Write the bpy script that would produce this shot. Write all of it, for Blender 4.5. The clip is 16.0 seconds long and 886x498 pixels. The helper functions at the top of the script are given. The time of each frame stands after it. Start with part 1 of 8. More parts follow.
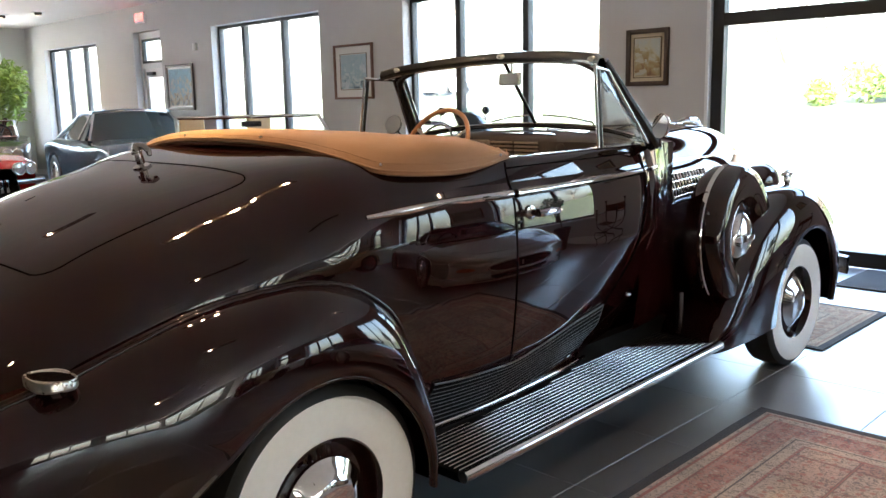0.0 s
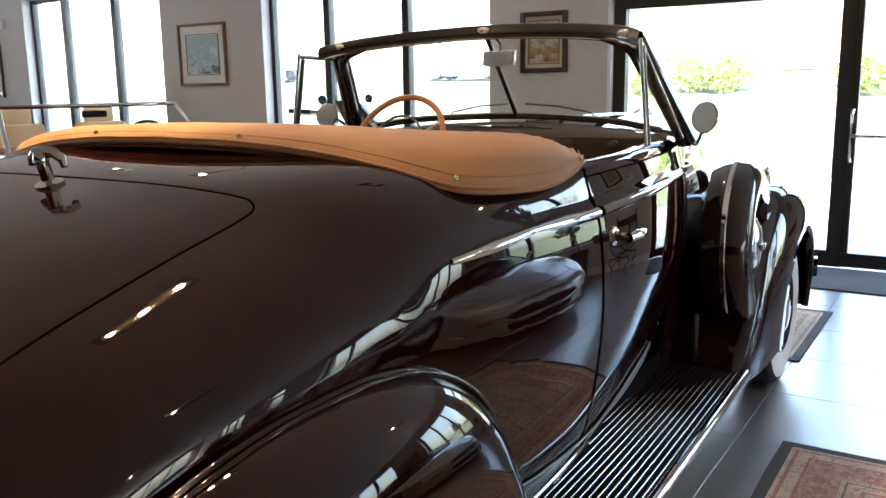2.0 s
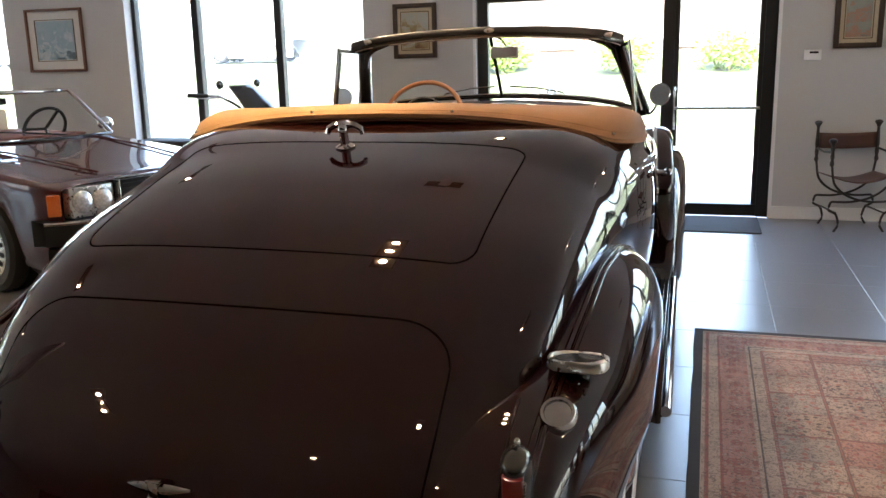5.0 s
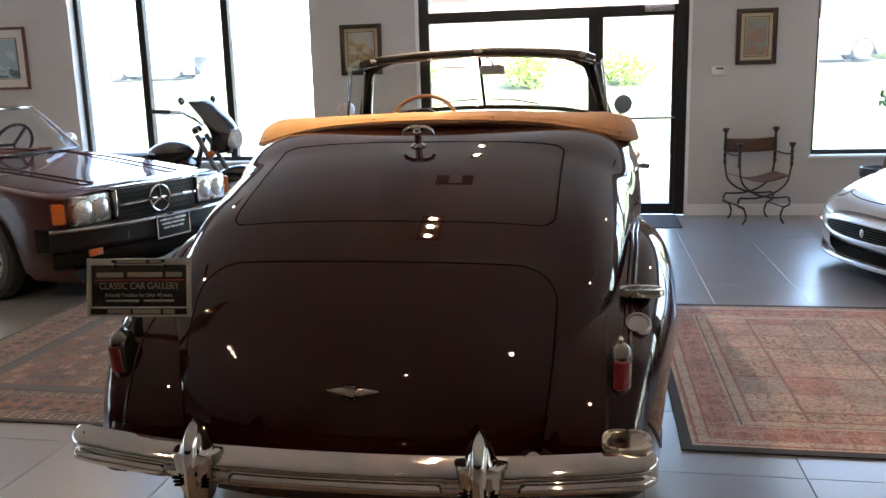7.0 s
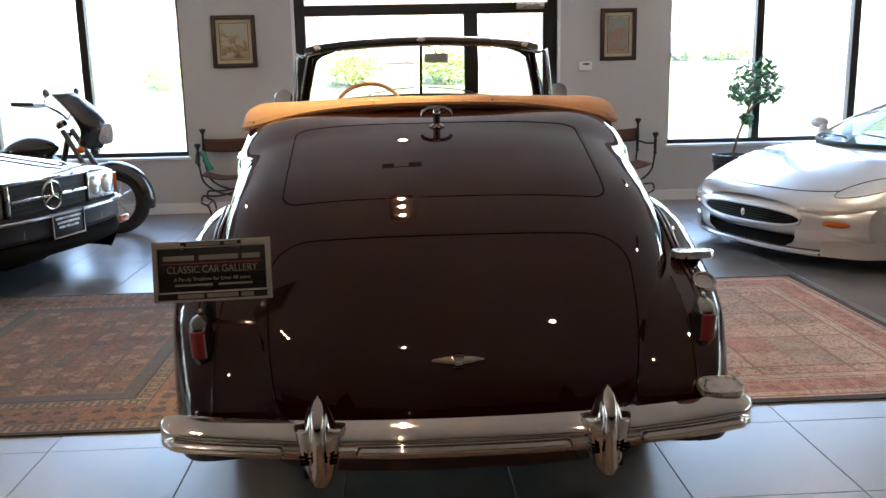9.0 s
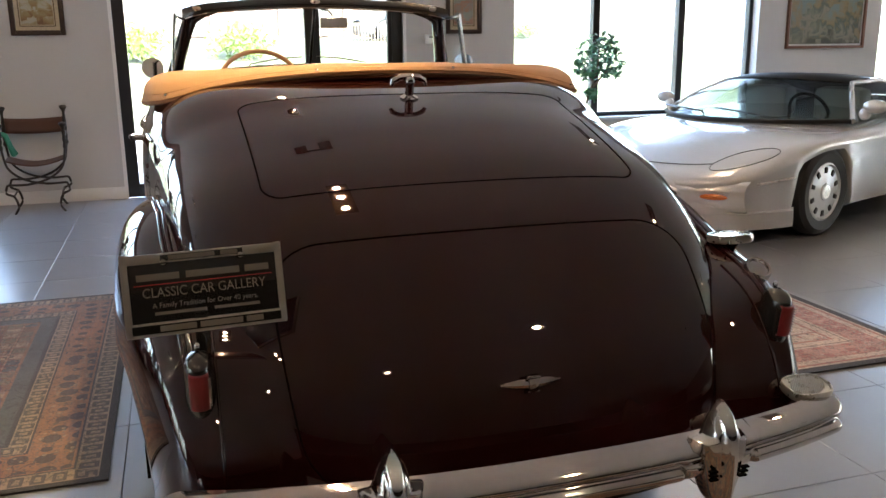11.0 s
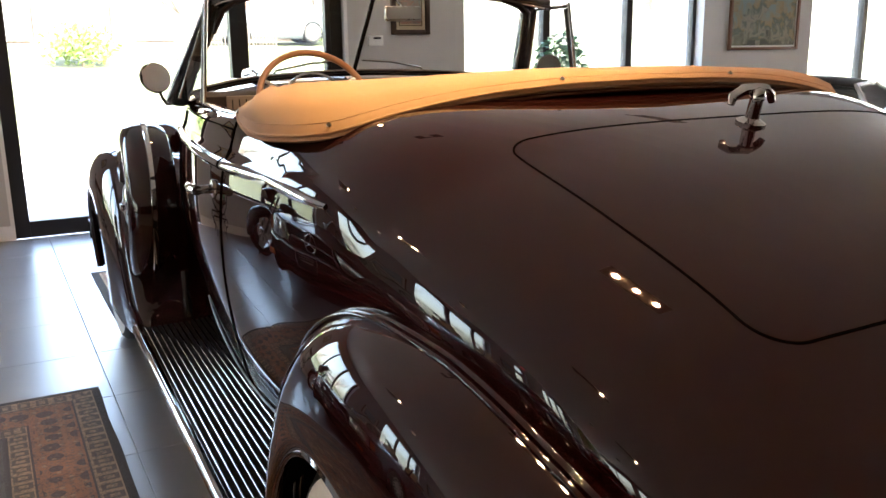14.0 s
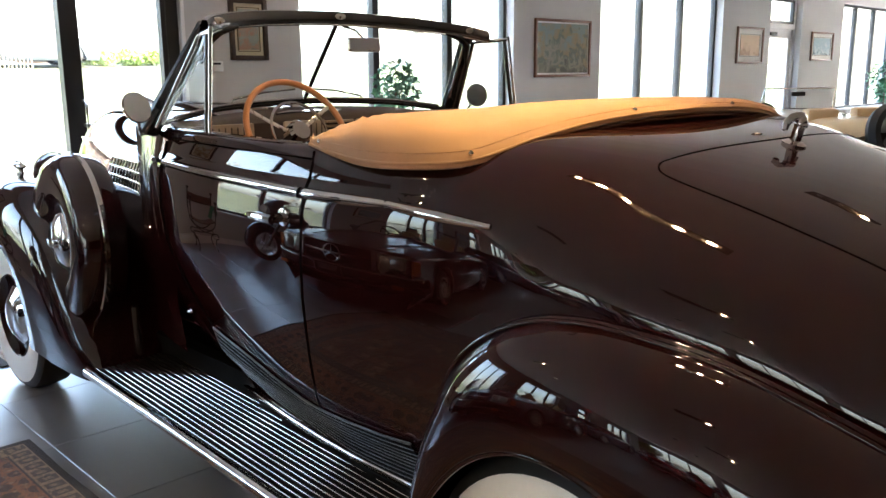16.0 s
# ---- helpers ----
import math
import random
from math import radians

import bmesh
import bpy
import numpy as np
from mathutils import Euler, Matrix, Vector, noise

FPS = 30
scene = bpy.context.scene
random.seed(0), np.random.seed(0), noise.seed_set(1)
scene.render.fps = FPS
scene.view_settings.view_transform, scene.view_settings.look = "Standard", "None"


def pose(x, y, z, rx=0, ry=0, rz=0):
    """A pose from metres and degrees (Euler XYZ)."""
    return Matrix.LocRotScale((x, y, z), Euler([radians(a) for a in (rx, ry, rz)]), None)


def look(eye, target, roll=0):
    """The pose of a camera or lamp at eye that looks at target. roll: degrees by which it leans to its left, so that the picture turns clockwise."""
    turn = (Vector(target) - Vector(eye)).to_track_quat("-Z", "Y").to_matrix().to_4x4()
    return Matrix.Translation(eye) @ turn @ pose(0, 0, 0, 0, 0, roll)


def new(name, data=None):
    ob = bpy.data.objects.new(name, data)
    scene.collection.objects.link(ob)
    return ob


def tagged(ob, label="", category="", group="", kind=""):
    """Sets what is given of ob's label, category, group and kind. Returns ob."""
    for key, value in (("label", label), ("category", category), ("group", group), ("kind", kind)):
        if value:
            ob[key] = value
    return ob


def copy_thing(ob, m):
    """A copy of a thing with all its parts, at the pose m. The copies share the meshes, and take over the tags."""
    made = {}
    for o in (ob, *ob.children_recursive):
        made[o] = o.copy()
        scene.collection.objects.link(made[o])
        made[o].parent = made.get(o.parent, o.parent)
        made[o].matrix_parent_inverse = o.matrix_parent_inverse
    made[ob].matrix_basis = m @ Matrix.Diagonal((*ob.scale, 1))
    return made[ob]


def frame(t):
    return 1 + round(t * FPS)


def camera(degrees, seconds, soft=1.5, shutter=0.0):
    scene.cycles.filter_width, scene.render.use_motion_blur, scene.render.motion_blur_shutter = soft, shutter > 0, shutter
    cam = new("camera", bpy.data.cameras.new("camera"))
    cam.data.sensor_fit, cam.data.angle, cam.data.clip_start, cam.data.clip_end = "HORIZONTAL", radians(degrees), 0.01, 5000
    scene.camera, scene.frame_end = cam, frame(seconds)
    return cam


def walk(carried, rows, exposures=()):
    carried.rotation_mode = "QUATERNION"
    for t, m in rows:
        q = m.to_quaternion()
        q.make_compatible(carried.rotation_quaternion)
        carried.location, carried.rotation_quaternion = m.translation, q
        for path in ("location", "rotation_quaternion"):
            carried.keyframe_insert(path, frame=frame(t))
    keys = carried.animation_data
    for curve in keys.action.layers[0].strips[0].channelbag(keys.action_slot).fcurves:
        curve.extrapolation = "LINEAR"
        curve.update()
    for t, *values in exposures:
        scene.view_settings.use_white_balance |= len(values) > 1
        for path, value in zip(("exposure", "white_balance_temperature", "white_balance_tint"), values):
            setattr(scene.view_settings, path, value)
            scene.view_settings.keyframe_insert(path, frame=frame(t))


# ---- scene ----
cam = camera(55.1, 16.0)
PATH = [
    (0, (0.0380, 0.0300, 1.4780), (-1.3490, 1.4300, 1.1350), -1.2),
    (0.5, (-0.2390, 0.1580, 1.4750), (-1.5210, 1.6540, 1.1300), -1.0),
    (1, (-0.5270, 0.3070, 1.4540), (-1.7440, 1.8550, 1.1060), -1.1),
    (1.5, (-0.7530, 0.3590, 1.4620), (-1.8980, 1.9570, 1.0940), -0.9),
    (2, (-1.0000, 0.2890, 1.4720), (-2.0610, 1.9420, 1.0970), -0.9),
    (2.5, (-1.1400, 0.1210, 1.4630), (-2.1240, 1.8090, 1.0380), -0.9),
    (3, (-1.2070, -0.1120, 1.4850), (-2.1380, 1.6070, 1.0620), -1.0),
    (3.5, (-1.3730, -0.3260, 1.4860), (-2.1910, 1.4500, 1.0670), -1.0),
    (4, (-1.4960, -0.5410, 1.5020), (-2.2020, 1.2850, 1.0940), -1.1),
    (4.5, (-1.5310, -0.7960, 1.5020), (-2.1850, 1.0490, 1.0950), -1.2),
    (4.7, (-1.5530, -0.9000, 1.5180), (-2.1790, 0.9510, 1.0930), -1.3),
    (6.8, (-1.9280, -1.7810, 1.5400), (-2.2900, 0.1440, 1.1370), -1.6),
    (7, (-1.9850, -1.8500, 1.5390), (-2.3290, 0.0800, 1.1420), -1.6),
    (7.5, (-2.1730, -2.0030, 1.5400), (-2.4130, -0.0530, 1.1630), -1.3),
    (8, (-2.3440, -2.0450, 1.5010), (-2.4860, -0.0880, 1.1150), -1.2),
    (8.5, (-2.5620, -2.0170, 1.4970), (-2.5670, -0.0540, 1.1130), -1.2),
    (9, (-2.7850, -1.9830, 1.4880), (-2.6880, -0.0270, 1.0810), -1.2),
    (9.5, (-3.0060, -1.9500, 1.4920), (-2.7030, -0.0180, 1.0740), -1.3),
    (9.7, (-3.0720, -1.9120, 1.4850), (-2.7010, 0.0050, 1.0550), -1.2),
    (11.8, (-3.4610, -0.9440, 1.4450), (-2.8480, 0.9000, 0.9710), -1.0),
    (12, (-3.4740, -0.8310, 1.4480), (-2.8570, 1.0100, 0.9680), -1.3),
    (12.5, (-3.5540, -0.6060, 1.4330), (-2.9180, 1.2230, 0.9320), -1.3),
    (13, (-3.7270, -0.3710, 1.4290), (-2.9180, 1.3990, 0.9670), -0.9),
    (13.5, (-3.8730, -0.1200, 1.4300), (-2.9730, 1.6010, 0.9530), -0.7),
    (14, (-4.0000, 0.1030, 1.4390), (-3.0810, 1.8190, 0.9810), -0.8),
    (14.5, (-4.2040, 0.2290, 1.4400), (-3.1820, 1.8970, 1.0250), -0.8),
    (15, (-4.3930, 0.3240, 1.4380), (-3.2280, 1.8900, 1.0010), -0.5),
    (15.5, (-4.5460, 0.4350, 1.4500), (-3.2880, 1.9340, 1.0350), -0.6),
    (16, (-4.7250, 0.4220, 1.4700), (-3.3620, 1.8280, 1.0590), -0.4),
]
walk(cam, [(t, look(eye, target, roll)) for t, eye, target, roll in PATH], exposures=[(0, 4.76, 6550, 10), (4.5, 4.72, 6600, 11), (7.5, 4.68, 6350, 11), (9.5, 4.72, 6350, 11), (12.5, 4.80, 6800, 13), (14.5, 4.74, 7050, 14), (16, 4.68, 6700, 12)])

# ---- light ----
world = bpy.data.worlds.new("sky")
scene.world = world
world.use_nodes = True
wn = world.node_tree.nodes
sky = wn.new("ShaderNodeTexSky")
sky.sky_type, sky.sun_disc = "NISHITA", False
sky.dust_density, sky.ozone_density = 4.0, 0.6
sky.sun_elevation, sky.sun_rotation = radians(50), radians(160)
world.node_tree.links.new(sky.outputs[0], wn["Background"].inputs[0])
wn["Background"].inputs[1].default_value = 0.15
sun = new("sun", bpy.data.lights.new("sun", "SUN"))
sun.data.energy, sun.data.angle, sun.data.color = 2.8, radians(12), (1.0, 0.95, 0.88)
sun.matrix_world = look((14, -24, 40), (0, 14, 0))


# ---- materials ----
def nodes_of(name):
    m = bpy.data.materials.new(name)
    m.use_nodes = True
    nt = m.node_tree
    return m, nt, nt.nodes["Principled BSDF"]


def mat(name, color, rough=0.5, metal=0.0, vary=0.12, scale=6.0, bump=0.0, fine=60.0, coat=0.0, ior=1.5, rand=0.0, sheen=0.0, spec=0.5):
    """A surface with two scales of uneven colour and roughness."""
    m, nt, b = nodes_of(name)
    lk = nt.links.new
    tc = nt.nodes.new("ShaderNodeTexCoord")
    n1 = nt.nodes.new("ShaderNodeTexNoise")
    n1.inputs["Scale"].default_value, n1.inputs["Detail"].default_value = scale, 6
    n2 = nt.nodes.new("ShaderNodeTexNoise")
    n2.inputs["Scale"].default_value, n2.inputs["Detail"].default_value = fine, 3
    lk(tc.outputs["Object"], n1.inputs[0])
    lk(tc.outputs["Object"], n2.inputs[0])
    add = nt.nodes.new("ShaderNodeMath")
    add.operation = "ADD"
    lk(n1.outputs[0], add.inputs[0])
    lk(n2.outputs[0], add.inputs[1])
    src = add.outputs[0]
    if rand:
        oi = nt.nodes.new("ShaderNodeObjectInfo")
        ma = nt.nodes.new("ShaderNodeMath")
        ma.operation = "MULTIPLY_ADD"
        ma.inputs[1].default_value = rand
        lk(oi.outputs["Random"], ma.inputs[0])
        lk(src, ma.inputs[2])
        src = ma.outputs[0]
    ramp = nt.nodes.new("ShaderNodeMapRange")
    ramp.inputs[1].default_value, ramp.inputs[2].default_value = 0.6, 1.4 + rand
    ramp.inputs[3].default_value, ramp.inputs[4].default_value = 1 - vary, 1 + vary
    lk(src, ramp.inputs[0])
    mul = nt.nodes.new("ShaderNodeVectorMath")
    mul.operation = "SCALE"
    mul.inputs[0].default_value = color[:3]
    lk(ramp.outputs[0], mul.inputs["Scale"])
    lk(mul.outputs[0], b.inputs["Base Color"])
    rr = nt.nodes.new("ShaderNodeMapRange")
    rr.inputs[3].default_value, rr.inputs[4].default_value = max(0.0, rough * 0.85), min(1.0, rough * 1.15)
    lk(n2.outputs[0], rr.inputs[0])
    lk(rr.outputs[0], b.inputs["Roughness"])
    b.inputs["Metallic"].default_value = metal
    b.inputs["Coat Weight"].default_value = coat
    b.inputs["Coat Roughness"].default_value = 0.015
    b.inputs["IOR"].default_value = ior
    b.inputs["Specular IOR Level"].default_value = spec
    b.inputs["Sheen Weight"].default_value = sheen
    if bump:
        bp = nt.nodes.new("ShaderNodeBump")
        bp.inputs["Strength"].default_value, bp.inputs["Distance"].default_value = bump, 0.01
        lk(add.outputs[0], bp.inputs["Height"])
        lk(bp.outputs[0], b.inputs["Normal"])
    return m


def glass(name, tint=(1, 1, 1), rough=0.0, mix=0.92, veil=0.0):
    """Thin clear pane: mostly see-through, with a mirror part from Fresnel. A white glare veil can be mixed in."""
    m, nt, b = nodes_of(name)
    lk = nt.links.new
    tr = nt.nodes.new("ShaderNodeBsdfTransparent")
    tr.inputs[0].default_value = (*[c * mix for c in tint], 1)
    gl = nt.nodes.new("ShaderNodeBsdfGlossy")
    gl.inputs["Roughness"].default_value = rough
    lw = nt.nodes.new("ShaderNodeLayerWeight")
    lw.inputs[0].default_value = 0.5
    pw = nt.nodes.new("ShaderNodeMath")
    pw.operation = "POWER"
    pw.inputs[1].default_value = 5.0
    lk(lw.outputs["Facing"], pw.inputs[0])
    fr = nt.nodes.new("ShaderNodeMath")
    fr.operation = "MULTIPLY_ADD"
    fr.inputs[1].default_value, fr.inputs[2].default_value = 0.45, 0.03
    lk(pw.outputs[0], fr.inputs[0])
    mx = nt.nodes.new("ShaderNodeMixShader")
    lk(fr.outputs[0], mx.inputs[0])
    lk(tr.outputs[0], mx.inputs[1])
    lk(gl.outputs[0], mx.inputs[2])
    out = mx.outputs[0]
    # translucent white share imitates glare that washes out the view
    if veil:
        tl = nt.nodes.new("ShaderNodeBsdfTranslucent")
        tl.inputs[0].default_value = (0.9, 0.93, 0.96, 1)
        veil_mix = nt.nodes.new("ShaderNodeMixShader")
        veil_mix.inputs[0].default_value = veil
        lk(out, veil_mix.inputs[1])
        lk(tl.outputs[0], veil_mix.inputs[2])
        out = veil_mix.outputs[0]
    lk(out, nt.nodes["Material Output"].inputs[0])
    return m


def glow(name, color, power):
    m, nt, b = nodes_of(name)
    b.inputs["Base Color"].default_value = (0.8, 0.8, 0.8, 1)
    b.inputs["Emission Color"].default_value = (*color, 1)
    b.inputs["Emission Strength"].default_value = power
    return m


PAINT = mat("maroon_paint", (0.0115, 0.0020, 0.0020), 0.4, vary=0.10, scale=2.0, coat=1.0, fine=900, spec=0.0)
PAINT.node_tree.nodes["Principled BSDF"].inputs["Coat IOR"].default_value = 1.55
PAINT.node_tree.nodes["Principled BSDF"].inputs["Coat Roughness"].default_value = 0.008
GROOVE = mat("panel_gap", (0.002, 0.0015, 0.0015), 0.9, spec=0.02)
UNDER = mat("underbody_black", (0.006, 0.006, 0.006), 0.9, spec=0.08)
CHROME = mat("chrome", (0.60, 0.575, 0.555), 0.04, 1.0, vary=0.04)
STEEL = mat("brushed_steel", (0.62, 0.60, 0.57), 0.28, 1.0, bump=0.03)
RIBSTEEL = mat("dull_steel_rib", (0.13, 0.128, 0.125), 0.34, 1.0, vary=0.06)
BOARD = mat("black_ribbed_rubber", (0.006, 0.006, 0.006), 0.85, spec=0.08)
RUBBER = mat("black_rubber", (0.014, 0.014, 0.014), 0.6, bump=0.05)
WHITEWALL = mat("whitewall_rubber", (0.88, 0.87, 0.82), 0.5, vary=0.04)
BLACK = mat("black_paint", (0.008, 0.008, 0.009), 0.25, coat=0.6)
CANVAS = mat("tan_canvas", (0.345, 0.178, 0.088), 0.75, vary=0.14, scale=7, bump=0.25, fine=700, sheen=0.1)
LINING = mat("brown_lining", (0.15, 0.05, 0.028), 0.8)
LEATHER = mat("brown_leather", (0.085, 0.034, 0.018), 0.55, bump=0.15, fine=200)
BAKELITE = mat("tan_bakelite", (0.38, 0.17, 0.07), 0.35, vary=0.05)
DASHTAN = mat("dash_tan", (0.22, 0.18, 0.145), 0.4, vary=0.06)
DASH = mat("dash_brown", (0.016, 0.008, 0.007), 0.7, vary=0.15)
RED_LENS = mat("red_lens", (0.115, 0.002, 0.004), 0.35, coat=0.25)
AMBER = mat("amber_lens", (0.48, 0.11, 0.015), 0.15, coat=1.0)
CLEAR = glass("clear_glass", (0.97, 0.99, 0.98))
# building panes carry a painted glare veil, stronger in the fixed windows
PANE = glass("faint_veil_window_glass", (0.97, 0.99, 0.98), veil=0.015)
VEILED = glass("strong_veil_window_glass", (0.97, 0.99, 0.98), veil=0.045)
TINTED = glass("tinted_glass", (0.60, 0.68, 0.66), mix=0.8)
LENS = mat("headlamp_glass", (0.72, 0.74, 0.76), 0.12, 0.6, vary=0.3, scale=60, coat=1.0)
WALL = mat("grey_wall_paint", (0.52, 0.51, 0.495), 0.8, vary=0.035, scale=1.2, bump=0.03, fine=180)
WHITE = mat("white_trim_paint", (0.78, 0.77, 0.75), 0.5, vary=0.03)
CEIL = mat("ceiling_paint", (0.79, 0.735, 0.68), 0.9, vary=0.04, scale=1.0)
FRAME = mat("dark_aluminium", (0.018, 0.018, 0.019), 0.4, 0.3, vary=0.08)
TILE = mat("charcoal_tile", (0.165, 0.167, 0.176), 0.30, vary=0.10, scale=1.3, fine=2.0, rand=0.35, ior=2.3, spec=0.7)
GROUT = mat("grey_grout", (0.035, 0.035, 0.036), 0.9)
IRON = mat("wrought_iron", (0.05, 0.042, 0.036), 0.45, 0.7, bump=0.1)
SILVER = mat("silver_paint", (0.62, 0.62, 0.63), 0.25, 0.45, coat=1.0, vary=0.04)
MERC = mat("dark_red_paint", (0.040, 0.0042, 0.0036), 0.4, coat=1.0, vary=0.05, spec=0.08)
BLUE = mat("metallic_blue_paint", (0.022, 0.075, 0.145), 0.28, 0.3, coat=1.0, vary=0.05)
RED = mat("bright_red_paint", (0.52, 0.012, 0.010), 0.25, coat=1.0, vary=0.05)
CREAM = mat("cream_paint", (0.72, 0.63, 0.45), 0.3, coat=1.0, vary=0.04)
BEIGE = mat("beige_leather", (0.56, 0.43, 0.28), 0.6, bump=0.1)
PLASTIC = mat("white_plastic", (0.75, 0.75, 0.73), 0.4, vary=0.02)
DARKPLASTIC = mat("dark_plastic", (0.010, 0.010, 0.011), 0.55, spec=0.3)
POTGLAZE = mat("dark_pot", (0.03, 0.03, 0.034), 0.3, coat=0.4)
SOIL = mat("soil", (0.05, 0.035, 0.025), 0.95, bump=0.4)
LEAF = mat("ficus_leaf", (0.09, 0.28, 0.16), 0.4, vary=0.4, scale=3)
LEAF2 = mat("yellow_green_leaf", (0.22, 0.32, 0.06), 0.45, vary=0.5, scale=3)
BARK = mat("bark", (0.16, 0.12, 0.085), 0.85, bump=0.4)
GREENCLOTH = mat("green_cloth", (0.03, 0.20, 0.11), 0.85)


# ---- mesh helpers ----
def link(name, verts, faces, material, parent=None, label="", smooth=True, angle=35):
    me = bpy.data.meshes.new(name)
    me.from_pydata([tuple(v) for v in verts], [], faces)
    me.materials.append(material)
    me.update()
    if smooth:
        for p in me.polygons:
            p.use_smooth = True
        me.set_sharp_from_angle(angle=radians(angle))
    ob = new(name, me)
    if parent:
        ob.parent = parent
    if label:
        ob["label"] = label
    return ob


def part(name, bm, material, parent=None, label="", smooth=True, angle=35):
    bmesh.ops.recalc_face_normals(bm, faces=bm.faces[:])
    me = bpy.data.meshes.new(name)
    bm.to_mesh(me)
    bm.free()
    me.materials.append(material)
    if smooth:
        for p in me.polygons:
            p.use_smooth = True
        me.set_sharp_from_angle(angle=radians(angle))
    ob = new(name, me)
    if parent:
        ob.parent = parent
    if label:
        ob["label"] = label
    return ob


def thing(name, m, label, category, group="", kind=""):
    ob = new(name)
    ob.empty_display_size = 0.2
    ob.matrix_world = m
    return tagged(ob, label, category, group, kind)


def grid(rows, close_u=False, close_v=False, flip=False):
    n, k = len(rows), len(rows[0])
    verts = [p for r in rows for p in r]
    faces = []
    for i in range(n if close_u else n - 1):
        for j in range(k if close_v else k - 1):
            a, b = i * k + j, i * k + (j + 1) % k
            c, d = ((i + 1) % n) * k + (j + 1) % k, ((i + 1) % n) * k + j
            faces.append((a, d, c, b) if flip else (a, b, c, d))
    return verts, faces


def sheet(name, rows, material, parent=None, label="", thick=0.0, angle=50, close_u=False, close_v=False):
    ob = link(name, *grid(rows, close_u, close_v), material, parent, label, angle=angle)
    if thick:
        s = ob.modifiers.new("thickness", "SOLIDIFY")
        s.thickness, s.offset = thick, 0
    return ob


def box(bm, cx, cy, cz, sx, sy, sz, rz=0.0, bevel=0.0, m=None):
    r = bmesh.ops.create_cube(bm, size=1)
    t = (m or Matrix()) @ pose(cx, cy, cz, 0, 0, rz) @ Matrix.Diagonal((sx, sy, sz, 1))
    bmesh.ops.transform(bm, matrix=t, verts=r["verts"])
    if bevel:
        es = list({e for v in r["verts"] for e in v.link_edges})
        bmesh.ops.bevel(bm, geom=es, offset=bevel, segments=2, affect="EDGES", profile=0.6)


def cyl(bm, a, b, r1, r2=None, seg=16, caps=True):
    a, b = Vector(a), Vector(b)
    r2 = r1 if r2 is None else r2
    d = b - a
    q = d.to_track_quat("Z", "Y").to_matrix().to_4x4()
    r = bmesh.ops.create_cone(bm, cap_ends=caps, segments=seg, radius1=r1, radius2=r2, depth=d.length)
    bmesh.ops.transform(bm, matrix=Matrix.Translation((a + b) / 2) @ q, verts=r["verts"])


def ball(bm, c, rx, ry=None, rz=None, u=16, v=10, m=None):
    r = bmesh.ops.create_uvsphere(bm, u_segments=u, v_segments=v, radius=1)
    t = (m or Matrix()) @ Matrix.Translation(c) @ Matrix.Diagonal((rx, ry or rx, rz or rx, 1))
    bmesh.ops.transform(bm, matrix=t, verts=r["verts"])


def lathe(bm, prof, m=None, seg=32, closed=False):
    """Profile of (radius, height) turned round z, then moved by m."""
    m = m or Matrix()
    rings = []
    for r, h in prof:
        if r < 1e-6:
            rings.append([bm.verts.new(m @ Vector((0, 0, h)))])
        else:
            rings.append([bm.verts.new(m @ Vector((r * math.cos(2 * math.pi * i / seg), r * math.sin(2 * math.pi * i / seg), h))) for i in range(seg)])
    pairs = list(zip(rings, rings[1:])) + ([(rings[-1], rings[0])] if closed else [])
    for A, B in pairs:
        for i in range(seg):
            a, b = A[i % len(A)], A[(i + 1) % len(A)]
            c, d = B[(i + 1) % len(B)], B[i % len(B)]
            f = list(dict.fromkeys((a, b, c, d)))
            if len(f) > 2:
                bm.faces.new(f)


def tube(bm, pts, r, seg=8, closed=False, flat=1.0):
    """A round rod along points; r may be a list of radii."""
    pts = [Vector(p) for p in pts]
    n = len(pts)
    rad = r if isinstance(r, (list, tuple)) else [r] * n
    rings, up = [], Vector((0.03, 0.02, 1))
    for i, p in enumerate(pts):
        a = pts[(i - 1) % n] if closed or i > 0 else p
        b = pts[(i + 1) % n] if closed or i < n - 1 else p
        d = (b - a).normalized()
        s = d.cross(up)
        s = s.normalized() if s.length > 1e-4 else d.orthogonal().normalized()
        w = s.cross(d).normalized()
        rings.append([bm.verts.new(p + rad[i] * (math.cos(t) * s + flat * math.sin(t) * w)) for t in (2 * math.pi * k / seg for k in range(seg))])
    for i in range(n if closed else n - 1):
        A, B = rings[i], rings[(i + 1) % n]
        for k in range(seg):
            bm.faces.new((A[k], A[(k + 1) % seg], B[(k + 1) % seg], B[k]))
    if not closed:
        bm.faces.new(rings[0][::-1])
        bm.faces.new(rings[-1])


def rod(name, pts, r, material, parent=None, label="", seg=8, closed=False, flat=1.0):
    bm = bmesh.new()
    tube(bm, pts, r, seg, closed, flat)
    return part(name, bm, material, parent, label, angle=60)


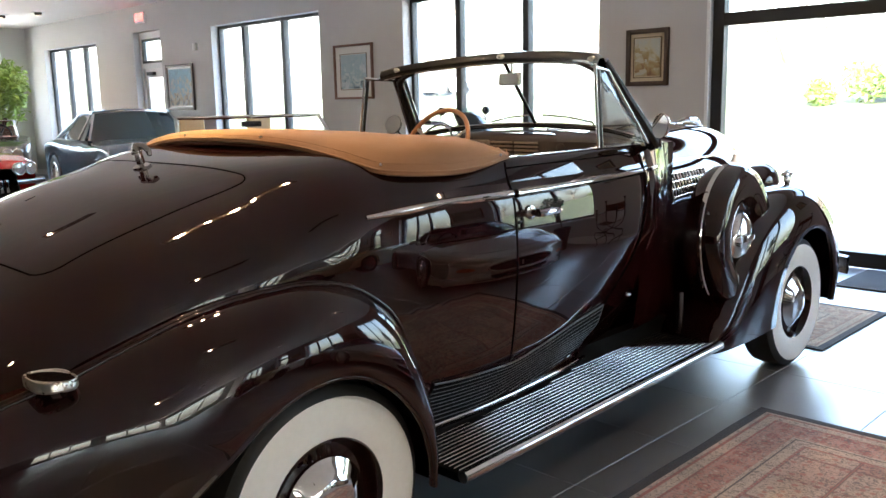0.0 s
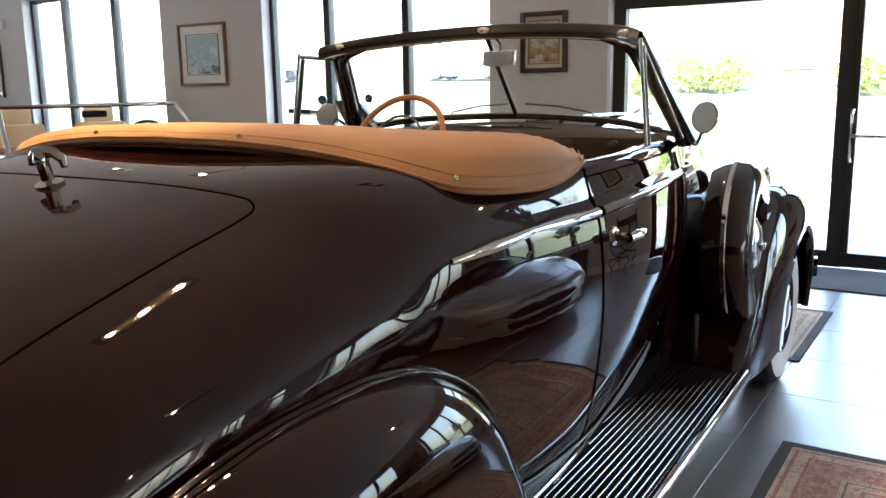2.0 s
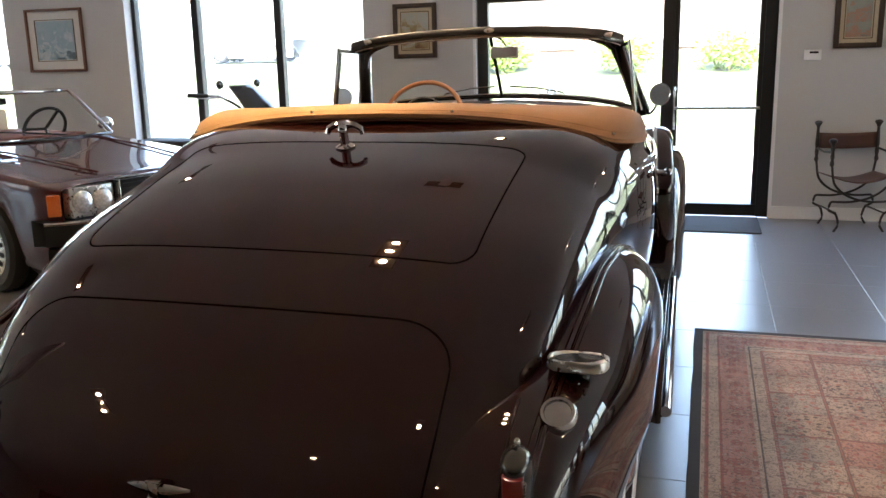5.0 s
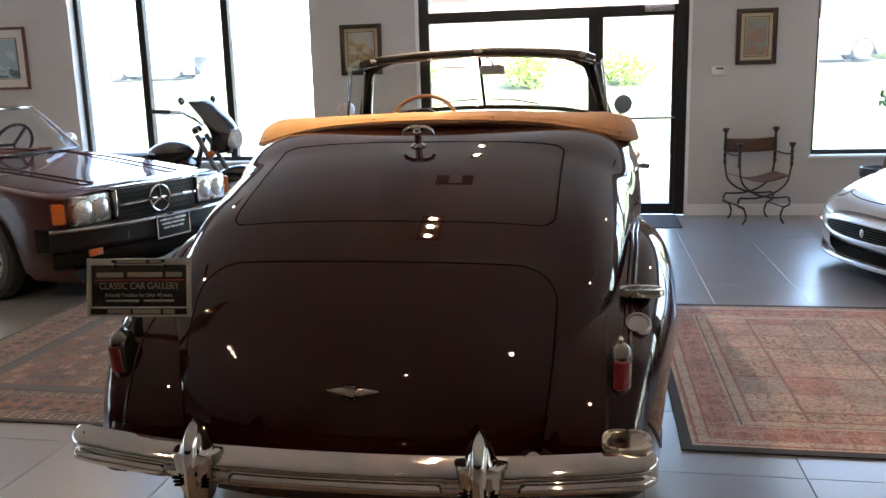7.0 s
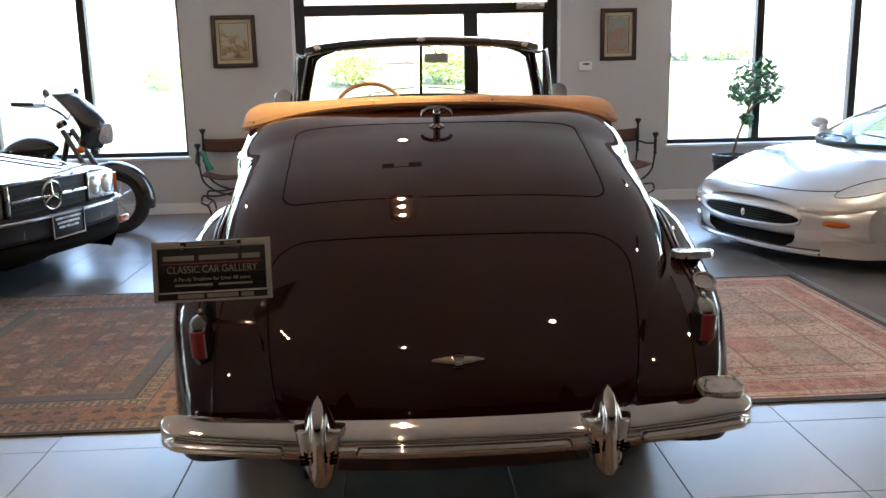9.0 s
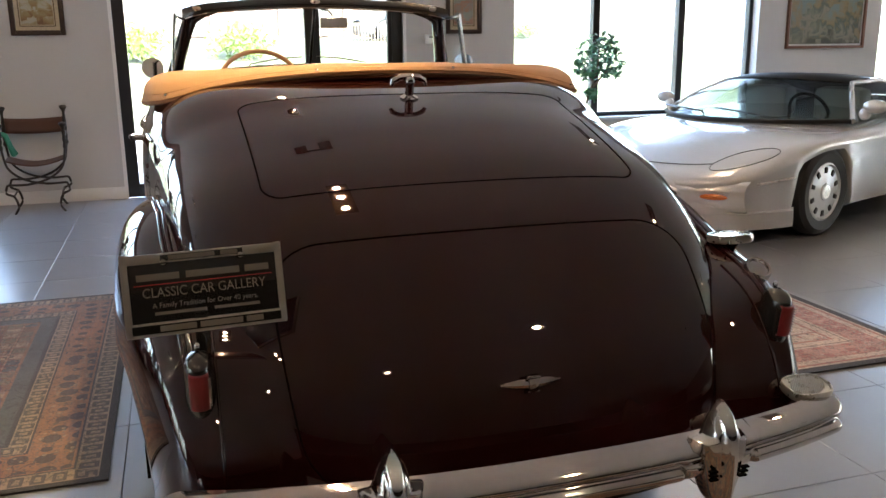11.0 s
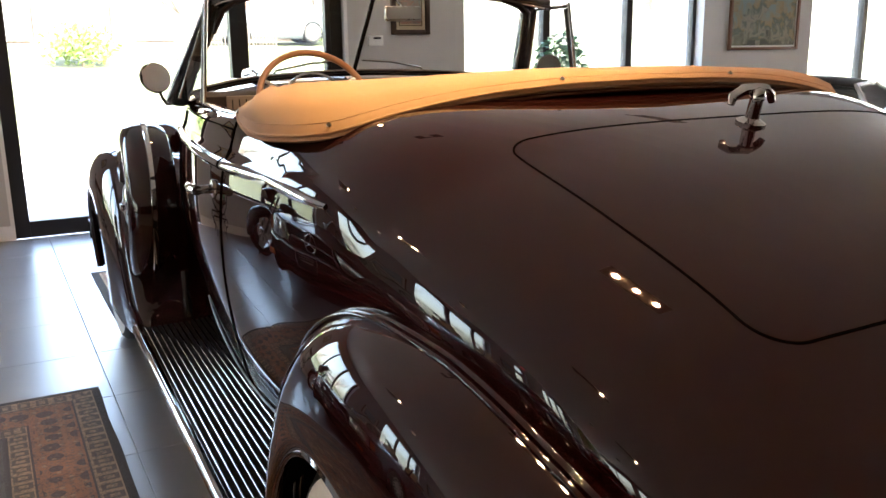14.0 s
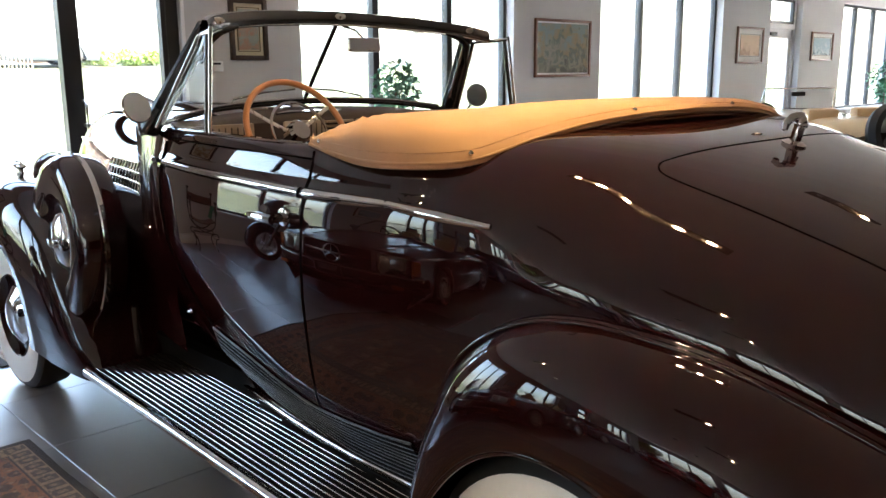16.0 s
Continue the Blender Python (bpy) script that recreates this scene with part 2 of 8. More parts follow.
def curve_fn(table):
    """Smooth curve through (t, value) pairs, without overshoot."""
    xs = [a for a, _ in table]
    ys = [b for _, b in table]
    n = len(xs)
    d = [(ys[i + 1] - ys[i]) / (xs[i + 1] - xs[i]) for i in range(n - 1)]
    s = [d[0]] + [0 if d[i - 1] * d[i] <= 0 else 2 * d[i - 1] * d[i] / (d[i - 1] + d[i]) for i in range(1, n - 1)] + [d[-1]]

    def f(x):
        if x <= xs[0]:
            return ys[0]
        if x >= xs[-1]:
            return ys[-1]
        i = max(j for j in range(n - 1) if xs[j] <= x)
        h = xs[i + 1] - xs[i]
        t = (x - xs[i]) / h
        return (2 * t ** 3 - 3 * t * t + 1) * ys[i] + (t ** 3 - 2 * t * t + t) * h * s[i] + (3 * t * t - 2 * t ** 3) * ys[i + 1] + (t ** 3 - t * t) * h * s[i + 1]
    return f


def spline(pts, n):
    """n points along a smooth curve through pts."""
    k = len(pts)
    fs = [curve_fn([(i, p[c]) for i, p in enumerate(pts)]) for c in range(3)]
    return [Vector([f((k - 1) * i / (n - 1)) for f in fs]) for i in range(n)]


def text(name, body, size, m, material, parent, squeeze=1.0):
    """Raised lettering as a mesh, centred on m, facing its z."""
    cu = bpy.data.curves.new(name, "FONT")
    cu.body, cu.size, cu.align_x, cu.align_y, cu.extrude = body, size, "CENTER", "CENTER", 0.0006
    tmp = bpy.data.objects.new(name, cu)
    scene.collection.objects.link(tmp)
    me = bpy.data.meshes.new_from_object(tmp.evaluated_get(bpy.context.evaluated_depsgraph_get()))
    bpy.data.objects.remove(tmp)
    me.transform(m @ Matrix.Diagonal((squeeze, 1, 1, 1)))
    me.materials.clear()
    me.materials.append(material)
    ob = new(name, me)
    ob.parent = parent
    return ob

# ---- the showroom shell ----
WY, WT = 7.556, 0.32           # inner face and thickness of the window wall
XL, XR, YB, ZC = -20.7, 19.0, -13.0, 3.3
SILL, TOP = 0.63, 2.76
WINDOWS = [(-19.66, -17.0), (-12.65, -9.77), (-8.05, -5.10), (0.26, 3.43), (5.24, 8.64), (13.58, 16.7)]
OPENINGS = [(a, b, SILL, TOP) for a, b in WINDOWS] + [(-15.40, -14.36, 0.0, 2.84), (-3.87, -1.0, 0.0, TOP), (10.35, 11.65, 0.0, 2.84)]


def wall_with_holes(name, x0, x1, y0, y1, z0, z1, holes, label):
    xs = sorted({x0, x1, *[h[0] for h in holes], *[h[1] for h in holes]})
    bm = bmesh.new()
    for a, b in zip(xs, xs[1:]):
        over = [h for h in holes if h[0] <= a and h[1] >= b]
        spans = [(z0, z1)]
        for h in over:
            spans = [s for lo, hi in spans for s in ((lo, min(hi, h[2])), (max(lo, h[3]), hi)) if s[1] - s[0] > 0.001]
        for lo, hi in spans:
            box(bm, (a + b) / 2, (y0 + y1) / 2, (lo + hi) / 2, b - a, y1 - y0, hi - lo)
    bmesh.ops.remove_doubles(bm, verts=bm.verts[:], dist=1e-5)
    inner = [f for f in bm.faces if len(f.verts) == 4 and any(g is not f and set(g.verts) == set(f.verts) for g in f.verts[0].link_faces)]
    bmesh.ops.delete(bm, geom=inner, context="FACES_ONLY")
    return tagged(part(name, bm, WALL, None, label, smooth=False), label, "wall", kind="structure")


wall_with_holes("wall_north", XL - 0.3, XR + 0.3, WY, WY + WT, 0, ZC + 0.3, OPENINGS, "grey painted wall with tall dark-framed windows")


def slab(name, cx, cy, cz, sx, sy, sz, material, label, category):
    bm = bmesh.new()
    box(bm, cx, cy, cz, sx, sy, sz)
    return tagged(part(name, bm, material, smooth=False), label, category, kind="structure")


YM = (YB + WY) / 2
# end walls with unseen wide windows, assumed and sized to light both ends of the room
SIDE = [(-3.6, -0.4), (0.2, 3.4), (3.8, 7.0)]
SIDE_HOLES = [(a, b, SILL, TOP) for a, b in SIDE]
wall_with_holes("wall_west", YB, WY, 0, 0.3, 0, ZC, SIDE_HOLES, "grey painted end wall with assumed wide windows out of view").matrix_world = pose(XL, 0, 0, 0, 0, 90)
wall_with_holes("wall_east", YB, WY, -0.3, 0, 0, ZC, SIDE_HOLES, "grey painted end wall with assumed wide windows out of view").matrix_world = pose(XR, 0, 0, 0, 0, 90)
slab("wall_south", (XL + XR) / 2, YB - 0.15, ZC / 2, XR - XL + 0.6, 0.3, ZC, mat("taupe_wall_paint", (0.055, 0.036, 0.027), 0.8, vary=0.05, scale=1.2), "plain taupe painted back wall", "wall")
slab("ceiling", (XL + XR) / 2, YM, ZC + 0.1, XR - XL, WY - YB, 0.2, CEIL, "light grey painted flat ceiling", "ceiling")


def window(name, x0, x1, z0, z1, mullions, label, m=None):
    w = thing(name, m or pose((x0 + x1) / 2, WY, 0), label, "window", kind="structure")
    cx = (x0 + x1) / 2
    fy, fd, ft = 0.17, 0.08, 0.05
    bm = bmesh.new()
    for s, a, b in (("v", x0, 0), ("v", x1, 0), ("h", 0, z0), ("h", 0, z1)):
        if s == "v":
            xx = a + (ft / 2 if a == x0 else -ft / 2) - cx
            box(bm, xx, fy, (z0 + z1) / 2, ft, fd, z1 - z0)
        else:
            zz = b + (ft / 2 if b == z0 else -ft / 2)
            box(bm, 0, fy, zz, x1 - x0 - 2 * ft, fd, ft)
    part("window_frame", bm, FRAME, w, smooth=False)
    for mx in mullions:
        bm = bmesh.new()
        box(bm, mx - cx, fy, (z0 + z1) / 2, 0.085, fd + 0.02, z1 - z0 - 2 * ft, bevel=0.004)
        part("mullion", bm, FRAME, w, smooth=False)
    edges = [x0 + ft] + [v for mx in mullions for v in (mx - 0.043, mx + 0.043)] + [x1 - ft]
    for a, b in zip(edges[::2], edges[1::2]):
        bm = bmesh.new()
        box(bm, (a + b) / 2 - cx, fy, (z0 + z1) / 2, b - a, 0.008, z1 - z0 - 2 * ft)
        part("pane", bm, VEILED, w, smooth=False).visible_shadow = False
    bm = bmesh.new()
    box(bm, 0, 0.052, z0 - 0.012, x1 - x0 + 0.04, 0.17, 0.03, bevel=0.005)
    part("window_sill", bm, WHITE, w, "white painted sill", smooth=False)
    return w


for k, (a, b) in enumerate(WINDOWS):
    ms = [a + (b - a) * f for f in (1 / 3, 2 / 3)]
    if k == 3:
        ms = [1.325, 2.44]
    if k == 2:
        ms = [-7.21, -6.165]
    if k == 1:
        ms = [-11.90, -10.83]
    if k == 4:
        ms = [6.43, 7.56]
    window(f"window_{k + 1}", a, b, SILL, TOP, ms, "tall three-pane window in a dark metal frame")


for k, (a, b) in enumerate(SIDE):
    ms = [a + (b - a) * f for f in (1 / 3, 2 / 3)]
    window(f"window_{k + 7}", a, b, SILL, TOP, ms, "unseen wide window in a dark metal frame, assumed in the end wall", pose(XR, (a + b) / 2, 0, 0, 0, -90))
    window(f"window_{k + 9}", a, b, SILL, TOP, ms, "unseen wide window in a dark metal frame, assumed in the end wall", pose(XL, (a + b) / 2, 0, 0, 0, 90))


def entrance():
    d = thing("door_1", pose(-2.435, WY, 0), "glazed black metal entrance with one door leaf and transom", "door", kind="structure")
    fy = 0.10
    def bar(name, x0, x1, z0, z1, depth=0.10, material=FRAME):
        bm = bmesh.new()
        box(bm, (x0 + x1) / 2 + 2.435, fy, (z0 + z1) / 2, x1 - x0, depth, z1 - z0, bevel=0.004)
        return part(name, bm, material, d, smooth=False)
    bar("door_frame", -3.87, -3.76, 0, TOP)
    bar("door_frame", -1.11, -1.0, 0, TOP)
    bar("door_frame", -2.03, -1.92, 0, 2.11)
    bar("transom_bar", -3.76, -1.11, 2.11, 2.225)
    bar("head_bar", -3.76, -1.11, TOP - 0.06, TOP)
    bar("bottom_rail", -3.76, -2.03, 0.0, 0.13)
    bar("bottom_rail", -1.92, -1.11, 0.006, 0.12)
    bar("push_bar", -1.90, -1.12, 1.035, 1.06, 0.16, STEEL)
    bar("door_stile", -1.92, -1.875, 0.12, 2.11, 0.08)
    bar("door_stile", -1.155, -1.11, 0.12, 2.11, 0.08)
    for a, b, lo, hi in ((-3.76, -2.03, 0.13, 2.11), (-1.875, -1.155, 0.12, 2.11), (-3.76, -1.11, 2.225, TOP - 0.06)):
        bm = bmesh.new()
        box(bm, (a + b) / 2 + 2.435, fy, (lo + hi) / 2, b - a, 0.008, hi - lo)
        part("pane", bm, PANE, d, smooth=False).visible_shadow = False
    bm = bmesh.new()
    box(bm, -1.3 + 2.435, 0.02, 2.18, 0.30, 0.05, 0.06, bevel=0.006)
    part("door_closer", bm, STEEL, d)
    bm = bmesh.new()
    tube(bm, [(-1.90 + 2.435, 0.03, 0.85), (-1.90 + 2.435, -0.03, 0.88), (-1.90 + 2.435, -0.03, 1.22), (-1.90 + 2.435, 0.03, 1.25)], 0.012)
    part("door_handle", bm, STEEL, d)


entrance()


def side_door(name, x0, x1, label):
    cx = (x0 + x1) / 2
    d = thing(name, pose(cx, WY, 0), label, "door", kind="structure")
    def bar(nm, a, b, z0, z1, y=0.16, dep=0.08, material=WHITE):
        bm = bmesh.new()
        box(bm, (a + b) / 2 - cx, y, (z0 + z1) / 2, b - a, dep, z1 - z0, bevel=0.004)
        part(nm, bm, material, d, smooth=False)
    bar("door_frame", x0, x0 + 0.08, 0, 2.84)
    bar("door_frame", x1 - 0.08, x1, 0, 2.84)
    bar("head_bar", x0 + 0.08, x1 - 0.08, 2.72, 2.84)
    bar("transom_bar", x0 + 0.08, x1 - 0.08, 2.18, 2.28)
    bar("transom_frame", x0 + 0.08, x0 + 0.13, 2.28, 2.72, 0.15, 0.06, FRAME)
    bar("transom_frame", x1 - 0.13, x1 - 0.08, 2.28, 2.72, 0.15, 0.06, FRAME)
    bar("transom_frame", x0 + 0.13, x1 - 0.13, 2.67, 2.72, 0.15, 0.06, FRAME)
    bar("transom_frame", x0 + 0.13, x1 - 0.13, 2.28, 2.33, 0.15, 0.06, FRAME)
    bar("door_stile", x0 + 0.08, x0 + 0.2, 0.01, 2.18, 0.18, 0.05)
    bar("door_stile", x1 - 0.2, x1 - 0.08, 0.01, 2.18, 0.18, 0.05)
    bar("door_rail", x0 + 0.2, x1 - 0.2, 2.02, 2.18, 0.18, 0.05)
    bar("door_rail", x0 + 0.2, x1 - 0.2, 0.01, 0.3, 0.18, 0.05)
    bar("door_closer", x0 + 0.25, x0 + 0.5, 2.06, 2.12, 0.12, 0.06, DARKPLASTIC)
    for a, b, lo, hi in ((x0 + 0.13, x1 - 0.13, 2.33, 2.67), (x0 + 0.2, x1 - 0.2, 0.3, 2.02)):
        bm = bmesh.new()
        box(bm, (a + b) / 2 - cx, 0.17, (lo + hi) / 2, b - a, 0.008, hi - lo)
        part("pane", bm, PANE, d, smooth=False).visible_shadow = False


side_door("door_2", -15.40, -14.36, "white framed glazed side door with a transom pane")
side_door("door_3", 10.35, 11.65, "white framed glazed side door with a transom pane")

gaps = sorted([(a, b) for a, b, z0, z1 in OPENINGS if z0 == 0])
x = XL
for a, b in gaps + [(XR, XR)]:
    bm = bmesh.new()
    box(bm, (x + a) / 2, WY - 0.008, 0.06, a - x, 0.016, 0.12, bevel=0.003)
    tagged(part("baseboard", bm, WHITE, smooth=False), "white painted baseboard along the window wall", "baseboard", kind="structure")
    x = b

# white jamb linings of the entrance and corner bead
for xx in (-3.885, -0.985):
    bm = bmesh.new()
    box(bm, xx, WY + 0.0, 1.38, 0.03, 0.03, 2.76)
    tagged(part("trim", bm, WHITE, smooth=False), "narrow white painted trim beside the entrance", "trim", kind="structure")


# ---- ceiling lights: rows of three warm spots, and single downlights ----
SPOT = glow("warm_lamp", (1.0, 0.70, 0.42), 70.0)
FIXTURE = mat("bronze_fixture", (0.13, 0.105, 0.085), 0.6, spec=0.3)


def spot_bar(x, y, rz, count=3):
    t = thing("ceiling_spotlight", pose(x, y, ZC, 0, 0, rz), "recessed dark ceiling fixture with three warm spots" if count == 3 else "single recessed warm ceiling downlight", "ceiling light", "ceiling spotlights")
    bm = bmesh.new()
    box(bm, 0, 0, -0.008, 0.20 * count, 0.20, 0.016, bevel=0.005)
    part("housing", bm, FIXTURE if count == 3 else PLASTIC, t)
    for k in range(count):
        bm = bmesh.new()
        lathe(bm, [(0.0, -0.024), (0.024, -0.024), (0.029, -0.017)], Matrix.Translation(((k - (count - 1) / 2) * 0.20, 0, 0)), 20)
        part("lamp", bm, SPOT, t)
    # added tube stands in for the recess, hiding the lamp from low angles
    if count == 1:
        bm = bmesh.new()
        lathe(bm, [(0.066, -0.012), (0.066, -0.062), (0.060, -0.062), (0.060, -0.012)], seg=28)
        part("recess_tube", bm, DARKPLASTIC, t)
    return t


TRIOS = [(-2.85, 1.62), (-5.6, -1.28)]
DIM_TRIOS = [(0.66, 1.70), (0.66, 4.75), (-6.25, 4.70), (-6.25, 1.62), (5.2, 1.62), (-9.6, 1.62)]
# most downlights towards both ends are unseen, added along the rows to brighten them
SINGLES = [(-2.79, 4.30), (-1.34, -1.22), (-3.05, -2.40), (3.0, -1.5), (-8.0, 5.0), (5.2, 4.7), (-11.2, 3.0), (-14.2, 3.0), (-17.0, 6.5), (-17.9, 6.15), (8.4, 3.0), (11.6, 3.0), (15.0, 3.0), (-18.6, 3.0), (-18.6, 0.0), (-14.2, 0.0), (13.0, 0.0), (16.5, 3.0), (16.5, 0.0)]
first = spot_bar(*TRIOS[0], 90)
# lighter, warmer copy of the fixture colour, with its lamps' light painted in
next(o for o in first.children if o.name.startswith("housing")).data.materials[0] = mat("warm_fixture", (0.34, 0.28, 0.22), 0.6, spec=0.3)
for sx, sy in TRIOS[1:]:
    copy_thing(first, pose(sx, sy, ZC, 0, 0, 90))
OFF = mat("unlit_lamp", (0.35, 0.34, 0.32), 0.25, vary=0.05)
idle = spot_bar(*DIM_TRIOS[0], 90)
for ob in [o for o in idle.children if o.name.startswith("lamp")][1:]:
    ob.data.materials[0] = OFF
idle["label"] = "recessed dark ceiling fixture with one of three spots lit"
for sx, sy in DIM_TRIOS[1:]:
    copy_thing(idle, pose(sx, sy, ZC, 0, 0, 90))
first = spot_bar(*SINGLES[0], 90, 1)
for sx, sy in SINGLES[1:]:
    copy_thing(first, pose(sx, sy, ZC, 0, 0, 90))
# the warm light of the spots over the car
for lx, ly, watts, tx, ty in ((-2.85, 1.62, 15.0, -3.02, 1.86), (-2.79, 4.30, 2.5, -2.9, 2.3), (-1.34, -1.22, 1.5, -1.8, -0.4)):
    beam = new("spot_beam", bpy.data.lights.new("spot_beam", "SPOT"))
    beam.data.energy, beam.data.color, beam.data.spot_size, beam.data.spot_blend, beam.data.shadow_soft_size = watts, (1.0, 0.78, 0.32), radians(42), 1.0, 0.03
    beam.matrix_world = look((lx, ly, ZC - 0.06), (tx, ty, 1.3))
# dark twin air vent between the lamps
vent = thing("ceiling_vent", pose(-2.83, 3.17, ZC), "dark twin-slot ceiling air vent", "vent")
for k in (-1, 1):
    bm = bmesh.new()
    box(bm, k * 0.125, 0, -0.006, 0.115, 0.14, 0.012, bevel=0.003)
    part("grille", bm, FIXTURE, vent)
bm = bmesh.new()
box(bm, 0, -0.055, -0.005, 0.135, 0.03, 0.010)
part("bridge", bm, FIXTURE, vent)

# ---- outside ----
ASPHALT = mat("pale_concrete", (0.43, 0.42, 0.40), 0.9, vary=0.15, scale=0.6)
LAWN = mat("spring_grass", (0.062, 0.076, 0.034), 0.9, vary=0.3, scale=1.5)
HEDGE = mat("hedge_leaf", (0.17, 0.25, 0.045), 0.6, vary=0.4, scale=2)
BRICK = mat("far_brick", (0.120, 0.085, 0.070), 0.85, vary=0.2, scale=1.5)
STUCCO = mat("far_stucco", (0.21, 0.185, 0.165), 0.85, vary=0.08)
FARGLASS = mat("far_window_glass", (0.08, 0.082, 0.085), 0.4, vary=0.1)
bm = bmesh.new()
box(bm, 0, 0, -0.16, 1200, 1200, 0.2)
tagged(part("ground", bm, ASPHALT, smooth=False), "pale sunlit asphalt car park and ground", "ground", kind="structure")

# ---- the maroon convertible ----
XC = -2.635
ROAD = thing("convertible_car", pose(XC, 0, 0), "dark maroon vintage convertible with tan boot cover and whitewall tyres", "car")
PY, PZ = 1.90, 0.35
deck_R = curve_fn([(-6, 1.673), (5, 1.6685), (12.1, 1.632), (20, 1.5475), (25.5, 1.476), (33, 1.3725), (45, 1.2165), (59, 1.092), (75, 1.0176), (90, 0.9734)])
deck_w = curve_fn([(-6, 0.745), (10, 0.755), (22, 0.7655), (32, 0.7815), (45, 0.808), (60, 0.833), (75, 0.8515), (83, 0.859), (90, 0.8640)])
deck_n = curve_fn([(-6, 2.65), (10, 2.58), (22, 2.50), (32, 2.44), (45, 2.43), (56, 2.93), (68, 5.0), (80, 7.7), (90, 10.4)])
deck_m = curve_fn([(-6, 13.3), (10, 13.9), (26, 14.0), (35, 13.4), (48, 11.2), (60, 9.2), (70, 8.6), (80, 6.95), (90, 5.7)])
tail_x = curve_fn([(0.36, 0.745), (0.5, 0.795), (0.65, 0.839), (0.8, 0.864), (0.93, 0.872)])
side_x = curve_fn([(0.345, 0.664), (0.385, 0.677), (0.45, 0.714), (0.50, 0.754), (0.545, 0.793), (0.58, 0.814), (0.65, 0.834), (0.75, 0.855), (0.85, 0.8680), (0.92, 0.8720), (0.98, 0.8722), (1.04, 0.8695), (1.1, 0.8640), (1.15, 0.8565), (1.175, 0.8495), (1.190, 0.842), (1.203, 0.834), (1.209, 0.8325), (1.27, 0.812), (1.29, 0.800)])


def tuck(z, y):
    """Share of the full width low on the flank, from the tail's profile to the door's."""
    if z >= 0.93:
        return 1.0
    f = ease((y - 1.40) / 0.48)
    return min(1.0, ((1 - f) * tail_x(z) + f * side_x(z)) / 0.872)


def ease(v):
    v = min(1.0, max(0.0, v))
    return v * v * (3 - 2 * v)


def swell(y):
    """The flank curves in plan, widest at the door's rear edge."""
    d = max(0.0, 2.25 - y)
    return 1 - 0.06 * d ** 2 - 0.06 * d ** 3


def flank(x, y, z):
    """Low on the flank the tail runs smoothly into the door's profile."""
    top = 1.25 + 0.08 * ease((y - 1.55) / 0.25)
    g = ease((y - 1.25 - 0.13 * ease((z - 0.98) / 0.14)) / 0.44) * ease((top - z) / 0.11)
    if z > 1.2:
        g *= ease((x - 0.70) / 0.06)
    return (1 - g) * x + g * side_x(z) * swell(y)


def deck(phi, a, off=0.0):
    """Point of the tail and rear deck: phi turns from the tail (0) over the deck to the doors (90), a from the centre line (0) to the side (90)."""
    R, w, n, m = deck_R(phi) + off, deck_w(phi) + off, deck_n(phi), deck_m(phi)
    s = 1 if a >= 0 else -1
    a = abs(a)
    x = w * math.sin(radians(a)) ** (2 / n)
    r = R * max(0.0, math.cos(radians(a))) ** (2 / m)
    y, z = PY - r * math.cos(radians(phi)), PZ + r * math.sin(radians(phi))
    return Vector((s * flank(x * tuck(z, y), y, z), y, z))


def deck_at(phi, x, off=0.0):
    """Point of the deck at the half width x."""
    w, n = deck_w(phi) + off, deck_n(phi)
    a = math.degrees(math.asin(min(1.0, abs(x) / w) ** (n / 2)))
    return deck(phi, math.copysign(a, x), off)


PHIS = [1.5 + 88.5 * i / 70 for i in range(71)]
def side_angles(k):
    return [90 * (1 - (1 - i / k) ** 1.6) for i in range(k + 1)]
LOW = {math.degrees(math.acos((0.04 * k) ** 6.5)) for k in range(2, 25)} | {math.degrees(math.asin((0.05 * k) ** 4)) for k in range(1, 20)}
ANG = sorted({s * a for s in (-1, 1) for a in LOW | set(side_angles(40))})
sheet("rear_body", [[deck(p, a) for a in ANG] for p in PHIS], PAINT, ROAD, angle=80)


def taper(y, z):
    """The body narrows towards the cowl, with a tuck low down."""
    t = max(0.0, (y - 2.1) / 1.1) ** 2
    low = min(1.0, max(0.0, (0.90 - z) / 0.4))
    return 1 - t * (0.125 + 0.08 * low)


def on_side(s, y, z, off=0.0):
    x = side_x(z) * swell(y)
    if y < 2.3:
        f = ease((y - PY) / 0.40)
        R, w, n, m = deck_R(90), deck_w(90), deck_n(90), deck_m(90)
        x = (1 - f) * flank(w * max(0.0, 1 - (max(0.0, z - PZ) / R) ** m) ** (1 / n) * tuck(z, PY) * swell(y) / swell(PY), y, z) + f * x
    return Vector((s * (x * taper(y, z) + off), y, z))


guard_top = curve_fn([(1.86, 0.582), (2.0, 0.570), (2.23, 0.563), (2.44, 0.596), (2.62, 0.628), (2.87, 0.650)])
guard_low = curve_fn([(1.86, 0.382), (2.2, 0.382), (2.6, 0.392), (2.87, 0.445)])
door_front = curve_fn([(0.40, 2.80), (0.50, 2.825), (0.64, 2.885), (0.78, 3.04), (0.90, 3.13), (1.05, 3.19), (1.27, 3.20)])


def body_side(s):
    ys = [1.90 + 1.35 * i / 24 for i in range(25)]
    zs = sorted([0.345 + (1.27 - 0.345) * i / 40 for i in range(41)] + [1.170, 1.181, 1.196, 1.203, 1.206, 1.209, 1.213])
    rows = []
    for y in ys:
        row = [on_side(s, y, z) for z in zs]
        e = row[-1]
        row += [e + Vector((-s * d, 0, h)) for d, h in ((0.010, 0.012), (0.045, 0.016), (0.07, 0.002), (0.075, -0.27))]
        rows.append(row)
    return rows


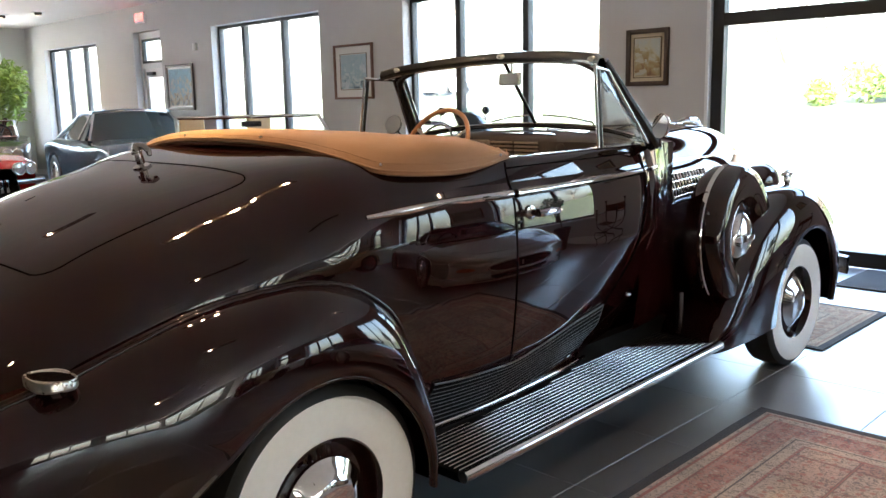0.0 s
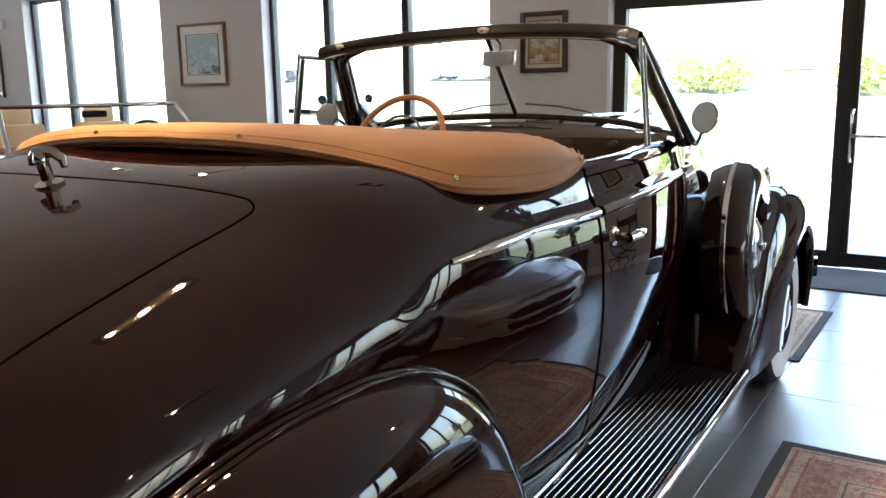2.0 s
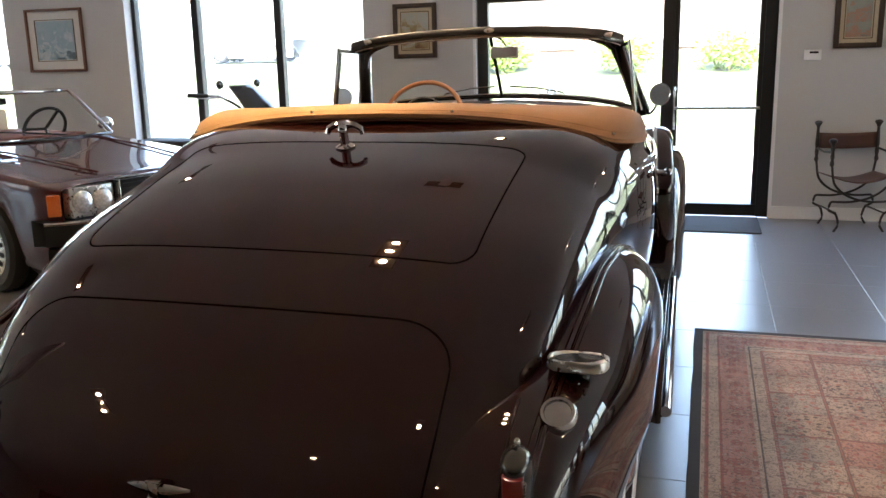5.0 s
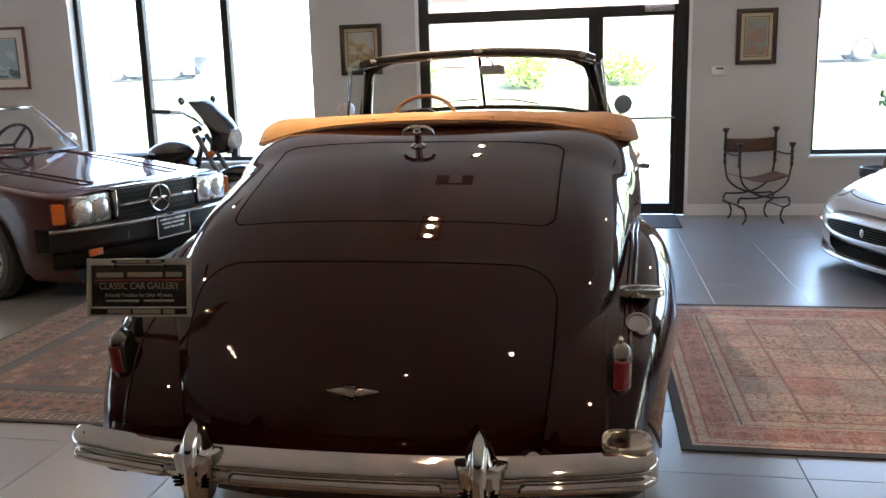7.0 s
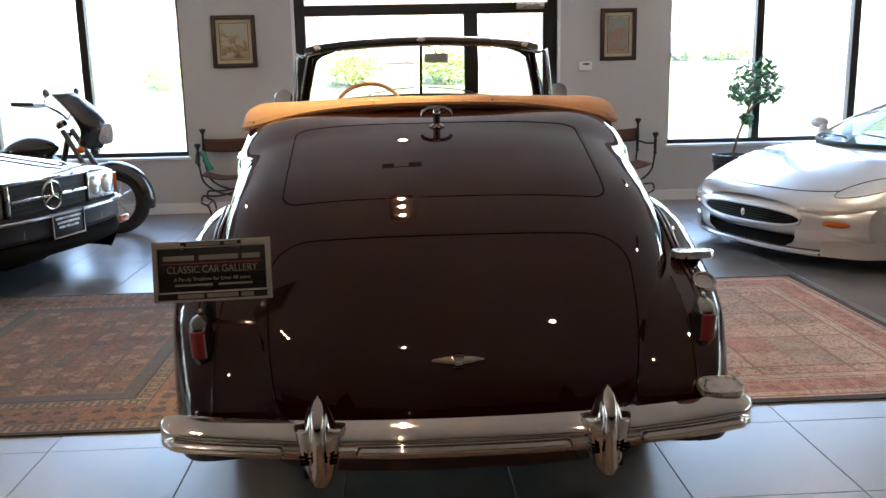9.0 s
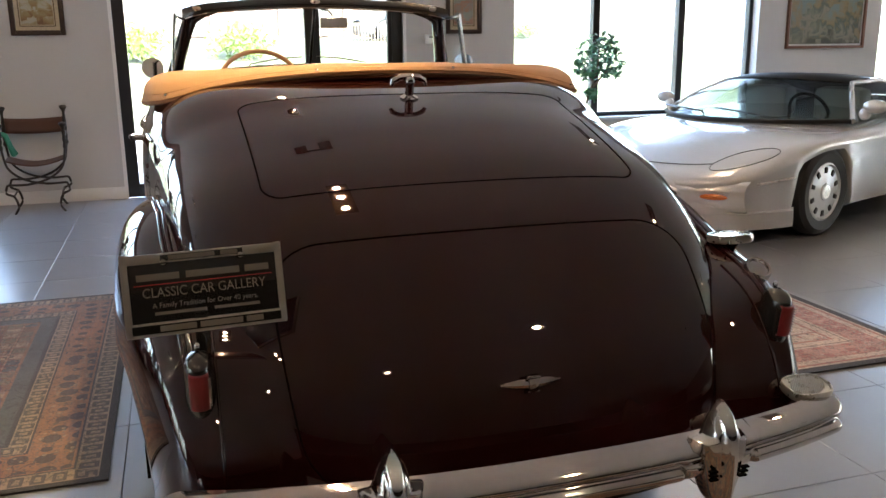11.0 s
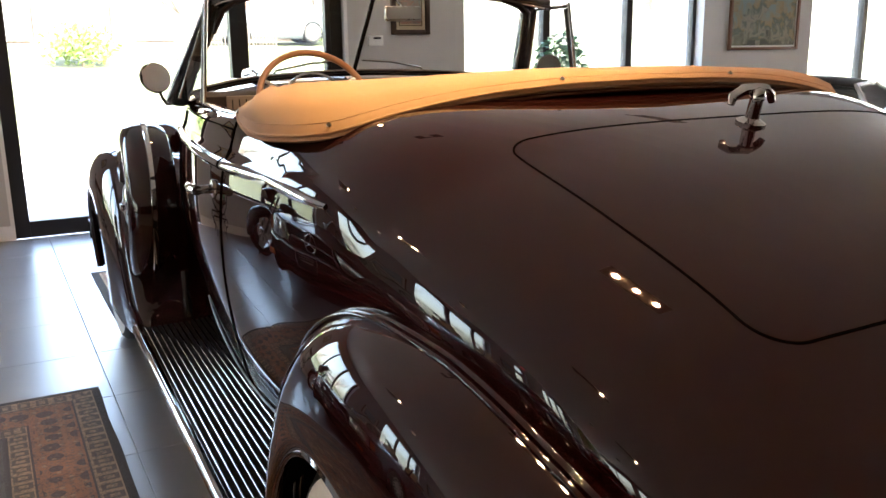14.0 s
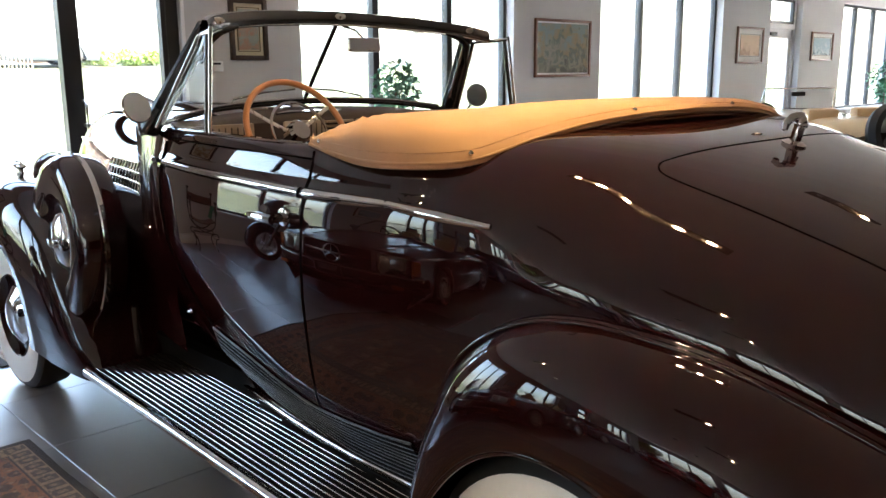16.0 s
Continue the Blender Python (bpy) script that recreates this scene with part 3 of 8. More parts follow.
hood_w = curve_fn([(3.25, 0.70), (3.4, 0.68), (3.6, 0.635), (3.9, 0.575), (4.4, 0.50), (4.8, 0.42), (5.05, 0.33), (5.2, 0.2)])
hood_t = curve_fn([(3.25, 1.318), (3.45, 1.322), (3.9, 1.325), (4.4, 1.322), (4.8, 1.310), (5.05, 1.265), (5.2, 1.13)])
def hood_pt(y, a, off=0.0):
    w, zt = hood_w(y) + off, hood_t(y) + off
    s = 1 if a >= 0 else -1
    a = abs(a)
    x = w * math.sin(radians(a)) ** (2 / 2.7)
    z = 0.85 + (zt - 0.85) * math.cos(radians(a)) ** (2 / 2.5)
    return Vector((s * x, y, z))


hy = [3.25 + 1.95 * (i / 24) for i in range(25)]
HA = [-90 + 6 * i for i in range(31)]
rows = []
for y in hy:
    top = [hood_pt(y, a) for a in HA]
    w = hood_w(y)
    rows.append([Vector((-w * 0.96, y, 0.45)), Vector((-w, y, 0.65))] + top + [Vector((w, y, 0.65)), Vector((w * 0.96, y, 0.45))])
sheet("bonnet", rows, PAINT, ROAD, angle=80)
# upright shell of the nose with its vertical grille bars
bm = bmesh.new()
for k in range(9):
    xx = -0.16 + 0.04 * k
    tube(bm, [(xx, 5.22, 0.5), (xx, 5.24, 0.75), (xx, 5.215, 0.98)], 0.008, 6)
part("grille", bm, CHROME, ROAD, "chrome vertical grille bars")

for s in (-1, 1):
    sheet("body_side", body_side(s), PAINT, ROAD, angle=60)
    # cowl side closing the gap between door front and bonnet
    rows = []
    for i in range(9):
        f = i / 8
        y = 3.25 + 0.40 * f
        row = []
        for j in range(14):
            z = 0.345 + (1.27 - 0.345) * j / 13
            a = abs(on_side(1, 3.25, z).x)
            b = min(a, hood_w(3.65))
            row.append((s * (a + (b - a) * (f * f * (3 - 2 * f))), y, z))
        row.append((s * 0.4, y, 1.30 - 0.02 * f))
        rows.append(row)
    sheet("cowl_side", rows, PAINT, ROAD, angle=60)
    # door shut lines
    gap = [on_side(s, 2.215, 1.27, -0.001)] + [on_side(s, 2.205 + 0.07 * max(0, (0.85 - z) / 0.5) ** 1.5, z, -0.001) for z in [1.24 - 0.03 * i for i in range(28)]]
    rod("door_gap", gap, 0.0045, GROOVE, ROAD, seg=6)
    gap = [on_side(s, door_front(z), z, 0.0015) for z in [1.24 - 0.03 * i for i in range(28)]]
    rod("door_gap", gap, 0.0045, GROOVE, ROAD, seg=6)
    rod("door_gap", [on_side(s, y, 1.252, 0.001) for y in (2.215, 2.6, 2.9, 3.15)], 0.003, GROOVE, ROAD, seg=6)
    # bright belt moulding, ending in a point on the rear quarter
    pts, rad = [], []
    for i in range(14):
        y = 1.595 + (1.9 - 1.595) * i / 13
        f = i / 13
        z = 1.152 + 0.015 * f
        phi = math.degrees(math.atan2(z - PZ, PY - y)) if y < PY - 1e-6 else 90
        r = (z - PZ) / math.sin(radians(phi))
        R, w, n, m = deck_R(phi), deck_w(phi), deck_n(phi), deck_m(phi)
        xx = w * max(0.0, 1 - (r / R) ** m) ** (1 / n)
        pts.append(Vector((s * (xx + 0.002), y, z)))
        rad.append(0.007 + 0.0085 * min(1, f * 2.2))
    for y in (2.1, 2.195):
        pts.append(on_side(s, y, 1.168, 0.002)); rad.append(0.0155)
    rod("belt_moulding", pts, rad, CHROME, ROAD, "bright chrome belt moulding")
    rod("belt_moulding", [on_side(s, y, 1.168 + 0.004 * (y - 2.3), 0.002) for y in (2.22, 2.4, 2.6, 2.9, 3.15)], 0.0155, CHROME, ROAD)
    # dark rods proud of the moulding, drawn in place of shaded grooves
    for dz in (-0.005, 0.005):
        rod("moulding_line", [on_side(s, y, 1.168 + dz + 0.004 * (y - 2.3), 0.0145) for y in (2.05, 2.3, 2.6, 2.9, 3.15)], 0.0018, GROOVE, ROAD, seg=6)
    pts = []
    for i in range(16):
        y = 3.27 + 1.75 * i / 15
        f = min(1, (y - 3.25) / 0.4)
        f = f * f * (3 - 2 * f)
        pts.append(Vector((s * ((1 - f) * 0.735 + f * (hood_pt(y, 52).x) + 0.006), y, 1.172 - 0.035 * f * (y - 3.25) / 1.7)))
    rod("bonnet_moulding", pts, 0.009, CHROME, ROAD)
    # door handle
    bm = bmesh.new()
    b0 = on_side(s, 2.285, 1.098)
    cyl(bm, b0, b0 + Vector((s * 0.045, 0, 0)), 0.013, 0.011)
    tube(bm, [b0 + Vector((s * 0.045, -0.01, 0)), b0 + Vector((s * 0.05, 0.04, 0.002)), b0 + Vector((s * 0.045, 0.10, 0)), b0 + Vector((s * 0.032, 0.14, -0.004))], [0.013, 0.013, 0.011, 0.006], 10)
    lathe(bm, [(0.026, -0.001), (0.024, 0.006), (0.012, 0.009), (0, 0.009)], Matrix.Translation(b0) @ pose(0, 0, 0, 0, 90 * s, 0), 18)
    part("door_handle", bm, CHROME, ROAD, "chrome lever door handle")
    # rear fender: sections fanned round the wheel
    WYr, WZr = 1.40, 0.35
    f_out = curve_fn([(-6, 0.37), (0, 0.375), (30, 0.425), (53, 0.515), (66, 0.585), (81, 0.632), (105, 0.668), (125, 0.738), (140, 0.835), (158, 1.075), (172, 1.135), (186, 1.12)])
    f_in = curve_fn([(-6, 0.325), (0, 0.325), (45, 0.345), (90, 0.40), (135, 0.44), (165, 0.50), (186, 0.54)])
    f_xo = curve_fn([(-6, 0.935), (60, 0.94), (105, 0.947), (140, 0.942), (158, 0.902), (172, 0.873), (186, 0.862)])
    f_xc = curve_fn([(-6, 0.84), (40, 0.82), (75, 0.79), (120, 0.775), (150, 0.74), (170, 0.715), (186, 0.71)])
    rows = []
    for i in range(97):
        psi = -6 + 182 * i / 96
        Ro, Ri, xo, xc = f_out(psi), f_in(psi), f_xo(psi), f_xc(psi)
        cs, sn = math.cos(radians(psi)), math.sin(radians(psi))
        sec = [(xo - 0.035, Ri + 0.012), (xo - 0.012, Ri)]
        for j in range(19):
            a = radians(90 * j / 18)
            sec.append((xc + (xo - xc) * math.cos(a) ** (2 / 2.4), Ri + 0.006 + (Ro - Ri - 0.006) * math.sin(a) ** (2 / 2.2)))
        for j in range(1, 7):
            f = j / 6
            sec.append((xc - (xc - 0.50) * f, Ro - 0.05 * f * f))
        rows.append([(s * px, WYr + r * cs, WZr + r * sn) for px, r in sec])
    sheet("rear_fender", rows, PAINT, ROAD, angle=70)
    # raised welt along the fender's inner crest, and rolled lip in front
    def body_x(y, z):
        if y >= PY:
            return abs(on_side(1, y, z).x)
        phi = math.degrees(math.atan2(z - PZ, PY - y))
        k = math.hypot(z - PZ, PY - y) / deck_R(phi)
        return flank(deck_w(phi) * max(0.0, 1 - k ** deck_m(phi)) ** (1 / deck_n(phi)) * tuck(z, y), y, z)
    pts = []
    for i in range(76):
        psi = 8 + 152 * i / 75
        Ro, Ri, xo, xc = f_out(psi), f_in(psi), f_xo(psi), f_xc(psi)
        cs, sn = math.cos(radians(psi)), math.sin(radians(psi))
        for a in [radians(1.5 * k) for k in range(61)]:
            px, r = xc + (xo - xc) * math.cos(a) ** (2 / 2.4), Ri + 0.006 + (Ro - Ri - 0.006) * math.sin(a) ** (2 / 2.2)
            y, z = WYr + r * cs, WZr + r * sn
            if px <= body_x(y, z) + 0.004 or a > radians(88):
                pts.append(Vector((s * (px + 0.002), y, z)))
                break
    pts = [pts[0]] + [(a + b + c) / 3 for a, b, c in zip(pts, pts[1:], pts[2:])] + [pts[-1]]
    rod("fender_welt", pts, 0.0085, PAINT, ROAD)
    rod("welt_bead", [p + Vector((s * 0.016, 0, -0.001)) for p in pts], 0.006, PAINT, ROAD)
    pts = [(s * (f_xo(p) - 0.012), WYr + f_in(p) * math.cos(radians(p)), WZr + f_in(p) * math.sin(radians(p))) for p in [-5 + 3 * i for i in range(60)]]
    rod("wheel_lip", pts, 0.007, PAINT, ROAD)
    # fine bead where the fender's tail meets the body
    pts = []
    for psi in [149 + 27 * i / 24 for i in range(25)]:
        f = (f_xc(psi) - 0.695) / (f_xc(psi) - 0.50)
        r = f_out(psi) - 0.05 * f * f + 0.0015
        pts.append((s * 0.695, WYr + r * math.cos(radians(psi)), WZr + r * math.sin(radians(psi))))
    rod("fender_bead", pts, 0.0032, PAINT, ROAD, seg=8)
    # inner wheel house
    bm = bmesh.new()
    lathe(bm, [(0.0, 0.0), (0.5, 0.0), (0.5, 0.28)], Matrix.Translation((s * 0.60, WYr - 0.1, WZr)) @ pose(0, 0, 0, 0, 90 * s, 0), 32)
    bmesh.ops.bisect_plane(bm, geom=bm.verts[:] + bm.edges[:] + bm.faces[:], plane_co=(0, 0, 0.34), plane_no=(0, 0, 1), clear_inner=True)
    part("wheel_house", bm, UNDER, ROAD)
    # front fender
    WYf, WZf = 4.62, 0.35
    g_out = curve_fn([(-8, 0.50), (10, 0.565), (30, 0.605), (60, 0.628), (99, 0.650), (120, 0.690), (140, 0.760), (161, 0.84), (172, 0.92), (180, 1.03), (183, 1.035)])
    g_in = curve_fn([(-8, 0.40), (45, 0.40), (90, 0.415), (135, 0.43), (160, 0.45), (183, 0.47)])
    g_xo = curve_fn([(-8, 0.90), (60, 0.93), (120, 0.94), (183, 0.945)])
    g_xc = curve_fn([(-8, 0.74), (90, 0.76), (130, 0.78), (165, 0.84), (183, 0.86)])
    rows = []
    for i in range(81):
        psi = -8 + 191 * i / 80
        Ro, Ri, xo, xc = g_out(psi), g_in(psi), g_xo(psi), g_xc(psi)
        cs, sn = math.cos(radians(psi)), math.sin(radians(psi))
        sec = [(xo - 0.035, Ri + 0.012), (xo - 0.012, Ri)]
        for j in range(17):
            a = radians(90 * j / 16)
            sec.append((xc + (xo - xc) * math.cos(a) ** (2 / 2.5), Ri + 0.006 + (Ro - Ri - 0.006) * math.sin(a) ** (2 / 2.3)))
        for j in range(1, 7):
            f = j / 6
            sec.append((xc - (xc - 0.30) * f, Ro - 0.12 * f * f))
        rows.append([(s * px, WYf + r * cs, WZf + r * sn) for px, r in sec])
    sheet("front_fender", rows, PAINT, ROAD, angle=70)
    # running board: narrow at the rear fender, wide at the cowl
    zb = lambda y: 0.322 + 0.026 * (y - 1.8) / 1.8
    inner = lambda y: abs(on_side(1, min(y, 3.2), 0.36).x) - 0.01
    outer = lambda y: 0.943 - 0.022 * (y - 1.86)
    bm = bmesh.new()
    rows = []
    for y in [1.84 + 1.80 * i / 16 for i in range(17)]:
        z, q = zb(y), inner(y)
        rows.append([(s * xx, y, zz) for xx, zz in ((q, z + 0.05), (q + 0.006, z + 0.01), (q + 0.025, z), (outer(y) - 0.008, z), (outer(y) - 0.001, z - 0.004), (outer(y) - 0.008, z - 0.03), (q, z - 0.03))])
    board = sheet("running_board", rows, BOARD, ROAD, "ribbed black running board with bright edge", angle=30)
    for k in range(17):
        line = lambda y: outer(y) - 0.025 - 0.0218 * k
        run = [y for y in [1.85 + 1.77 * i / 40 for i in range(41)] if inner(y) + 0.018 < line(y)]
        if len(run) > 2:
            rod("rib", [(s * line(y), y, zb(y) + 0.002) for y in (run[0], run[len(run) // 2], run[-1])], 0.0036, CHROME, board, seg=8)
    rod("edge_trim", [(s * (outer(y) + 0.003), y, zb(y) - 0.009) for y in (1.84, 2.4, 3.0, 3.62)], 0.021, CHROME, board, "bright chrome edge trim", seg=10)
    rod("sill_trim", [on_side(s, y, 0.370, 0.006) for y in [1.76 + 1.40 * i / 34 for i in range(35)]], 0.013, CHROME, ROAD, "bright chrome sill strip", seg=10)
    # ribbed stone guard low on the door
    ys = [1.86 + 1.01 * i / 44 for i in range(45)]
    rows = [[on_side(s, y, guard_low(y) + (guard_top(y) - guard_low(y)) * j / 16, 0.006) for j in range(17)] for y in ys]
    guard = sheet("stone_guard", rows, BOARD, ROAD, "ribbed black stone guard with bright edge", angle=80)
    for k in range(11):
        run = [y for y in ys if guard_top(y) - 0.0195 * (k + 1) > guard_low(y) + 0.006]
        if len(run) > 1:
            rod("rib", [on_side(s, y, guard_top(y) - 0.0195 * (k + 1), 0.0065) for y in run], 0.0016, RIBSTEEL, guard, seg=6)
    rod("edge_trim", [on_side(s, y, guard_top(y), 0.006) for y in ys], 0.0035, RIBSTEEL, guard, seg=6)
    rod("edge_trim", [on_side(s, 2.87, guard_low(2.87) + (guard_top(2.87) - guard_low(2.87)) * j / 8, 0.006) for j in range(9)], 0.003, RIBSTEEL, guard, seg=6)


def wheel(x, y, z, s, name="wheel", spare=False):
    m = Matrix.Translation((x, y, z)) @ pose(0, 0, 0, 0, 90 * s, 0)
    w = new(name)
    w.parent, w.matrix_basis = ROAD, m
    bm = bmesh.new()
    lathe(bm, [(0.20, -0.085), (0.28, -0.095), (0.325, -0.09), (0.348, -0.07), (0.355, -0.03), (0.355, 0.03), (0.348, 0.07), (0.33, 0.086), (0.318, 0.090)], seg=56)
    part("tyre", bm, RUBBER, w)
    bm = bmesh.new()
    lathe(bm, [(0.319, 0.090), (0.30, 0.094), (0.26, 0.097), (0.22, 0.092), (0.198, 0.084)], seg=56)
    part("whitewall", bm, WHITEWALL, w, "white tyre sidewall")
    bm = bmesh.new()
    lathe(bm, [(0.200, 0.085), (0.195, 0.090), (0.188, 0.083), (0.178, 0.05), (0.16, 0.055), (0.125, 0.062), (0.12, 0.05)], seg=48)
    part("rim", bm, PAINT, w)
    bm = bmesh.new()
    lathe(bm, [(0.142, 0.058), (0.140, 0.068), (0.125, 0.076), (0.10, 0.088), (0.085, 0.098), (0.06, 0.105), (0, 0.108)], seg=40)
    part("hubcap", bm, CHROME, w, "polished chrome hubcap")


for s in (-1, 1):
    wheel(s * 0.775, 1.385, 0.355, s)
    wheel(s * 0.775, 4.60, 0.355, s)
    # covered spare standing in the front fender
    sp = new("spare_wheel")
    sp.parent, sp.matrix_basis = ROAD, Matrix.Translation((s * 0.775, 3.95, 0.792)) @ pose(0, 0, 0, 0, 88 * s, 4 * s)
    bm = bmesh.new()
    lathe(bm, [(0.0, -0.10), (0.30, -0.10), (0.335, -0.085), (0.353, -0.05), (0.358, 0.0), (0.353, 0.05), (0.335, 0.08), (0.30, 0.096), (0.25, 0.098), (0.20, 0.092), (0.185, 0.07), (0.17, 0.05), (0.10, 0.045)], seg=64)
    part("cover", bm, PAINT, sp, "maroon painted steel spare cover")
    bm = bmesh.new()
    lathe(bm, [(0.358, -0.012), (0.364, -0.008), (0.364, 0.008), (0.358, 0.012)], seg=64)
    part("band", bm, CHROME, sp, "chrome band round the cover")
    bm = bmesh.new()
    lathe(bm, [(0.135, 0.045), (0.13, 0.06), (0.115, 0.075), (0.08, 0.092), (0, 0.10)], seg=40)
    part("hubcap", bm, CHROME, sp, "polished chrome hubcap")
    bm = bmesh.new()
    box(bm, 0, 0, 0.10, 0.03, 0.10, 0.02, bevel=0.008)
    part("clamp", bm, CHROME, sp)

# ---- boot lid gaps drawn as thin dark rods, with the lids' hardware ----
def rounded_loop(p_lo, p_hi, x_lo, x_hi, rc=0.06, rp=3.0):
    """Closed outline on the deck with rounded corners: half width x_lo at angle p_lo, x_hi at p_hi."""
    out = []
    arc = [(math.sin(radians(q)), math.cos(radians(q))) for q in range(0, 91, 10)]
    for sx in (1, -1):
        seq = [(p_lo, 0), (p_lo, (x_lo - rc) / 2)]
        seq += [(p_lo + rp * (1 - c), x_lo - rc + rc * sn) for sn, c in arc]
        seq += [(p_hi - rp * (1 - sn), x_hi - rc * (1 - c)) for sn, c in arc]
        seq += [(p_hi, (x_hi - rc) / 2), (p_hi, 0)]
        out.append([(p, sx * x) for p, x in seq])
    loop = out[0] + out[1][::-1][1:-1]
    loop.append(loop[0])
    pts = []
    for (p0, x0), (p1, x1) in zip(loop, loop[1:]):
        n = max(1, int(abs(p1 - p0) / 1.5 + abs(x1 - x0) / 0.04))
        for i in range(n):
            f = i / n
            pts.append(deck_at(p0 + (p1 - p0) * f, x0 + (x1 - x0) * f, -0.0012))
    return pts


rod("upper_lid_gap", rounded_loop(32.8, 61.2, 0.538, 0.547, 0.055, 2.4), 0.0029, GROOVE, ROAD, seg=6, closed=True)
rod("lower_lid_gap", rounded_loop(4.5, 26.2, 0.555, 0.555, 0.13, 4.6), 0.0029, GROOVE, ROAD, seg=6, closed=True)

# T-shaped chrome lid handle
c = deck_at(58.6, 0)
bm = bmesh.new()
lathe(bm, [(0.030, -0.004), (0.030, 0.005), (0.019, 0.011), (0.014, 0.013), (0.0135, 0.05), (0.017, 0.054), (0.017, 0.060), (0.011, 0.072), (0, 0.075)], Matrix.Translation(c) @ pose(0, 0, 0, 14, 0, 0), 24)
tube(bm, [c + Vector((-0.058, 0, 0.040)), c + Vector((-0.052, 0, 0.056)), c + Vector((-0.03, -0.004, 0.068)), c + Vector((0, -0.006, 0.07)), c + Vector((0.03, -0.004, 0.068)), c + Vector((0.052, 0, 0.056)), c + Vector((0.058, 0, 0.040))], [0.007, 0.010, 0.011, 0.012, 0.011, 0.010, 0.007], 10)
part("lid_handle", bm, CHROME, ROAD, "chrome T-shaped lid handle")
# winged badge on the lower lid
c = deck_at(12.1, 0)
bm = bmesh.new()
for s in (-1, 1):
    tube(bm, [c + Vector((0, -0.012, 0)), c + Vector((s * 0.035, -0.010, 0.001)), c + Vector((s * 0.074, -0.002, -0.001))], [0.012, 0.010, 0.003], 8)
box(bm, *(c + Vector((0, -0.014, 0.001))), 0.024, 0.022, 0.036, bevel=0.004)
box(bm, *(c + Vector((0, -0.016, 0.018))), 0.034, 0.016, 0.008, bevel=0.003)
box(bm, *(c + Vector((0, -0.016, -0.016))), 0.030, 0.016, 0.006, bevel=0.002)
part("badge", bm, CHROME, ROAD, "winged chrome badge")

# ---- rear bumper with guards ----
bx = sorted({-0.825 + 1.65 * i / 44 for i in range(45)} | {t * (0.77 + 0.055 * math.sin(math.pi * k / 20)) for t in (-1, 1) for k in range(11)})
def bump_y(x):
    return 0.095 + 0.115 * abs(x / 0.825) ** 2.4
BEADS = ((-0.80, -0.475), (-0.285, 0.285), (0.475, 0.80))
def bump_face(x, v):
    """Depth of the bumper's face: a broad upper roll, a crease, and a raised bead with round ends."""
    d = -0.019 + 0.062 * abs(v) ** 3.6
    cleft = 0.55 + 0.45 * ease((abs(x) - 0.68) / 0.08)
    d += 0.012 * cleft * math.exp(-((v - 0.06) / 0.13) ** 2)
    for x0, x1 in BEADS:
        r = 0.019
        gap = math.hypot(max(x0 + r - x, 0.0, x - x1 + r), (v + 0.30) * 0.053)
        d += 0.004 * math.exp(-((gap - 1.25 * r) / (0.35 * r)) ** 2)
        if gap < r:
            d -= 0.009 * math.sqrt(1 - (gap / r) ** 2)
    return d


VS = [-1 + 2 * i / 60 for i in range(61)]
bx = sorted(set(bx) | {t * (e + 0.0025 * k) for t in (-1, 1) for e in (0.270, 0.475) for k in range(-2, 10)})
rows = []
for x in bx:
    e = max(0.12, math.sqrt(max(0.0, 1 - (max(0.0, abs(x) - 0.77) / 0.0552) ** 2)))
    rows.append([(x, bump_y(x) + bump_face(x, v) * e + 0.03 * (1 - e), 0.533 + 1.12 * ((0.026 if v > 0.06 else -0.022) + (0.0475 * v - (0.026 if v > 0.06 else -0.022)) * e)) for v in VS[::-1]])
sheet("rear_bumper", rows, CHROME, ROAD, "polished chrome rear bumper with raised beads", angle=80, close_v=True)
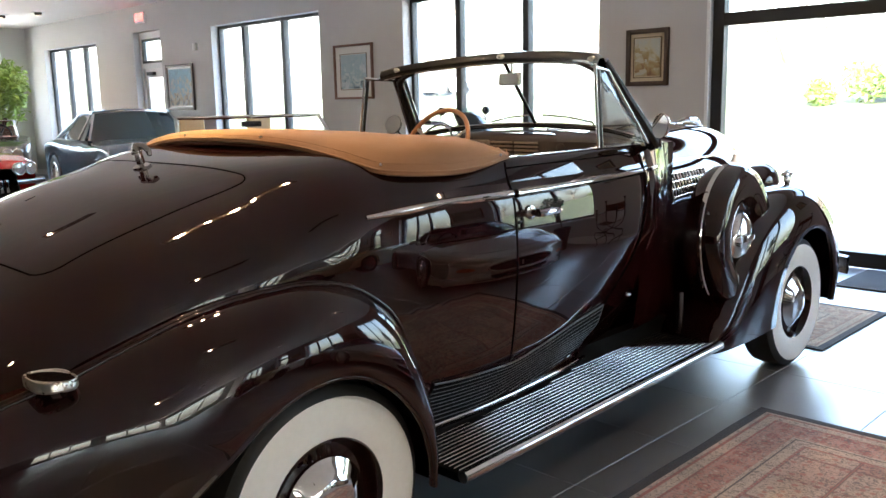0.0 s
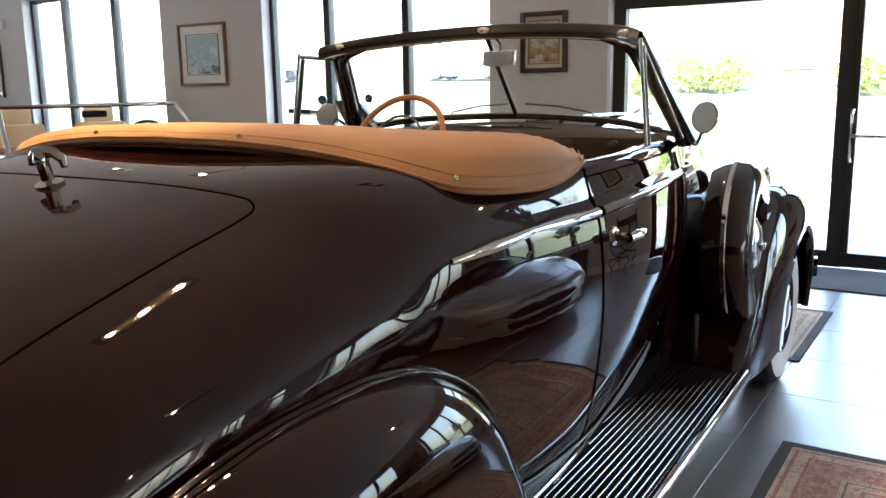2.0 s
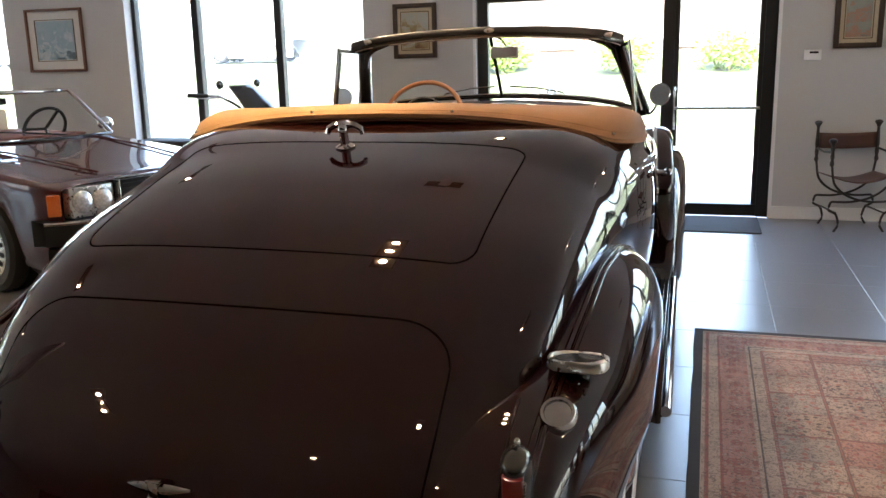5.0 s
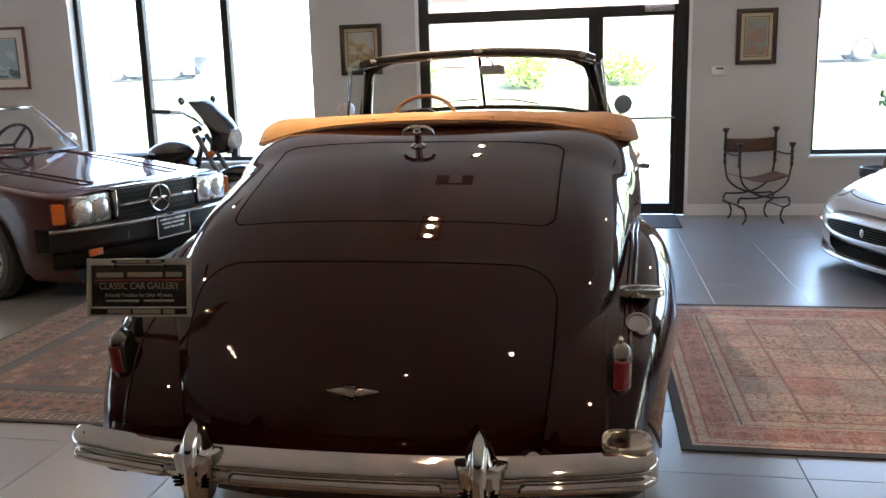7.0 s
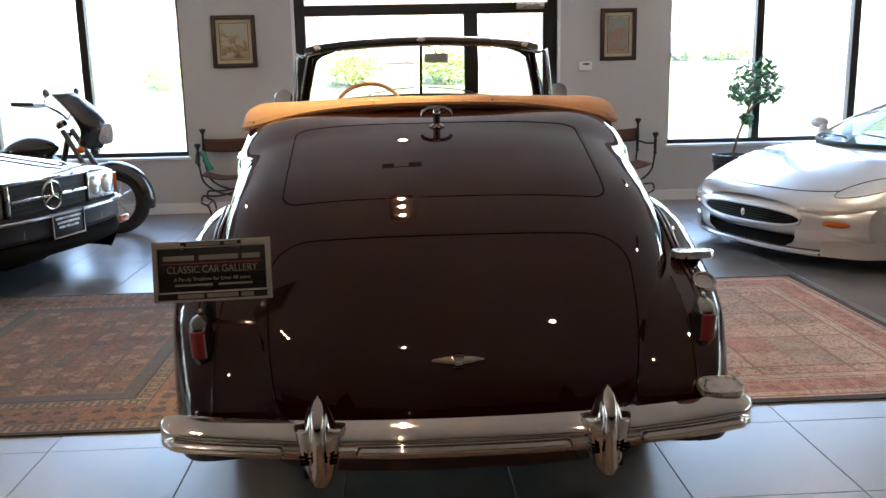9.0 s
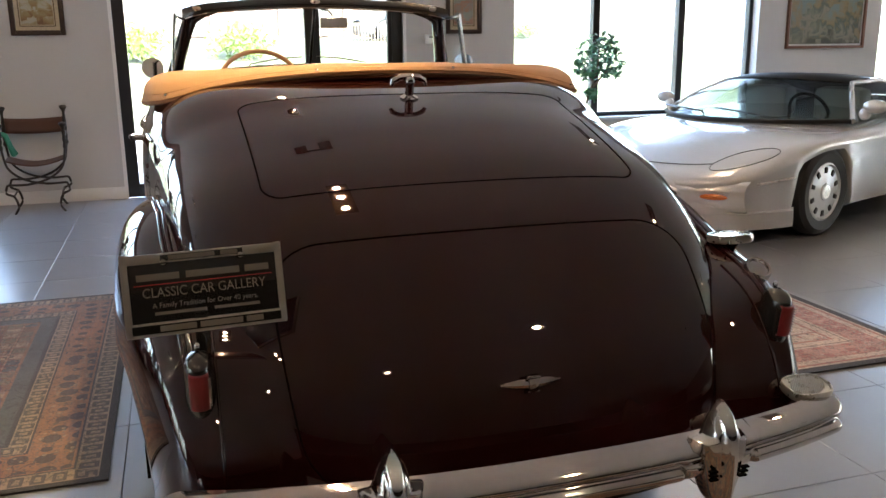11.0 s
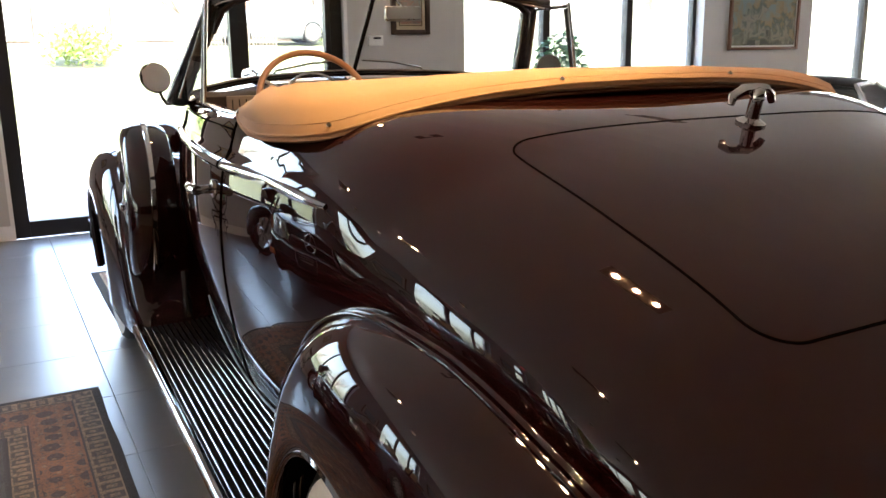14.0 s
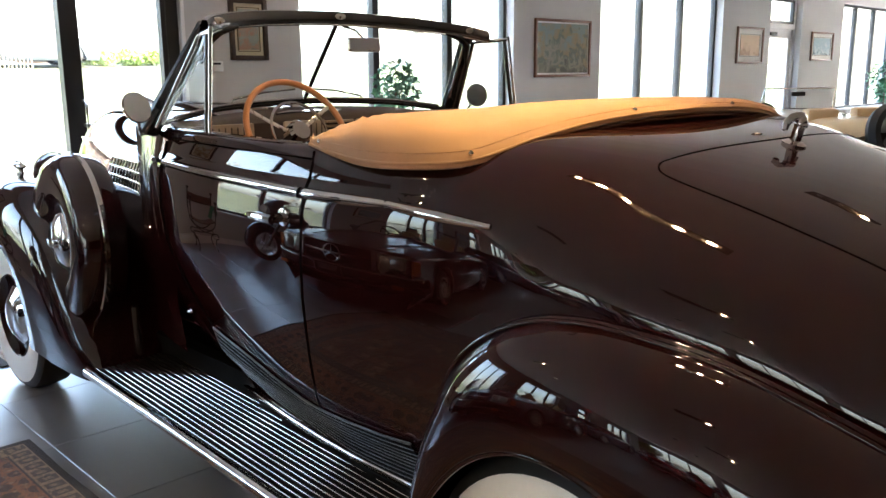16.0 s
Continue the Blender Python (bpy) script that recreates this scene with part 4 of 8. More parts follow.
for s in (-1, 1):
    # bumper guard: a ridged, pointed blade with winged shoulders
    gx = s * 0.380
    half = curve_fn([(0.421, 0.005), (0.431, 0.019), (0.446, 0.031), (0.475, 0.043), (0.52, 0.055), (0.575, 0.067), (0.587, 0.068), (0.5935, 0.042), (0.61, 0.036), (0.635, 0.027), (0.658, 0.014), (0.674, 0.002)])
    face = curve_fn([(0.421, 0.096), (0.44, 0.064), (0.50, 0.050), (0.56, 0.046), (0.60, 0.050), (0.64, 0.070), (0.674, 0.110)])
    rows = []
    for z in sorted([0.421 + 0.253 * i / 34 for i in range(35)] + [0.583, 0.586, 0.589, 0.591, 0.5935]):
        w, yf = half(z), face(z)
        back = max(yf + 0.004, 0.118)
        row = [(gx + w * q, yf + 0.020 - 0.020 * math.sqrt(max(0.0, 1 - (q * w / 0.019) ** 2)) + 0.008 * ease((abs(q) * w - 0.019) / 0.045) + (back - yf - 0.016) * abs(q) ** 9, z) for q in [-1 + 2 * k / 30 for k in range(31)]]
        rows.append([(gx - w, back, z)] + row + [(gx + w, back, z)])
    g = sheet("bumper_guard", rows, CHROME, ROAD, "pointed chrome bumper guard", angle=50, close_v=True)
    for t in (-1, 1):
        for q in range(3):
            bm = bmesh.new()
            z = 0.505 + 0.0105 * q
            fx = 0.72 * half(z)
            box(bm, gx + t * fx, face(z) + 0.018, z, 0.020, 0.010, 0.0042)
            part("slot", bm, GROOVE, g)
    bm = bmesh.new()
    box(bm, s * 0.40, 0.30, 0.47, 0.05, 0.40, 0.05, bevel=0.006)
    part("bumper_bracket", bm, UNDER, ROAD)
    # tail lamp
    tl = new("tail_lamp")
    tl.parent, tl.matrix_basis = ROAD, Matrix.Translation((s * 0.731, 0.372, 0.752)) @ pose(0, 0, 0, 8, 0, 3 * s)
    wide = curve_fn([(-0.105, 0.004), (-0.095, 0.018), (-0.07, 0.028), (-0.03, 0.032), (0.03, 0.032), (0.05, 0.029), (0.066, 0.020), (0.074, 0.004)])
    rows = [[(wide(z) * math.cos(t), 0.014 + 1.5 * wide(z) * math.sin(t), z) for t in [2 * math.pi * j / 24 for j in range(24)]] for z in [-0.105 + 0.179 * i / 26 for i in range(27)]]
    sheet("housing", rows, BLACK, tl, close_v=True)
    bm = bmesh.new()
    ball(bm, (0, 0.03, 0.078), 0.007, 0.007, 0.010)
    part("finial", bm, CHROME, tl)
    bm = bmesh.new()
    tube(bm, [(0.038 * math.cos(t), -0.006 + 0.012 * abs(math.cos(t)), -0.045 + 0.072 * math.sin(t)) for t in [math.pi + math.pi * i / 20 for i in range(21)]], 0.0032, 6)
    part("bezel", bm, CHROME, tl, "chrome loop under the lens")
    rows = [[(0.019 * q, -0.0375 + 0.010 * q * q + (0.012 if abs(z) > 0.0385 else 0), z) for q in [-1 + k / 4 for k in range(9)]] for z in (-0.040, -0.038, -0.02, 0.0, 0.02, 0.038, 0.040)]
    sheet("lens", rows, RED_LENS, tl, "ribbed red glass lens", thick=0.006)
    for q in range(10):
        bm = bmesh.new()
        box(bm, 0.0215, -0.0295, -0.0315 + 0.007 * q, 0.006, 0.008, 0.0035, bevel=0.001)
        part("lens_rib", bm, CHROME, tl)
# step pads and filler cap on the rear fender, right-hand side
def pad(c, rx, ry, tilt, roll, name, label, post):
    p = new(name)
    p.parent, p.matrix_basis = ROAD, Matrix.Translation(c) @ pose(0, 0, 0, tilt, roll, 0)
    p["label"] = label
    bm = bmesh.new()
    rings = [(0.0, 0.009), (0.86, 0.009), (0.89, 0.013), (0.97, 0.013), (1.0, 0.008), (1.0, -0.006), (0.94, -0.011), (0.0, -0.011)]
    loops = [[bm.verts.new((rx * f * math.copysign(abs(math.cos(t)) ** 0.62, math.cos(t)), ry * f * math.copysign(abs(math.sin(t)) ** 0.72, math.sin(t)), h)) for t in [2 * math.pi * k / 40 for k in range(40)]] for f, h in rings[1:-1]]
    for a, b in zip(loops, loops[1:]):
        for k in range(40):
            bm.faces.new((a[k], a[(k + 1) % 40], b[(k + 1) % 40], b[k]))
    bm.faces.new(loops[0])
    bm.faces.new(loops[-1][::-1])
    part("plate", bm, STEEL, p)
    bm = bmesh.new()
    for q in range(-9, 10):
        u = q / 10 * 1.25
        L = math.sqrt(max(0.02, 1 - (u / 1.32) ** 2)) * ry * 1.12
        box(bm, u * rx * 0.66, 0, 0.0095, 0.0030, 2 * L, 0.0035, rz=-32)
    part("tread", bm, CHROME, p)
    bm = bmesh.new()
    tube(bm, [(0, 0, -0.008), (post[0] * 0.5, post[1] * 0.5, post[2] * 0.6), post], [0.028, 0.022, 0.03], 10)
    part("bracket", bm, PAINT, p)


pad((0.745, 0.262, 0.592), 0.064, 0.046, 12, 0, "step_plate", "oval steel step plate with raised tread", (-0.02, 0.02, -0.08))
pad((0.800, 0.69, 0.890), 0.066, 0.048, -4, 0, "step_plate", "oval steel step plate with raised tread", (0.0, 0.05, -0.08))
bm = bmesh.new()
lathe(bm, [(0, 0.016), (0.027, 0.016), (0.029, 0.021), (0.035, 0.021), (0.039, 0.015), (0.0395, 0.004), (0.034, -0.012), (0.034, -0.045)], Matrix.Translation((0.783, 0.54, 0.826)) @ pose(0, 0, 0, 35, 0, 0), 24)
part("filler_cap", bm, CHROME, ROAD, "round chrome filler cap")
bm = bmesh.new()
tube(bm, [(0.50, 0.30, 0.52), (0.50, 0.25, 0.51)], 0.02, 12)
part("tail_pipe", bm, STEEL, ROAD)

# ---- number-plate sign on a stalk above the tail lamp ----
plate = new("dealer_plate")
plate.parent, plate.matrix_basis = ROAD, Matrix.Translation((-0.703, 0.462, 0.937)) @ pose(0, 0, 0, 78, -1, 1) @ Matrix.Diagonal((1.08, 1.08, 1, 1))
plate["label"] = "black dealer plate with white lettering in chrome frame"
PLATEFRAME = mat("plated_frame", (0.33, 0.32, 0.31), 0.30, 0.55, vary=0.05)
bm = bmesh.new()
box(bm, 0, 0, 0, 0.30, 0.15, 0.004, bevel=0.0015)
part("panel", bm, BLACK, plate)
bm = bmesh.new()
for a in ((0, 0.0725, 0.314, 0.019), (0, -0.068, 0.314, 0.028), (-0.1505, 0.002, 0.014, 0.163), (0.1505, 0.002, 0.014, 0.163)):
    box(bm, a[0], a[1], 0.004, a[2], a[3], 0.006, bevel=0.002)
part("frame", bm, PLATEFRAME, plate)
bm = bmesh.new()
box(bm, 0, 0.0725, 0.0078, 0.16, 0.012, 0.001)
box(bm, 0, -0.067, 0.0078, 0.29, 0.017, 0.001)
part("frame_inset", bm, BLACK, plate)
INK = mat("white_lettering", (0.15, 0.145, 0.135), 0.5, vary=0.05)
INK2 = mat("grey_lettering", (0.125, 0.12, 0.115), 0.5, vary=0.05)
RULE = mat("red_rule", (0.30, 0.02, 0.02), 0.5)
text("lettering", "CLASSIC CAR GALLERY", 0.0275, Matrix.Translation((0, 0.004, 0.003)), INK, plate, 0.845)
text("lettering", "A Family Tradition for Over 40 years.", 0.0145, Matrix.Translation((0, -0.0215, 0.003)), INK, plate, 0.93)
for bx_, by_, bw_, bh_, bz_ in ((-0.088, 0.036, 0.082, 0.0135, 0.003), (0.018, 0.036, 0.105, 0.0135, 0.003), (0.105, 0.036, 0.048, 0.0135, 0.003), (-0.05, -0.037, 0.10, 0.006, 0.003), (0.06, -0.037, 0.09, 0.006, 0.003),
                                (-0.058, -0.067, 0.070, 0.012, 0.009), (0.026, -0.067, 0.084, 0.012, 0.009), (0.092, -0.067, 0.034, 0.012, 0.009), (-0.02, 0.0725, 0.09, 0.009, 0.009), (0.053, 0.0725, 0.034, 0.009, 0.009)):
    bm = bmesh.new()
    box(bm, bx_, by_, bz_, bw_, bh_, 0.001)
    part("name_bar", bm, INK2, plate)
bm = bmesh.new()
box(bm, 0, 0.021, 0.003, 0.27, 0.002, 0.001)
part("red_rule", bm, RULE, plate)
for sx in (-0.075, 0.075):
    bm = bmesh.new()
    lathe(bm, [(0.007, 0.006), (0.006, 0.010), (0, 0.012)], Matrix.Translation((sx, 0.064, 0)), 12)
    part("screw", bm, CHROME, plate)
bm = bmesh.new()
box(bm, -0.715, 0.45, 0.845, 0.03, 0.014, 0.10, bevel=0.003)
part("plate_bracket", bm, BLACK, ROAD)

# ---- folded-top cover ----
hem = [(0.798, 2.25, 1.287), (0.832, 2.09, 1.272), (0.846, 1.93, 1.265), (0.825, 1.79, 1.270), (0.765, 1.695, 1.280), (0.62, 1.650, 1.318), (0.42, 1.626, 1.350), (0.21, 1.612, 1.364), (0.0, 1.608, 1.368)]
inn = [(0.785, 2.26, 1.300), (0.74, 2.24, 1.318), (0.68, 2.205, 1.335), (0.62, 2.18, 1.346), (0.54, 2.155, 1.354), (0.44, 2.135, 1.360), (0.30, 2.12, 1.366), (0.15, 2.11, 1.371), (0.0, 2.11, 1.373)]
bulge = curve_fn([(0, 0.002), (1, 0.034), (2, 0.064), (3, 0.070), (4, 0.064), (5, 0.044), (6, 0.030), (7, 0.024), (8, 0.021)])
N = 41
H = spline(hem, N)
I = spline(inn, N)
rows = []
for sgn, order in ((1, range(N)), (-1, range(N - 2, -1, -1))):
    for i in order:
        h, q = H[i], I[i]
        bu = bulge(8 * i / (N - 1))
        inward = (q - h).normalized()
        row = []
        for f, dz in ((0.050, -0.014), (0.016, -0.018), (-0.003, -0.010), (0.0, 0.0)):
            row.append(h + inward * f + Vector((0, 0, dz * min(1, 0.25 + i / 10))))
        for j in range(1, 15):
            v = j / 14
            wob = 0.004 * noise.noise(Vector((h.x * 6 * sgn, h.y * 6, v * 4 + sgn)))
            p = h.lerp(q, v)
            p.z += bu * (math.sin(math.pi * v ** 0.55) ** 0.9 if v < 1 else 0) + wob * min(1, i / 4)
            fold = max(0.0, 1 - i / 22) * math.sin(math.pi * v)
            p.z += 0.019 * fold * noise.noise(Vector((h.y * 22 + 3 * sgn, v * 3.5, sgn)))
            row.append(p)
        row.append(q + Vector((0, 0.02, -0.03)))
        row.append(q + Vector((0, 0.03, -0.25)))
        rows.append([(sgn * p.x, p.y, p.z) for p in row])
sheet("boot_cover", rows, CANVAS, ROAD, "tan canvas cover over the folded top", angle=75)
def on_row(r, dist):
    """Point of a row at this distance above the hem."""
    left = dist
    for a, b in zip(r[3:], r[4:]):
        a, b = Vector(a), Vector(b)
        if (b - a).length >= left:
            return a.lerp(b, left / (b - a).length)
        left -= (b - a).length
    return Vector(r[-1])


rod("piping", [Vector(r[3]) for r in rows], 0.0042, CANVAS, ROAD, seg=6)
rod("seam", [on_row(r, 0.026) + Vector((0, 0, 0.0002)) for r in rows], 0.0010, CANVAS, ROAD, seg=6)
rear = [r for r in rows if abs(r[3][0]) < 0.79 and r[3][1] < 1.80]
rod("binding", [Vector(r[1]) + Vector((0, 0, -0.003)) for r in rear], 0.005, LINING, ROAD, seg=8)
def lining_row(r):
    p, k = Vector(r[0]), min(1.0, max(0.0, (0.90 - abs(r[0][0])) / 0.25))
    return [p, p + Vector((-0.03 * p.x, 0.05, -0.020 - 0.05 * k)), p + Vector((-0.07 * p.x, 0.10, -0.03 - 0.09 * k))]


sheet("lining", [lining_row(r) for r in rear], LINING, ROAD, "dark brown lining under the cover")
for sx_, sy_ in ((0.80, 2.19), (0.765, 1.705), (0.26, 1.615), (-0.26, 1.615), (-0.765, 1.705), (-0.80, 2.19)):
    bm = bmesh.new()
    r = min(rows, key=lambda q: (q[3][0] - sx_) ** 2 + (q[3][1] - sy_) ** 2)
    ball(bm, on_row(r, 0.016) + Vector((0, 0, 0.002)), 0.006)
    part("snap", bm, CHROME, ROAD)

# ---- windscreen, vents, mirrors ----
def post(s):
    bm = bmesh.new()
    a, b = Vector((s * 0.735, 3.30, 1.27)), Vector((s * 0.625, 3.06, 1.625))
    tube(bm, [a, a.lerp(b, 0.5), b], [0.042, 0.034, 0.030], 10, flat=0.8)
    part("screen_post", bm, BLACK, ROAD)
    rod("post_trim", [a + Vector((-s * 0.035, -0.02, 0.02)), b + Vector((-s * 0.028, -0.02, -0.01))], 0.006, CHROME, ROAD)
    # vent window
    f = [Vector((s * 0.735, 3.24, 1.285)), Vector((s * 0.655, 3.055, 1.588)), Vector((s * 0.700, 2.895, 1.598)), Vector((s * 0.735, 2.875, 1.275))]
    rod("vent_frame", f[:2] + [f[1].lerp(f[2], .5), f[2]], 0.008, CHROME, ROAD)
    rod("vent_bar", [f[2] + Vector((0, 0, 0.012)), f[3]], 0.0065, CHROME, ROAD, seg=8)
    rod("vent_seal", [f[2] + Vector((0, 0.02, -0.01)), f[3] + Vector((0, 0.02, 0))], 0.009, BLACK, ROAD, seg=8)
    link("vent_glass", [*f], [(0, 1, 2, 3)], CLEAR, ROAD, smooth=False).visible_shadow = False
    # round mirror on a bent arm
    c = Vector((s * 0.822, 3.19, 1.358))
    rod("mirror_arm", [(s * 0.735, 3.30, 1.262), (s * 0.775, 3.28, 1.262), (s * 0.80, 3.235, 1.29), (s * 0.815, 3.21, 1.33)], 0.006, CHROME, ROAD)
    mr = new("side_mirror")
    mr.parent, mr.matrix_basis = ROAD, Matrix.Translation(c) @ pose(0, 0, 0, 84 if s > 0 else 72, 0, -22 if s > 0 else 10)
    bm = bmesh.new()
    lathe(bm, [(0.052, 0.0), (0.054, -0.006), (0.048, -0.016), (0.025, -0.024), (0, -0.026)], seg=32)
    part("shell", bm, CHROME, mr)
    bm = bmesh.new()
    lathe(bm, [(0.0505, 0.001), (0, 0.001)], seg=32)
    part("glass", bm, mat("mirror_glass", (0.85, 0.85, 0.85), 0.01, 1.0, vary=0.0), mr)


for s in (-1, 1):
    post(s)
bm = bmesh.new()
top = [Vector((-0.665, 2.995, 1.612)), Vector((-0.60, 3.05, 1.633)), Vector((-0.35, 3.13, 1.662)), Vector((0, 3.17, 1.675)), Vector((0.35, 3.13, 1.662)), Vector((0.60, 3.05, 1.633)), Vector((0.665, 2.995, 1.612))]
tp = spline(top, 25)
rows = []
for p in tp:
    rows.append([p + Vector(d) for d in ((0, -0.025, -0.024), (0, -0.03, 0.0), (0, -0.02, 0.022), (0, 0.012, 0.026), (0, 0.03, 0.006), (0, 0.028, -0.022))])
sheet("screen_header", rows, BLACK, ROAD, angle=40, close_v=True)
for x in (-0.585, 0, 0.585):
    k = min(range(25), key=lambda i: abs(tp[i].x - x))
    bm = bmesh.new()
    ball(bm, tp[k] + Vector((0, -0.03, 0.004)), 0.026, 0.006, 0.012)
    part("latch", bm, STEEL, ROAD)
bot = spline([(-0.70, 3.27, 1.295), (-0.4, 3.36, 1.335), (0, 3.41, 1.348), (0.4, 3.36, 1.335), (0.70, 3.27, 1.295)], 25)
for sgn in (0, 1):
    r = range(1, 13) if sgn == 0 else range(12, 24)
    rows = [[tp[i] + Vector((0, 0.0, -0.022)), bot[i]] for i in r]
    sheet("windscreen", rows, CLEAR, ROAD, "clear split windscreen pane").visible_shadow = False
for s in (-1, 1):
    rod("corner_fillet", [(s * 0.50, 3.065, 1.622), (s * 0.575, 3.055, 1.610), (s * 0.617, 3.060, 1.578), (s * 0.637, 3.085, 1.50)], [0.006, 0.020, 0.020, 0.006], BLACK, ROAD)
rod("screen_divider", [tp[12] + Vector((0, -0.005, -0.02)), bot[12]], 0.009, BLACK, ROAD)
rod("screen_rubber", [b + Vector((0, 0, 0.0)) for b in bot], 0.010, BLACK, ROAD)
rod("screen_trim", [b + Vector((0, -0.012, 0.012)) for b in bot[1:-1]], 0.005, CHROME, ROAD)
rod("screen_trim", [p + Vector((0, -0.022, -0.028)) for p in tp[1:-1]], 0.004, CHROME, ROAD)
for s in (-1, 1):
    a = Vector((s * 0.34, 3.43, 1.335))
    rod("wiper", [a, a + Vector((-s * 0.02, 0.0, 0.03)), a + Vector((-s * 0.16, -0.01, 0.055)), a + Vector((-s * 0.30, -0.02, 0.065))], 0.004, CHROME, ROAD)
mr = new("inside_mirror")
mr.parent, mr.matrix_basis = ROAD, Matrix.Translation((0.085, 3.10, 1.573)) @ pose(0, 0, 0, -7, 0, -8)
bm = bmesh.new()
box(bm, 0, 0.008, 0, 0.145, 0.018, 0.056, bevel=0.008)
part("shell", bm, STEEL, mr)
bm = bmesh.new()
box(bm, 0, -0.0025, 0, 0.132, 0.003, 0.045)
part("glass", bm, mat("inner_mirror_glass", (0.8, 0.8, 0.8), 0.01, 1.0, vary=0.0), mr)
bm = bmesh.new()
tube(bm, [(0.0, 0.012, 0.028), (-0.02, 0.03, 0.06), (-0.06, 0.06, 0.08)], 0.005)
part("arm", bm, CHROME, mr)

# ---- cockpit ----
rows = []
for i in range(25):
    b = bot[i]
    rows.append([(b.x * 0.98, b.y - 0.01, b.z - 0.02), (b.x * 0.98, b.y - 0.07, b.z - 0.03), (b.x, 3.215 - 0.04 * (1 - abs(b.x)), 1.302), (b.x, 3.158, 1.285), (b.x, 3.16, 1.08), (b.x, 3.20, 0.95)])
sheet("dashboard", rows, DASH, ROAD, "brown painted metal dashboard", angle=60)
for x0 in (-0.012, 0.142):
    for q in range(5):
        bm = bmesh.new()
        box(bm, x0, 3.150, 1.206 + 0.018 * q, 0.138, 0.012, 0.009, bevel=0.002)
        part("radio_slat", bm, DASHTAN, ROAD, "tan radio grille slat")
for x in (0.347, 0.52):
    bm = bmesh.new()
    lathe(bm, [(0.024, 0), (0.024, 0.012), (0.014, 0.02), (0, 0.022)], Matrix.Translation((x, 3.152, 1.255)) @ pose(0, 0, 0, 90, 0, 0), 18)
    part("knob", bm, DASH, ROAD)
for x in (-0.50, -0.18):
    bm = bmesh.new()
    box(bm, x, 3.150, 1.25, 0.19, 0.012, 0.075, bevel=0.006)
    dp = part("dial_panel", bm, DASHTAN, ROAD, "tan instrument panel")
    for k in range(7):
        bm = bmesh.new()
        box(bm, x - 0.075 + 0.025 * k, 3.1435, 1.25, 0.004, 0.002, 0.05)
        part("dial_mark", bm, DASH, dp)
sw = new("steering_wheel")
sw.parent, sw.matrix_basis = ROAD, Matrix.Translation((-0.312, 3.00, 1.256)) @ pose(0, 0, 0, 60, 0, 0)
bm = bmesh.new()
lathe(bm, [(0.205 + 0.0115 * math.cos(t), 0.0115 * math.sin(t)) for t in [2 * math.pi * i / 10 for i in range(10)]], seg=48, closed=True)
part("rim", bm, BAKELITE, sw, "tan bakelite rim")
bm = bmesh.new()
for a in (30, 150, 270):
    ca, sa = math.cos(radians(a)), math.sin(radians(a))
    tube(bm, [(0.03 * ca, 0.03 * sa, -0.02), (0.12 * ca, 0.12 * sa, -0.012), (0.20 * ca, 0.20 * sa, 0)], 0.008, 8, flat=0.5)
part("spoke", bm, STEEL, sw, "flat steel spokes")
bm = bmesh.new()
lathe(bm, [(0.115 + 0.005 * math.cos(t), 0.005 * math.sin(t) + 0.012) for t in [2 * math.pi * i / 8 for i in range(8)]], seg=36, closed=True)
lathe(bm, [(0.045, -0.03), (0.045, 0.01), (0.035, 0.022), (0, 0.026)], seg=24)
part("horn_ring", bm, CHROME, sw, "chrome horn ring and hub")
bm = bmesh.new()
cyl(bm, (0, 0, -0.03), (0, 0, -0.45), 0.022)
part("column", bm, BLACK, sw)
bm = bmesh.new()
box(bm, 0, 2.42, 0.98, 1.30, 0.16, 0.52, bevel=0.06)
part("seat_back", bm, LEATHER, ROAD)
bm = bmesh.new()
box(bm, 0, 2.72, 0.66, 1.30, 0.5, 0.16, bevel=0.05)
part("seat", bm, LEATHER, ROAD)
bm = bmesh.new()
box(bm, 0, 2.6, 0.45, 0.98, 1.3, 0.04)
part("cockpit_floor", bm, LINING, ROAD)

